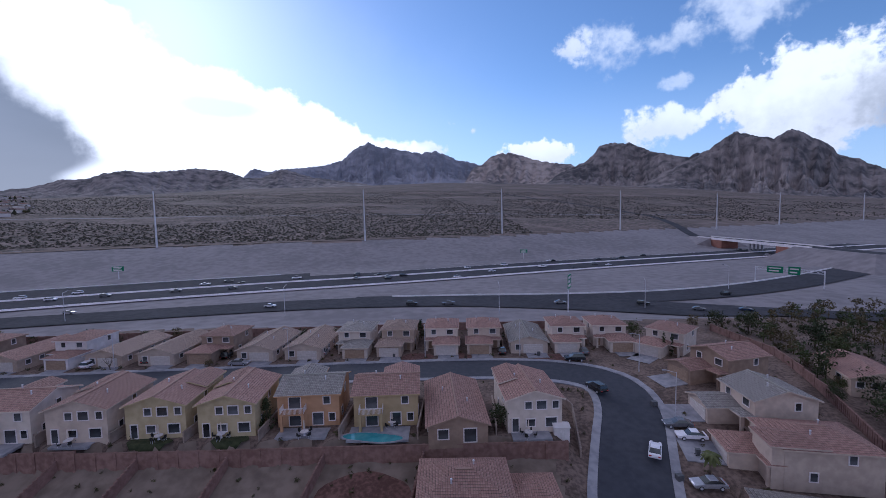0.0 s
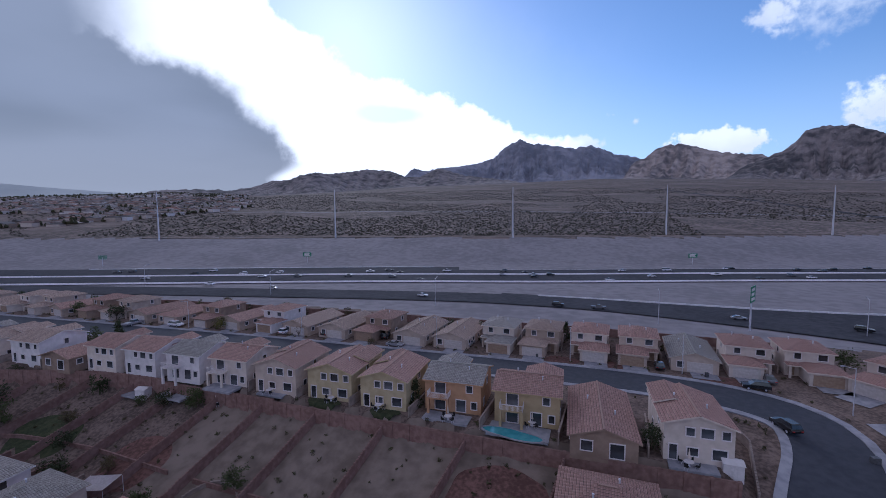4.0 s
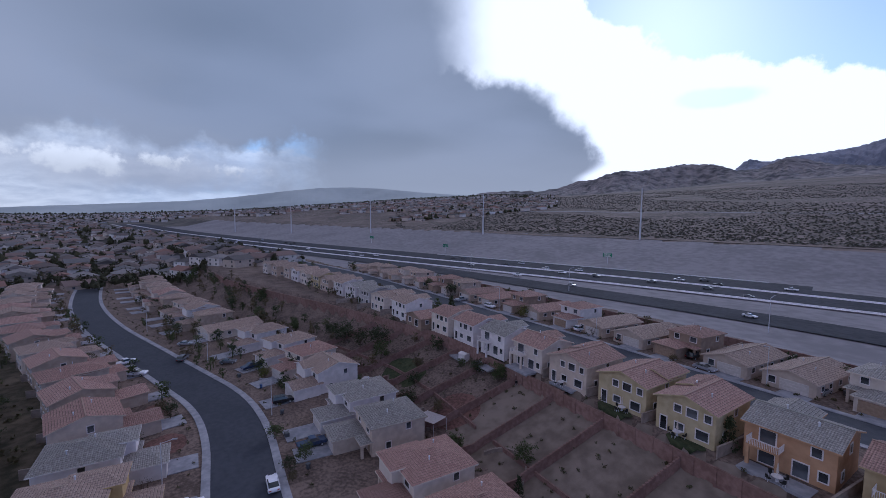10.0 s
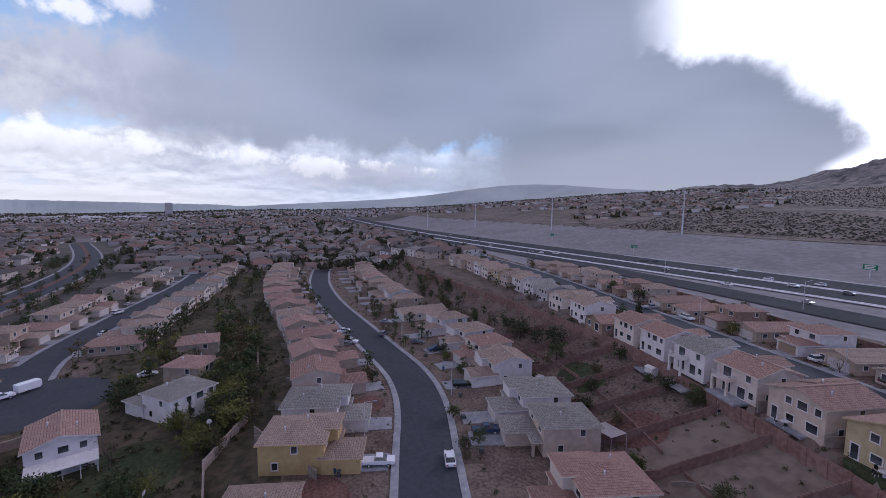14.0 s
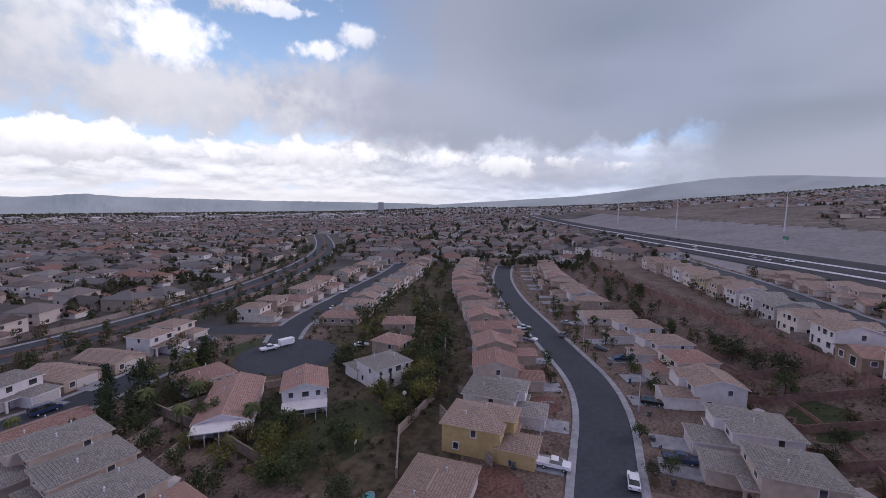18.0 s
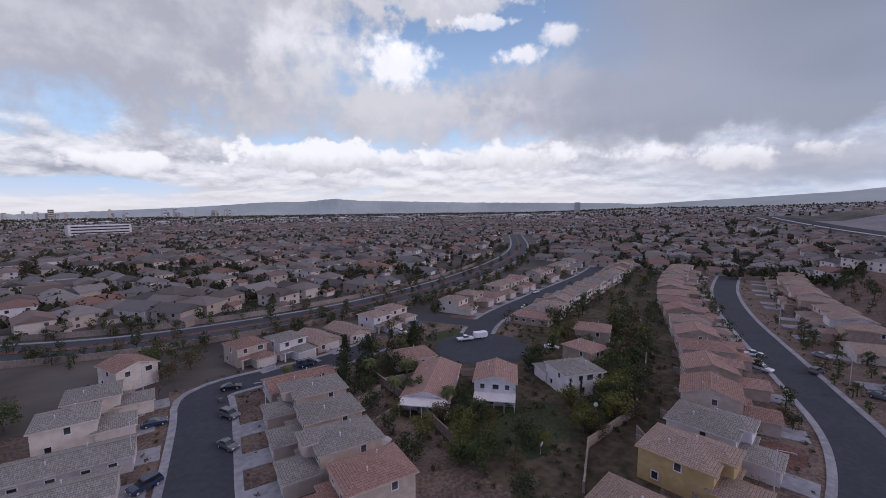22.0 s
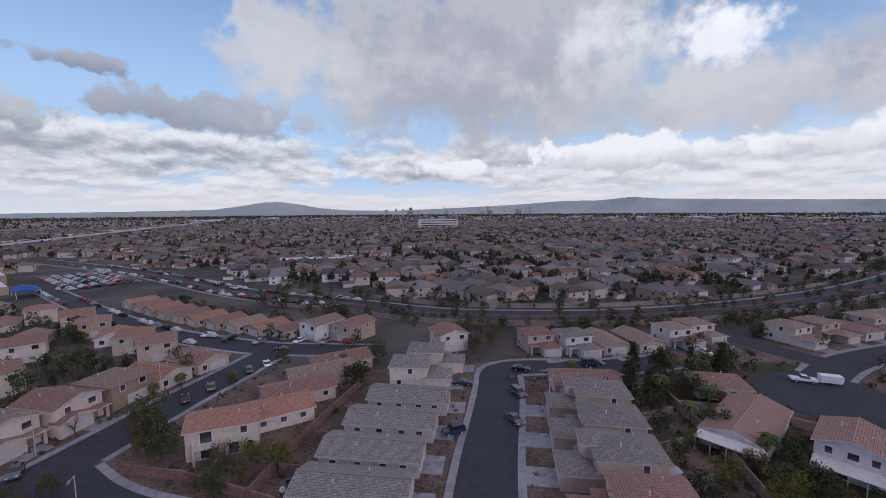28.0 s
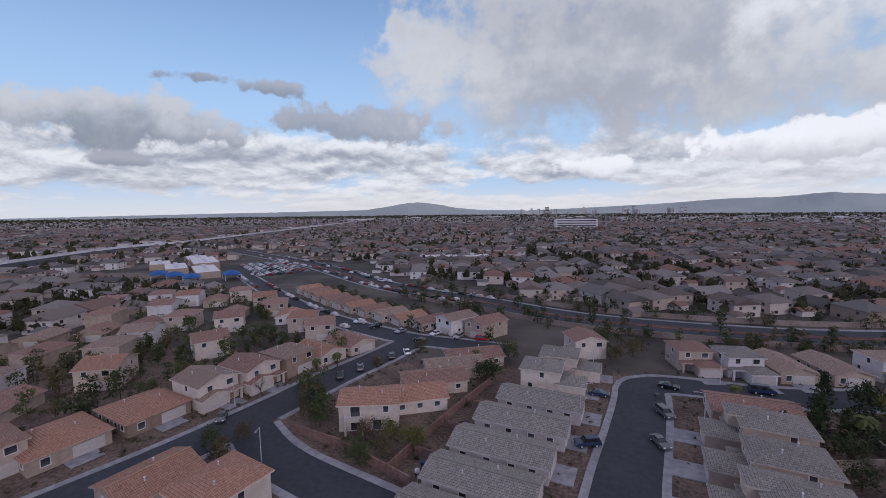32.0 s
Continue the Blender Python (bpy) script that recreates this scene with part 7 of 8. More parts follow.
def bridge():
    """The overpass: deck, parapets, abutments and a row of piers, with its road coming down from the desert."""
    a, b = Vector((277, 412, 0)), Vector((268, 322, 0))
    u = (b - a).normalized()
    n = Vector((u.y, -u.x, 0))
    zd = 17.0
    t = new("overpass", None)
    ln = (b - a).length

    def slab(name, s0, s1, o0, o1, z0, z1, mat, label=""):
        bm = bmesh.new()
        vs = [bm.verts.new(a + u * s + n * o + Vector((0, 0, z))) for z in (z0, z1) for s, o in ((s0, o0), (s1, o0), (s1, o1), (s0, o1))]
        for q in ((3, 2, 1, 0), (4, 5, 6, 7), (0, 1, 5, 4), (1, 2, 6, 5), (2, 3, 7, 6), (3, 0, 4, 7)):
            bm.faces.new([vs[i] for i in q])
        bmesh.ops.recalc_face_normals(bm, faces=bm.faces)
        return part(name, bm, mat, t, label)

    slab("deck", -10, ln + 10, -7, 7, zd - 1.3, zd, ASPHALT_OLD)
    for o in (-7.3, 7.0):
        slab("parapet", -40, ln + 30, o, o + 0.3, zd - 1.3, zd + 0.9, CONCRETE_WHITE, "white concrete parapet")
    slab("abutment", -12, 8, -7.5, 7.5, 4, zd - 1.3, RED_BRICK, "red textured concrete abutment")
    slab("abutment", ln - 6, ln + 14, -7.5, 7.5, 4, zd - 1.3, RED_BRICK, "red textured concrete abutment")
    for o in (-5, -1.7, 1.7, 5):
        slab("pier", ln * 0.52, ln * 0.52 + 1.2, o - 0.6, o + 0.6, 4, zd - 1.3, CONCRETE)
    for s0, s1, e0, e1 in ((-60, -12, -60, -8), (ln + 14, ln + 80, ln + 10, ln + 110)):
        bm = bmesh.new()
        low = [bm.verts.new(a + u * s + n * o + Vector((0, 0, 5))) for s, o in ((e0, -34), (e1, -34), (e1, 34), (e0, 34))]
        top = [bm.verts.new(a + u * s + n * o + Vector((0, 0, zd - 0.05))) for s, o in ((s0, -8), (s1, -8), (s1, 8), (s0, 8))]
        bm.faces.new(top)
        for i in range(4):
            bm.faces.new((low[i], low[(i + 1) % 4], top[(i + 1) % 4], top[i]))
        bmesh.ops.recalc_face_normals(bm, faces=bm.faces)
        part("embankment", bm, SLOPE, t, "graded gravel embankment")
    slab("approach_road", -62, -10, -6.5, 6.5, zd - 0.04, zd + 0.0, ASPHALT_OLD)
    slab("approach_road", ln + 10, ln + 80, -6.5, 6.5, zd - 0.04, zd + 0.0, ASPHALT_OLD)
    tagged(t, "concrete road bridge over the freeway with red abutments", "bridge")


RED_BRICK = material("red_textured_concrete", (0.22, 0.10, 0.075), (0.30, 0.15, 0.11), 1.0, 0.9, 0.3, 6)
bridge()
ribbon("desert_road", curve([(282, 465), (292, 510), (325, 600), (360, 720), (350, 900), (300, 1150), (180, 1600)]), -6, 6, 0.35, ASPHALT_OLD, "asphalt road running up into the desert", gap=12)
ribbon("desert_track", [(-700, 520), (-300, 640), (100, 700), (500, 760)], -3, 3, 0.3, CONCRETE, "pale dirt track across the desert", gap=20)
ribbon("desert_track", [(-420, 285), (-233, 344), (-71, 384), (64, 440), (210, 500)], -2.5, 2.5, 0.3, DIRT, "pale dirt track along the power poles", gap=12)

# ---- the wide city and the desert scrub ----


def near_line(x, y, pts, d):
    if not (min(p[0] for p in pts) - d < x < max(p[0] for p in pts) + d and min(p[1] for p in pts) - d < y < max(p[1] for p in pts) + d):
        return False
    for (x0, y0), (x1, y1) in zip(pts, pts[1:]):
        dx, dy = x1 - x0, y1 - y0
        q = min(1.0, max(0.0, ((x - x0) * dx + (y - y0) * dy) / (dx * dx + dy * dy)))
        if math.hypot(x - x0 - q * dx, y - y0 - q * dy) < d:
            return True
    return False


def in_view(x, y, r):
    a = math.degrees(math.atan2(x, y))
    return a < -45 or a > 112


def built_up(x, y):
    """Whether far houses may stand here."""
    v = across(x, y)
    if v > 118 and x > -1420 and not (x < -620 and y > lerp_line(x, CREST) + 90 and noise.noise((x * 0.003, y * 0.003, 7)) > -0.1):
        return False
    if near_line(x, y, R6, 24) or near_line(x, y, FAR_FREEWAY, 34):
        return False
    if 170 < x < 320 and -330 < y < -205:
        return False
    if 110 < x < 200 and -330 < y < -225:
        return False
    if x > -290 and y > lerp_line(x, [(5000, -600), (183, -323), (102, -247), (57, -213), (16, -191), (-24, -166), (-63, -158), (-100, -155), (-150, -162), (-200, -175), (-250, -192), (-330, -228), (-5000, -2000)]) and x < 165:
        return False
    return True


FAR_FREEWAY = [(396, -200), (440, -306), (469, -378), (492, -457), (481, -533), (700, -1500), (900, -2400)]


def crown(verts, faces, x, y, z, r, h, rng):
    """A ragged clump of foliage, twelve corners pushed in and out."""
    k = len(verts)
    verts.append((x + rng.uniform(-0.3, 0.3) * r, y + rng.uniform(-0.3, 0.3) * r, z + h * rng.uniform(0.85, 1.2)))
    for zz, q0 in ((0.62, 0.0), (0.22, 0.63)):
        for i in range(5):
            q = q0 + i * 1.2566 + rng.uniform(-0.3, 0.3)
            rr = r * rng.uniform(0.6, 1.25)
            verts.append((x + rr * math.cos(q), y + rr * math.sin(q), z + h * zz * rng.uniform(0.75, 1.25)))
    for i in range(5):
        j = (i + 1) % 5
        faces.append((k, k + 1 + i, k + 1 + j))
        faces.append((k + 1 + i, k + 6 + i, k + 1 + j))
        faces.append((k + 1 + j, k + 6 + i, k + 6 + j))


def bend(cx, cy):
    """Lets the suburb's streets wind."""
    n1 = noise.noise((cx * 0.0028, cy * 0.0028, 2.0)) + 0.35 * noise.noise((cx * 0.009, cy * 0.009, 5.0))
    n2 = noise.noise((cx * 0.0028, cy * 0.0028, 9.0)) + 0.35 * noise.noise((cx * 0.009, cy * 0.009, 12.0))
    x, y = cx + 75 * n1, cy + 75 * n2
    return x * 0.97 - y * 0.24, x * 0.24 + y * 0.97


def city():
    rng = random.Random(77)
    wv, wf, wm = [], [], []
    rv, rf, rm = [], [], []
    houses = []
    trees = []
    for ring, (r0, r1, gx, gy) in enumerate(((100, 700, 16.0, 33.0), (700, 1500, 18.0, 37.0), (1500, 2600, 25.0, 50.0), (2600, 4300, 44.0, 84.0))):
        n = int(r1 / gx) + 7
        m = int(r1 / gy) + 6
        for i in range(-n, n + 1):
            for j in range(-m, m + 1):
                x, y = bend(i * gx, j * gy)
                r = math.hypot(x, y)
                if not (r0 <= r < r1) or not in_view(x, y, r) or not built_up(x, y):
                    continue
                ex, ey = bend(i * gx + 4, j * gy)
                th = math.atan2(ey - y, ex - x)
                wood = noise.noise((x * 0.011, y * 0.011, 21.0))
                for side in (-1, 1):
                    u = rng.random()
                    ox, oy = rng.uniform(-1, 1), side * gy * 0.245 + rng.uniform(-1.5, 1.5)
                    hx, hy = x + ox * math.cos(th) - oy * math.sin(th), y + ox * math.sin(th) + oy * math.cos(th)
                    if u < (0.90 if wood < 0.25 else 0.45):
                        houses.append((hx, hy, th + rng.choice((0, math.pi / 2, 0)) + rng.uniform(-0.06, 0.06), gx, r))
                    for _ in range((3 if r < 1000 else 2) + (3 if wood > 0.25 else 0)):
                        if rng.random() < 0.12:
                            continue
                        a = rng.uniform(0, 6.28)
                        d = gx * rng.uniform(0.45, 0.8)
                        trees.append((hx + d * math.cos(a), hy + d * math.sin(a), rng.uniform(0.55, 1.25) * (1 if r < 1500 else 1.5 if r < 2600 else 2.3), r))
    for hx, hy, th, gx, r in houses:
        if not built_up(hx, hy):
            continue
        k = gx / 16.0
        w, d = rng.uniform(10.0, 13.0) * min(k, 2.2), rng.uniform(10.5, 15.0) * min(k, 2.0)
        h = rng.choice((2.9, 5.3, 5.5)) * (1 if k < 1.6 else 1.1)
        z = ground_z(hx, hy) - 0.3
        c, s = math.cos(th), math.sin(th)

        def P(px, py, pz):
            return (hx + px * c - py * s, hy + px * s + py * c, z + pz)

        blocks = [(-w / 2, w / 2, -d / 2, d / 2, h)]
        if r < 1100:
            g = rng.choice((-1, 1))
            blocks.append((g * w / 2 - (3.2 if g < 0 else 2.6), g * w / 2 + (2.6 if g < 0 else 3.2), d / 2 - 0.5, d / 2 + 5, 2.7))
        for x0, x1, y0, y1, hh in blocks:
            b = len(wv)
            wv += [P(x0, y0, 0), P(x1, y0, 0), P(x1, y1, 0), P(x0, y1, 0), P(x0, y0, hh), P(x1, y0, hh), P(x1, y1, hh), P(x0, y1, hh)]
            wf += [(b, b + 1, b + 5, b + 4), (b + 1, b + 2, b + 6, b + 5), (b + 2, b + 3, b + 7, b + 6), (b + 3, b, b + 4, b + 7)]
            wm += [0] * 4
            o = 0.5
            X0, X1, Y0, Y1 = x0 - o, x1 + o, y0 - o, y1 + o
            hip = rng.random() < 0.6
            half = min(X1 - X0, Y1 - Y0) / 2
            zr = hh + half * 0.38
            i = half if hip else 0.0
            e = len(rv)
            # far roofs get the paler tiles that carry the distance haze
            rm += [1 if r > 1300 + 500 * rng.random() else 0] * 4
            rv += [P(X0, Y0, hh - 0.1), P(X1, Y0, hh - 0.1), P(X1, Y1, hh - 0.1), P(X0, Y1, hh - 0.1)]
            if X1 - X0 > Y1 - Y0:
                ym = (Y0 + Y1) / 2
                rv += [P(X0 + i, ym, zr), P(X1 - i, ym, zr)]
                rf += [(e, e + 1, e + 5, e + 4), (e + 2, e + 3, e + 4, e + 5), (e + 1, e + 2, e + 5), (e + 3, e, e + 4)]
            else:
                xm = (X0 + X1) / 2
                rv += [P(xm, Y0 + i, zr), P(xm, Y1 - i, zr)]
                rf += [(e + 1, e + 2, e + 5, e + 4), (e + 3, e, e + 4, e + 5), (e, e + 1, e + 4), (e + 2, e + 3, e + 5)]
        if r < 600:
            # windows, a hand's breadth proud of the wall
            for side in range(4):
                for q in (-0.25, 0.25):
                    for zz in ((1.5, 4.1) if h > 4 else (1.5,)):
                        if rng.random() < 0.3:
                            continue
                        b = len(wv)
                        e = 0.06
                        if side < 2:
                            yy = -d / 2 - e if side == 0 else d / 2 + e
                            wv += [P(q * w - 0.6, yy, zz - 0.6), P(q * w + 0.6, yy, zz - 0.6), P(q * w + 0.6, yy, zz + 0.6), P(q * w - 0.6, yy, zz + 0.6)]
                        else:
                            xx = -w / 2 - e if side == 2 else w / 2 + e
                            wv += [P(xx, q * d - 0.6, zz - 0.6), P(xx, q * d + 0.6, zz - 0.6), P(xx, q * d + 0.6, zz + 0.6), P(xx, q * d - 0.6, zz + 0.6)]
                        wf.append((b, b + 1, b + 2, b + 3))
                        wm.append(1)
    walls = mesh("distant_houses", wv, wf, [stuff_material("distant_stucco", [(0.78, 0.73, 0.66), (0.55, 0.46, 0.37), (0.82, 0.80, 0.76), (0.40, 0.32, 0.25), (0.68, 0.60, 0.51)]), GLASS])
    walls.data.polygons.foreach_set("material_index", wm)
    tagged(walls, "stucco walls of the many houses of the suburb", "houses", kind="stuff")
    # second tile set is paler and greyer: distance haze painted into its tones
    roofs = mesh("distant_roofs", rv, rf, [stuff_material("distant_tiles", [(0.22, 0.16, 0.14), (0.18, 0.175, 0.17), (0.26, 0.155, 0.125), (0.23, 0.20, 0.185), (0.11, 0.10, 0.096), (0.28, 0.26, 0.245), (0.16, 0.13, 0.118)]), stuff_material("hazed_tiles", [(0.30, 0.25, 0.23), (0.29, 0.29, 0.30), (0.36, 0.28, 0.25), (0.38, 0.36, 0.35), (0.20, 0.19, 0.19), (0.46, 0.45, 0.44), (0.27, 0.23, 0.22)])])
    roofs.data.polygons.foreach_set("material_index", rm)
    tagged(roofs, "tiled roofs of the many houses of the suburb", "roofs", kind="stuff")
    # garden trees of the suburb: ragged clumps
    tv, tf = [], []
    rg = random.Random(9)
    for x, y, s, r in trees:
        if not built_up(x, y):
            continue
        z = ground_z(x, y)
        if r < 480:
            pts = [Vector((x + rg.gauss(0, 0.8 * s), y + rg.gauss(0, 0.8 * s), z + s * rg.uniform(1.8, 5.8))) for _ in range(6)]
            v, f = leaves(pts, 0.85, rg, 5, 0.75 * s)
            k = len(tv)
            tv += v
            tf += [tuple(i + k for i in q) for q in f]
            crown(tv, tf, x, y, z + 1.0 * s, 1.7 * s, 4.2 * s, rg)
        else:
            for _ in range(2 if r < 1000 else 1):
                ox, oy = rg.gauss(0, 1.3 * s), rg.gauss(0, 1.3 * s)
                crown(tv, tf, x + ox, y + oy, z - 0.3, rg.uniform(1.6, 2.8) * s, rg.uniform(4.0, 7.5) * s, rg)
    tagged(mesh("suburb_trees", tv, tf, leaf_material("suburb_leaves", (0.014, 0.017, 0.010), (0.060, 0.050, 0.026))), "dark garden trees among the suburb's houses", "trees", kind="stuff")


city()


def scrub():
    rng = random.Random(3)
    verts, faces = [], []
    for _ in range(46000):
        a = radians(rng.uniform(-66, 52))
        r = 330 + 1300 * rng.random() ** 1.7
        x, y = r * math.sin(a), r * math.cos(a)
        if y < lerp_line(x, CREST) + 14 or near_line(x, y, ((282, 440), (300, 520), (340, 640)), 25) or (x > 95 and y < 640):
            continue
        if noise.noise((x * 0.006, y * 0.006, 4)) < -0.22:
            continue
        z = ground_z(x, y)
        s = rng.uniform(0.55, 1.35) * (1 + r / 2400)
        k = len(verts)
        n = 5
        for i in range(n):
            q = rng.uniform(0, 6.28)
            verts.append((x + s * 1.1 * math.cos(i * 1.256 + q * 0.15), y + s * 1.1 * math.sin(i * 1.256 + q * 0.15), z + rng.uniform(0.05, 0.35) * s))
        verts.append((x + rng.uniform(-0.2, 0.2), y, z + s * rng.uniform(0.7, 1.1)))
        faces += [(k + i, k + (i + 1) % n, k + n) for i in range(n)]
    tagged(mesh("desert_scrub", verts, faces, leaf_material("scrub_leaves", (0.032, 0.027, 0.023), (0.075, 0.062, 0.050))), "dark creosote scrub dotted over the desert", "scrub", kind="stuff")


scrub()


def flat_building(name, x, y, hd, w, d, h, mat, label, storeys=2, category="building"):
    """A flat-roofed block with a parapet, roof plant and bands of windows."""
    t = new(name, None)
    t.matrix_basis = pose(x, y, ground_z(x, y), 0, 0, hd)
    bm = bmesh.new()
    cuboid(bm, -w / 2, w / 2, -d / 2, d / 2, -2, h)
    part("wall", bm, mat, t)
    bm = bmesh.new()
    cuboid(bm, -w / 2 + 0.4, w / 2 - 0.4, -d / 2 + 0.4, d / 2 - 0.4, h, h + 0.15)
    part("roof", bm, CONCRETE_WHITE, t)
    for q in (-0.3, 0.05, 0.3):
        bm = bmesh.new()
        cuboid(bm, q * w - 1.5, q * w + 1.5, -1.2, 1.2, h + 0.15, h + 1.6)
        part("roof_plant", bm, STEEL, t)
    for i in range(storeys):
        z = h * (i + 0.55) / storeys
        for s in (-1, 1):
            bm = bmesh.new()
            cuboid(bm, -w * 0.46, w * 0.46, s * d / 2 - 0.06, s * d / 2 + 0.06, z - h * 0.2 / storeys, z + h * 0.2 / storeys)
            part("window_band", bm, GLASS, t)
    return tagged(t, label, category)


# school and shops by the far freeway, with their car park
for x, y, hd, w, d, h in ((258, -292, -44, 46, 18, 5.5), (222, -252, -44, 40, 15, 4.5), (252, -258, -44, 34, 14, 5), (282, -312, -44, 34, 16, 5), (286, -278, -44, 24, 14, 4.5)):
    flat_building("school_block", x, y, hd, w, d, h, WALLS["tan"], "flat-roofed pale block of a school", 1)
flat_building("shop_block", 68, -352, 12, 70, 14, 5, WALLS["cream"], "long low pale shop building", 1)
flat_building("hospital", -108, -1030, 5, 95, 30, 22, WALLS["white"], "large pale building above the suburb's roofs", 4)
flat_building("hotel", -2180, -1110, 28, 120, 30, 62, WALLS["grey"], "broad grey hotel block on the horizon", 9)
sky_rng = random.Random(14)
for i in range(26):
    az = radians(-159.5 - 21.5 * sky_rng.random() ** 0.8)
    r = sky_rng.uniform(4000, 4250)
    x, y = r * math.sin(az), r * math.cos(az)
    flat_building("tower", x, y, sky_rng.uniform(0, 90), sky_rng.uniform(14, 34), sky_rng.uniform(14, 24), sky_rng.uniform(36, 86), WALLS[sky_rng.choice(("white", "white", "cream", "grey"))], "pale hotel tower on the far skyline", 6, "tower")


def canopy(x, y, hd, w, d):
    """A bright blue shade roof on four posts."""
    t = new("shade_canopy", None)
    t.matrix_basis = pose(x, y, ground_z(x, y), 0, 0, hd)
    bm = bmesh.new()
    top = [bm.verts.new((sx * w / 2, sy * d / 2, 4.0)) for sx, sy in ((-1, -1), (1, -1), (1, 1), (-1, 1))]
    low = [bm.verts.new((v.co.x, v.co.y, 3.8)) for v in top]
    ra, rb = bm.verts.new((-w / 4, 0, 5.8)), bm.verts.new((w / 4, 0, 5.8))
    for q in ((top[0], top[1], rb, ra), (top[2], top[3], ra, rb), (top[1], top[2], rb), (top[3], top[0], ra), (low[3], low[2], low[1], low[0])):
        bm.faces.new(q)
    for i in range(4):
        bm.faces.new((low[i], low[(i + 1) % 4], top[(i + 1) % 4], top[i]))
    part("roof", bm, BLUE_ROOF, t, "bright blue fabric roof")
    for sx in (-1, 1):
        for sy in (-1, 1):
            bm = bmesh.new()
            cuboid(bm, sx * (w / 2 - 0.4) - 0.15, sx * (w / 2 - 0.4) + 0.15, sy * (d / 2 - 0.4) - 0.15, sy * (d / 2 - 0.4) + 0.15, -0.5, 3.8)
            part("post", bm, STEEL, t)
    return tagged(t, "bright blue shade canopy beside the school", "canopy", "school canopies")


BLUE_ROOF = material("blue_canopy_cloth", (0.02, 0.09, 0.30), (0.03, 0.13, 0.40), 2.0, 0.7, 0.1)
for x, y in ((206, -222), (222, -226), (238, -230), (190, -238)):
    canopy(x, y, -44, 15, 10)
patch("sports_field", 278, -226, 36, 26, DIRT, "bare tan sports field beside the school", 0.08, category="field", seed=3.3)


def car_park():
    """Rows of parked cars too far off to count, on a dark lot and along the avenue's kerbs."""
    rng = random.Random(8)
    verts, faces = [], []

    def one(bx, by, ca, sa):
        z = ground_z(bx, by) + 0.1
        k = len(verts)
        for zz, w, l in ((0.3, 0.9, 2.2), (0.9, 0.9, 2.2), (0.95, 0.8, 1.3), (1.5, 0.7, 0.9)):
            for sx, sy in ((-1, -1), (1, -1), (1, 1), (-1, 1)):
                px, py = sx * w, sy * l
                verts.append((bx + py * ca - px * sa, by + py * sa + px * ca, z + zz))
        for q in range(3):
            for e in range(4):
                a, b = k + q * 4 + e, k + q * 4 + (e + 1) % 4
                faces.append((a, b, b + 4, a + 4))
        faces.append((k + 12, k + 13, k + 14, k + 15))

    ux, uy = 0.72, -0.69
    for i in range(26):
        for o in (-15.5, -9.5, -3.5, 3.5, 9.5, 15.5):
            if rng.random() < 0.8:
                one(168 + ux * i * 2.9 - uy * o, -264 + uy * i * 2.9 + ux * o, -uy, ux)
    for x, y, vx, vy in along(AVE, 5.6):
        if 20 < x < 240:
            for o in (-8.0, 8.0, -4.6, 4.6):
                if rng.random() < (0.72 if abs(o) > 5 else 0.18):
                    one(x + vy * o, y - vx * o, vx, vy)
    for x, y, vx, vy in along(curve(R4C), 6.2):
        if 62 < x:
            for o in (-4.0, 4.0):
                if rng.random() < 0.6:
                    one(x + vy * o, y - vx * o, vx, vy)
    tagged(mesh("parked_cars", verts, faces, stuff_material("car_tones", [(0.6, 0.6, 0.62), (0.03, 0.03, 0.035), (0.25, 0.26, 0.28), (0.65, 0.65, 0.65), (0.2, 0.03, 0.03)], 0.3)), "rows of cars in a distant car park", "cars", kind="stuff")


car_park()
ribbon("car_park", [(166, -262), (224, -318)], -19, 19, 0.06, ASPHALT, "asphalt car park with rows of cars", gap=8)


def warehouses():
    """Pale flat roofs far out in the valley."""
    rng = random.Random(52)
    verts, faces = [], []
    for _ in range(230):
        a = radians(rng.uniform(-205, -118))
        r = rng.uniform(1900, 4250)
        x, y = r * math.sin(a), r * math.cos(a)
        w, d, h, c = rng.uniform(15, 60) * r / 3000, rng.uniform(12, 30), rng.uniform(6, 12), rng.uniform(0, 3.14)
        z, k = ground_z(x, y), len(verts)
        for zz in (-1, h):
            for sx, sy in ((-1, -1), (1, -1), (1, 1), (-1, 1)):
                verts.append((x + sx * w * math.cos(c) - sy * d * math.sin(c), y + sx * w * math.sin(c) + sy * d * math.cos(c), z + zz))
        faces += [(k + i, k + (i + 1) % 4, k + 4 + (i + 1) % 4, k + 4 + i) for i in range(4)] + [(k + 4, k + 5, k + 6, k + 7)]
    tagged(mesh("distant_warehouses", verts, faces, stuff_material("warehouse_walls", [(0.78, 0.77, 0.75), (0.55, 0.54, 0.52), (0.82, 0.82, 0.82), (0.66, 0.60, 0.52)])), "pale flat-roofed warehouses far across the valley", "warehouses", kind="stuff")


warehouses()
ribbon("far_freeway", FAR_FREEWAY, -22, 22, 0.3, ASPHALT_OLD, "freeway crossing the suburb", gap=20)
barrier(curve(RAMP_A)[62:], -10.6, 0.9, 0.6, label="white concrete barrier of the slip road")
barrier(FAR_FREEWAY, -23, 3.0, 0.9, label="pale concrete wall of the far freeway", gap=20)
barrier(FAR_FREEWAY, 23, 1.2, 0.8, label="pale concrete barrier of the far freeway", gap=20)


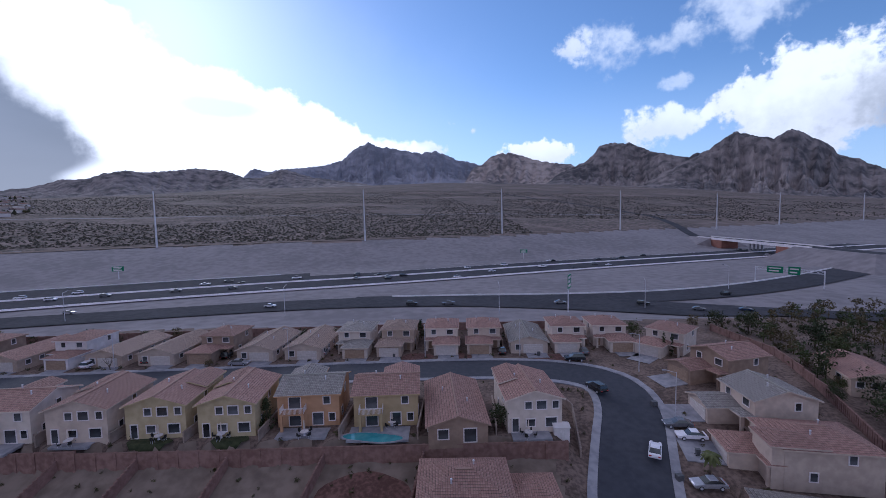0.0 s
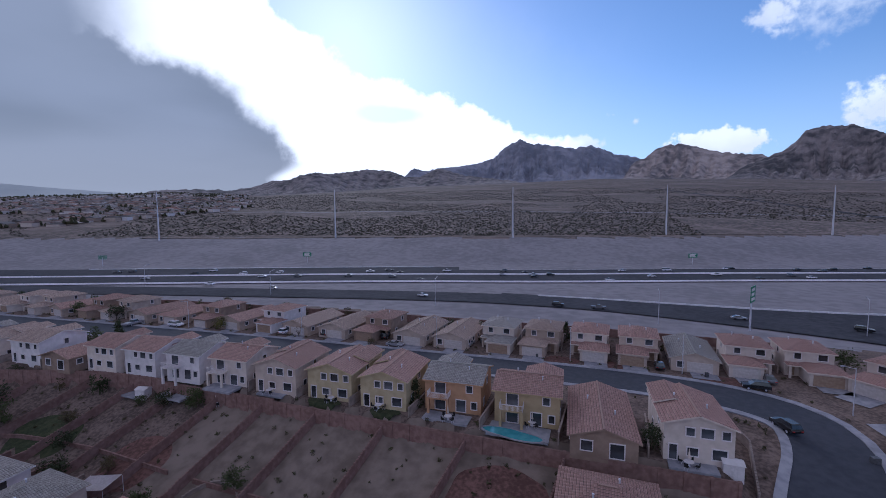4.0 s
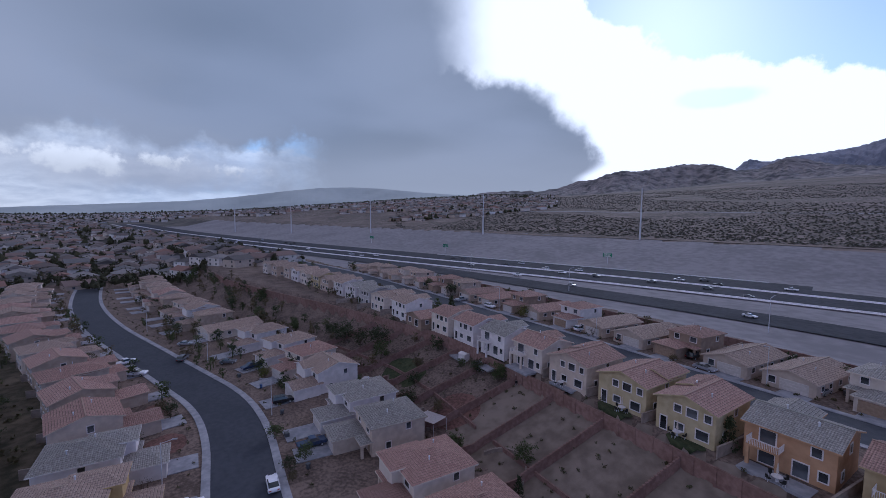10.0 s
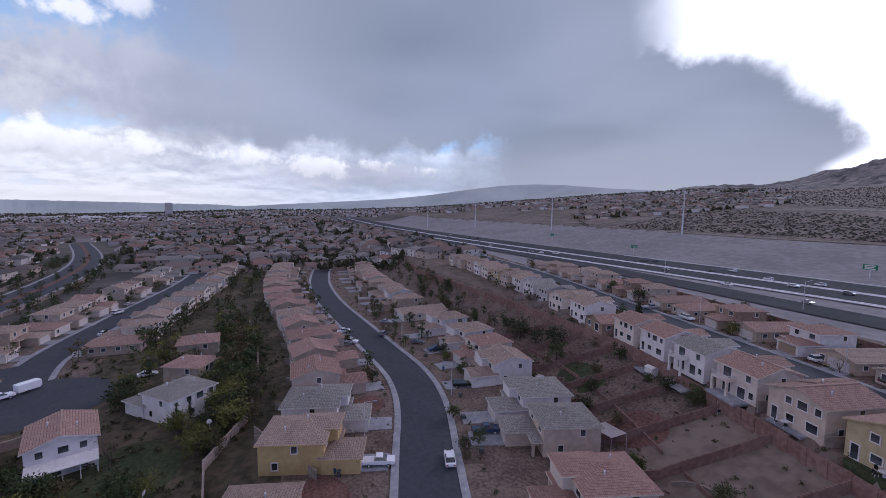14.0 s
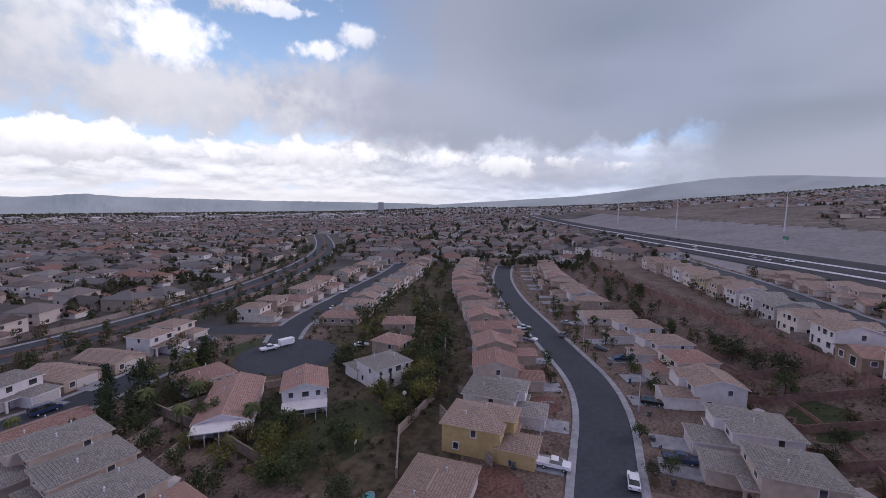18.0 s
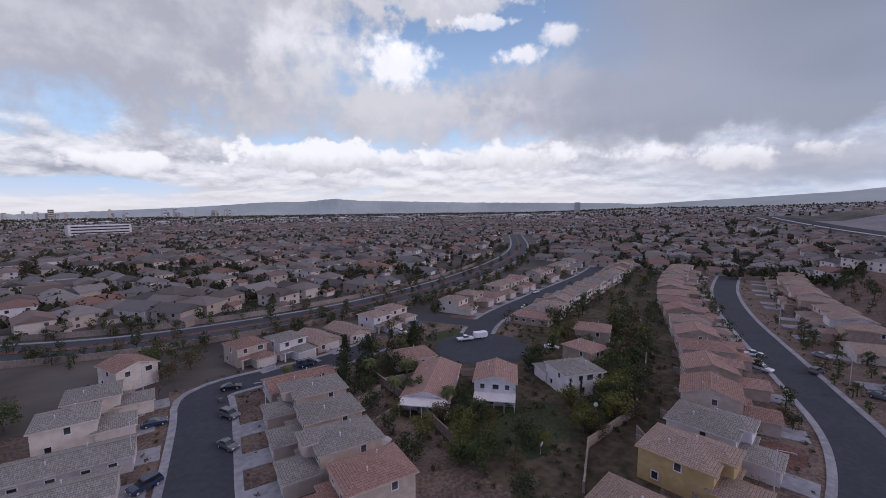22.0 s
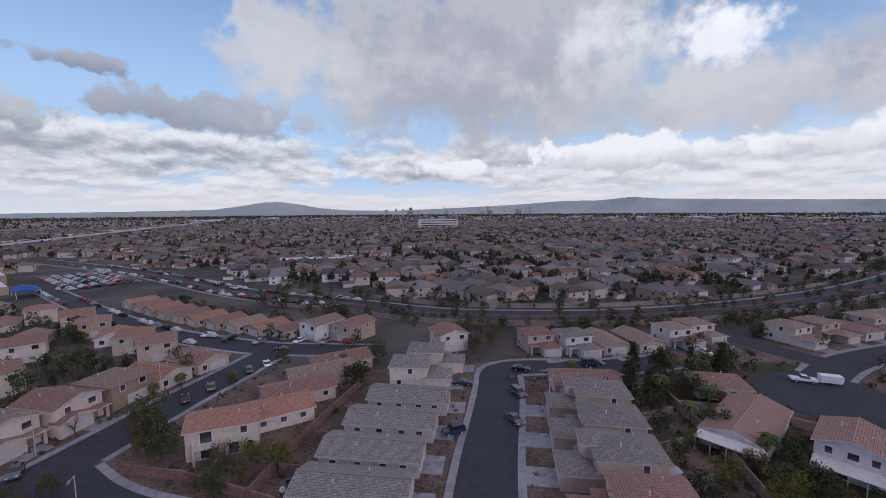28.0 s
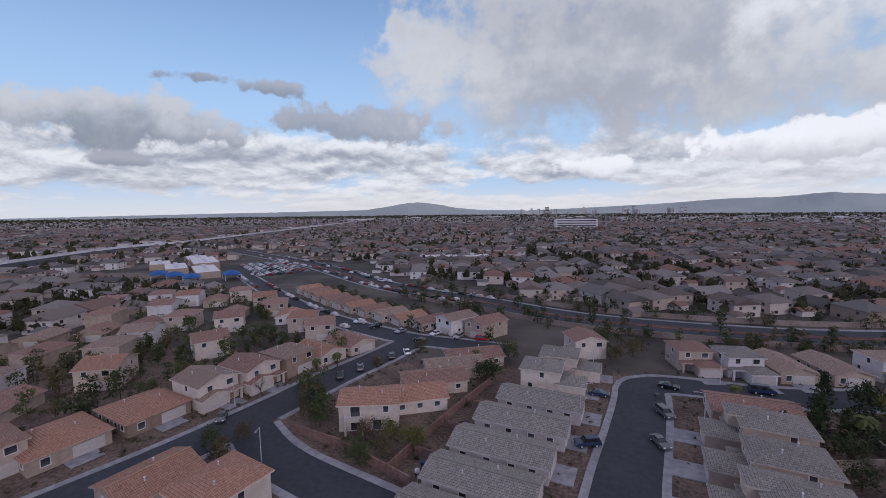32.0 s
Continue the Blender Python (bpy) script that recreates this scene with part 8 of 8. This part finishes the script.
# ---- garden and street clutter ----
def wood_chair_set(x, y, turn=0.0):
    """A round garden table with a closed sunshade and four chairs."""
    z = ground_z(x, y) + 0.1
    t = new("garden_table", None)
    t.matrix_basis = pose(x, y, z, 0, 0, turn)
    bm = bmesh.new()
    bmesh.ops.create_cone(bm, cap_ends=True, segments=16, radius1=0.65, radius2=0.62, depth=0.06, matrix=Matrix.Translation((0, 0, 0.72)))
    part("tabletop", bm, TRIM, t)
    bm = bmesh.new()
    cone(bm, (0, 0, 0), (0, 0, 0.72), 0.22, 0.05, 8)
    part("foot", bm, STEEL, t)
    bm = bmesh.new()
    cone(bm, (0, 0, 0.75), (0, 0, 2.5), 0.03, 0.03, 6)
    pole = part("sunshade_pole", bm, STEEL, t)
    bm = bmesh.new()
    cone(bm, (0, 0, 1.2), (0, 0, 2.5), 0.18, 0.04, 8)
    part("folded_shade", bm, WALLS["cream"], pole)
    tagged(t, "round garden table with a folded cream sunshade", "table")
    for i in range(4):
        a = radians(turn + 45 + 90 * i)
        c = new("garden_chair", None)
        c.matrix_basis = pose(x + 1.05 * math.cos(a), y + 1.05 * math.sin(a), z, 0, 0, math.degrees(a) + 90)
        bm = bmesh.new()
        cuboid(bm, -0.24, 0.24, -0.24, 0.24, 0.40, 0.45)
        part("seat", bm, RUBBER, c)
        bm = bmesh.new()
        cuboid(bm, -0.24, 0.24, -0.27, -0.23, 0.45, 0.95)
        part("backrest", bm, RUBBER, c)
        for sx in (-0.2, 0.2):
            for sy in (-0.2, 0.2):
                bm = bmesh.new()
                cuboid(bm, sx - 0.02, sx + 0.02, sy - 0.02, sy + 0.02, 0, 0.4)
                part("leg", bm, STEEL, c)
        tagged(c, "dark garden chair beside a round table", "chair", "garden chairs")


for x, y, a in ((-22.5, 63.6, 10), (-45.2, 63.2, 30), (-35.5, 63.4, 50), (-9.0, 66.2, 0), (12.5, 62.3, 20), (-58.5, 62.2, 5), (-70.5, 60.6, 15), (-82, 59.6, 35)):
    wood_chair_set(x, y, a)

BIN_BLUE = material("blue_bin_plastic", (0.03, 0.07, 0.16), (0.05, 0.10, 0.22), 3.0, 0.5, 0.05)
BIN_GREY = material("grey_bin_plastic", (0.07, 0.075, 0.08), (0.11, 0.115, 0.12), 3.0, 0.5, 0.05)
bin_first = {}


def wheelie_bin(x, y, turn, blue):
    m = pose(x, y, ground_z(x, y) + 0.1, 0, 0, turn)
    if blue in bin_first:
        copy_thing(bin_first[blue], m)
        return
    t = new("wheelie_bin", None)
    t.matrix_basis = m
    bm = bmesh.new()
    v = [bm.verts.new((sx * q, sy * q, z)) for z, q in ((0.08, 0.24), (0.95, 0.30)) for sx, sy in ((-1, -1), (1, -1), (1, 1), (-1, 1))]
    for q in ((3, 2, 1, 0), (4, 5, 6, 7), (0, 1, 5, 4), (1, 2, 6, 5), (2, 3, 7, 6), (3, 0, 4, 7)):
        bm.faces.new([v[i] for i in q])
    part("tub", bm, BIN_BLUE if blue else BIN_GREY, t)
    bm = bmesh.new()
    cuboid(bm, -0.32, 0.32, -0.34, 0.34, 0.95, 1.03)
    part("lid", bm, BIN_BLUE if blue else BIN_GREY, t)
    for sx in (-0.25, 0.25):
        bm = bmesh.new()
        bmesh.ops.create_cone(bm, cap_ends=True, segments=10, radius1=0.11, radius2=0.11, depth=0.06, matrix=Matrix.Translation((sx, -0.27, 0.11)) @ Matrix.Rotation(math.pi / 2, 4, "Y"))
        part("wheel", bm, RUBBER, t)
    tagged(t, "blue wheeled bin beside a house" if blue else "grey wheeled bin beside a house", "bin", "wheeled bins")
    bin_first[blue] = t


for i, (x, y) in enumerate(((17.2, -64.5), (16.6, -63.2), (16.2, -66), (17.6, -62.4), (15.6, -67.4), (-66.5, -9.5), (-67.3, -10.2), (38.5, 62.0), (-38.7, 104.5), (-28, 106.5), (6.8, 105), (-94, 14.8), (-111, 12.6), (-71, 15.2), (-86.5, -6.8), (22.4, 98.8))):
    wheelie_bin(x, y, i * 37, i % 2 == 0)


def shed(x, y, turn, w=2.4, d=1.8, mat=None, label="small pale garden shed with a pitched roof"):
    t = new("garden_shed", None)
    t.matrix_basis = pose(x, y, ground_z(x, y), 0, 0, turn)
    bm = bmesh.new()
    cuboid(bm, -w / 2, w / 2, -d / 2, d / 2, -0.4, 2.0)
    part("wall", bm, mat or WALLS["white"], t)
    part("roof", roof_bm(-w / 2, w / 2, -d / 2, d / 2, 2.0, "gable_x", 0.35, 0.12, 0.08), [mat or WALLS["white"], TRIM], t)
    bm = bmesh.new()
    cuboid(bm, -0.45, 0.45, -d / 2 - 0.04, -d / 2 + 0.02, 0, 1.8)
    part("door", bm, TRIM, t)
    tagged(t, label, "shed")


shed(-90.0, 59.6, 10)
shed(-99.5, 36.5, 20, mat=WALLS["grey"])
shed(-43, -57.6, 15, mat=WALLS["grey"])
shed(17.8, 63.6, 0)


def shade_sail(x, y, turn):
    """A white cloth canopy on four posts."""
    t = new("shade_canopy", None)
    t.matrix_basis = pose(x, y, ground_z(x, y), 0, 0, turn)
    bm = bmesh.new()
    n = 6
    g = [[bm.verts.new((-2.6 + 5.2 * i / n, -2 + 4 * j / n, 2.6 - 0.5 * (1 - (2 * i / n - 1) ** 2) * (1 - (2 * j / n - 1) ** 2) + 0.25 * (i / n))) for j in range(n + 1)] for i in range(n + 1)]
    for i in range(n):
        for j in range(n):
            bm.faces.new((g[i][j], g[i + 1][j], g[i + 1][j + 1], g[i][j + 1]))
    bmesh.ops.solidify(bm, geom=bm.faces[:], thickness=0.03)
    part("cloth", bm, TRIM, t)
    for sx in (-2.6, 2.6):
        for sy in (-2, 2):
            bm = bmesh.new()
            cone(bm, (sx, sy, -0.3), (sx, sy, 2.65), 0.05, 0.04, 6)
            part("post", bm, STEEL, t)
    tagged(t, "white cloth shade canopy in a back garden", "canopy")


shade_sail(-72.5, 40.0, 20)


def dish(x, y, z, turn):
    t = new("satellite_dish", None)
    t.matrix_basis = pose(x, y, z, 0, 0, turn)
    bm = bmesh.new()
    cone(bm, (0, 0, -0.5), (0, 0, 1.5), 0.03, 0.03, 6)
    part("mast", bm, STEEL, t)
    bm = bmesh.new()
    bmesh.ops.create_cone(bm, cap_ends=True, segments=16, radius1=0.45, radius2=0.30, depth=0.10, matrix=Matrix.Translation((0, 0.12, 1.6)) @ Matrix.Rotation(radians(60), 4, "X"))
    part("dish", bm, TRIM, t)
    tagged(t, "pale round satellite dish on a mast", "satellite dish")


dish(-80.5, -35.5, ground_z(-80.5, -35.5) + 1.6, 120)
dish(17.0, -60.5, ground_z(17, -60.5) + 0.4, 200)
dish(-62, -37, ground_z(-62, -37) + 0.4, 40)

# tiled steps of low curved walls and a playhouse in the lower gardens
def arc(cx, cy, r, a0, a1, n=9):
    return [(cx + r * math.cos(radians(a0 + (a1 - a0) * i / n)), cy + r * math.sin(radians(a0 + (a1 - a0) * i / n))) for i in range(n + 1)]


block_wall(arc(-38, 44, 7.5, 200, 330), 0.5, mat=BLOCK_TAN, label="low curved garden wall", posts=False)
block_wall(arc(-54, 42, 5.5, 20, 160), 0.5, mat=BLOCK_TAN, label="low curved garden wall", posts=False)
block_wall(arc(-76, 43, 5.0, 180, 320), 0.5, mat=BLOCK_TAN, label="low curved garden wall", posts=False)
# back walls of the gardens on both sides of the curved street and cross walls
for i in range(9):
    x = -64 - 11.6 * i
    yy = lerp_line(x, CURVED_STREET)
    block_wall([(x, yy + 24), (x - 0.6, yy + 37)], 1.7, label="red block wall between two gardens", posts=False)
for i in range(8):
    x = -76 - 13.5 * i
    yy = lerp_line(x, CURVED_STREET)
    block_wall([(x, yy - 21), (x - 1.5, yy - 32)], 1.7, mat=BLOCK_TAN, label="tan block wall between two gardens", posts=False)
for i in range(4):
    y = -54.5 - 10.3 * i
    block_wall([(-42 - 2.3 * i, y), (-53 - 2.2 * i, y - 2.5)], 1.7, mat=BLOCK_TAN, label="tan block wall between two gardens", posts=False)


def power_box(x, y):
    bm = bmesh.new()
    cuboid(bm, -0.5, 0.5, -0.4, 0.4, 0, 0.9)
    bmesh.ops.bevel(bm, geom=bm.edges[:], offset=0.04, segments=1, affect="EDGES")
    ob = part("utility_box", bm, BIN_GREY)
    ob.matrix_basis = pose(x, y, ground_z(x, y), 0, 0, 10)
    tagged(ob, "grey metal utility box by the pavement", "utility box", "utility boxes")


for x, y in ((-84, 14), (-122, 8.5), (38, 74.5), (-12.5, 100.5), (-29, -99), (-9.5, -92), (50.5, -89), (33.2, 57.5)):
    power_box(x, y)

avenue_rng = random.Random(41)
AVE_ST = along(AVE, 1.0)
for i in range(14):
    x, y, ux, uy = AVE_ST[avenue_rng.randrange(60, 420)]
    o = avenue_rng.choice((-8.5, -4.8, 4.8, 8.5))
    car(avenue_rng.choice(("sedan", "suv", "pickup")), avenue_rng.choice(("white", "silver", "black", "grey")), x + uy * o, y - ux * o, math.degrees(math.atan2(uy, ux)) + (180 if o < 0 else 0), 0.1, "cars on the avenue")

# ---- mountains ----


def ridge(name, r0, rc, peaks, mat, label, steps=200, rows=40, rough=1.0, seed=0.0, cliff=0.5):
    """One mountain as it rises from the plain; its peaks and saddles are (azimuth, elevation) in degrees seen from the town."""
    verts, faces = [], []
    az0, az1 = peaks[0][0], peaks[-1][0]
    m = rows + 3
    for i in range(steps + 1):
        a = az0 + (az1 - az0) * i / steps
        el = float(np.interp(a, [q[0] for q in peaks], [q[1] for q in peaks]))
        el += 0.16 * rough * noise.fractal((a * 1.7, seed, 3.1), 0.9, 2.1, 5)
        taper = min(1.0, (a - az0) / 1.5 + 0.05, (az1 - a) / 1.5 + 0.05)
        wave = 1 + 0.10 * noise.noise((a * 0.12, seed + 4.0, 0.0))
        for j in range(m):
            q = min(1.0, j / rows)
            r = (r0 + (rc - r0) * q) * wave
            if j > rows:
                r += (rc - r0) * 0.25 * (j - rows)
            x, y = r * math.sin(radians(a)), r * math.cos(radians(a))
            base = ground_z(x, y) - 4
            top = 44 + rc * wave * math.tan(radians(el))
            # fans of rubble below, a steeper face above, cut by gullies that run down the slope
            prof = (1 - cliff) * q ** 1.25 + cliff * smooth(0.48, 0.97, q)
            gul = noise.ridged_multi_fractal((a * 0.8 + 0.6 * noise.noise((a * 0.2, q * 2.0, seed)), q * 1.3, seed), 0.9, 2.2, 6, 1.0, 2.0) - 1.0
            low = noise.fractal((x * 0.004, y * 0.004, seed), 0.8, 2.0, 5)
            h = max(6.0, top - base)
            cutting = (0.13 * gul + 0.07 * low) * rough * h * math.sin(math.pi * min(1.0, q * 1.04)) ** 0.8
            step = 0.024 * h * math.sin(prof * 44 + 3 * low) * smooth(0.35, 0.8, q) * rough * (1 - smooth(0.9, 1.0, q))
            z = base + h * prof * taper + (cutting + step) * taper if j <= rows else base + h * taper * (1 - 0.55 * (j - rows))
            verts.append((x, y, z))
    for i in range(steps):
        for j in range(m - 1):
            a = i * m + j
            faces.append((a, a + m, a + m + 1, a + 1))
    tagged(mesh(name, verts, faces, mat, smooth_faces=False), label, "mountain", kind="structure")


ridge("mountain_blue", 3700, 4500, [(-26.5, 4.2), (-23.9, 6.4), (-22.3, 6.0), (-20.3, 6.4), (-17.2, 6.7), (-15.1, 7.0), (-13.2, 7.6), (-11.7, 9.0), (-9.7, 9.9), (-8.4, 9.3), (-6.9, 9.2), (-4.7, 8.8), (-2.8, 8.5), (-0.9, 8.8), (0.6, 8.2), (2.5, 7.4), (4.0, 7.2), (5.5, 6.6), (8.5, 5.0)], ROCK_HAZED, "pointed desert mountain, haze painted into its blue-grey rock", 300, 46, 1.0, 1.0, 0.35)
ridge("mountain_pale", 3600, 4300, [(2.5, 4.8), (4.4, 6.5), (5.5, 6.9), (6.7, 7.9), (8.0, 8.2), (8.9, 8.3), (10.4, 7.9), (12.6, 7.1), (14.2, 6.8), (15.1, 6.7), (17.0, 6.3), (20.0, 5.4), (24.0, 4.0)], ROCK_PALE, "pale rocky desert mountain with a ridged crest", 220, 42, 1.1, 2.0, 0.45)
ridge("hill_dark", 3000, 3700, [(-56, 2.9), (-50.2, 3.3), (-47, 3.2), (-44.4, 3.6), (-41.9, 4.5), (-40.2, 4.6), (-38.8, 5.2), (-36.7, 5.7), (-35.6, 5.5), (-32.7, 5.8), (-29.9, 6.2), (-27.0, 6.0), (-25.0, 5.2), (-23.0, 5.3), (-20.6, 6.4), (-19.4, 6.1), (-17.0, 5.4), (-13.0, 4.9), (-9, 4.3)], ROCK, "dark low desert hill with a rounded crest", 300, 40, 0.8, 3.0, 0.25)
ridge("mountain_flat_top", 3000, 3800, [(13.5, 4.3), (16.2, 5.6), (17.6, 6.2), (18.6, 6.6), (19.6, 7.4), (20.3, 8.4), (21.6, 8.7), (23.9, 8.5), (26.1, 7.4), (29.1, 6.5), (30.2, 6.4), (31.0, 6.8), (31.6, 6.4), (34.0, 5.0), (37.0, 3.0)], ROCK, "dark flat-topped mesa mountain with cliffs", 260, 46, 1.0, 4.0, 0.6)
ridge("mountain_twin_peaks", 2500, 3300, [(25.0, 3.3), (27.9, 4.9), (30.5, 6.2), (32.4, 7.2), (33.7, 8.2), (34.7, 8.7), (36.3, 8.0), (37.9, 7.5), (38.6, 7.9), (39.3, 8.3), (40.2, 7.9), (42.6, 6.1), (42.9, 5.4), (44.5, 4.7), (46.3, 3.6), (50, 2.4), (58, 1.4)], ROCK, "dark twin-peaked rocky mountain with layered cliffs", 320, 52, 1.1, 5.0, 0.6)
ridge("hill_west", 3900, 4700, [(-116, -0.4), (-106, 0.3), (-97, 0.9), (-91, 1.3), (-86, 1.9), (-80, 2.8), (-76, 3.3), (-72, 3.5), (-68, 3.4), (-63, 3.0), (-56, 2.6), (-48, 2.3)], HAZE_ROCK, "pale long hill with rain haze painted into its rock", 160, 20, 0.15, 6.0, 0.1)
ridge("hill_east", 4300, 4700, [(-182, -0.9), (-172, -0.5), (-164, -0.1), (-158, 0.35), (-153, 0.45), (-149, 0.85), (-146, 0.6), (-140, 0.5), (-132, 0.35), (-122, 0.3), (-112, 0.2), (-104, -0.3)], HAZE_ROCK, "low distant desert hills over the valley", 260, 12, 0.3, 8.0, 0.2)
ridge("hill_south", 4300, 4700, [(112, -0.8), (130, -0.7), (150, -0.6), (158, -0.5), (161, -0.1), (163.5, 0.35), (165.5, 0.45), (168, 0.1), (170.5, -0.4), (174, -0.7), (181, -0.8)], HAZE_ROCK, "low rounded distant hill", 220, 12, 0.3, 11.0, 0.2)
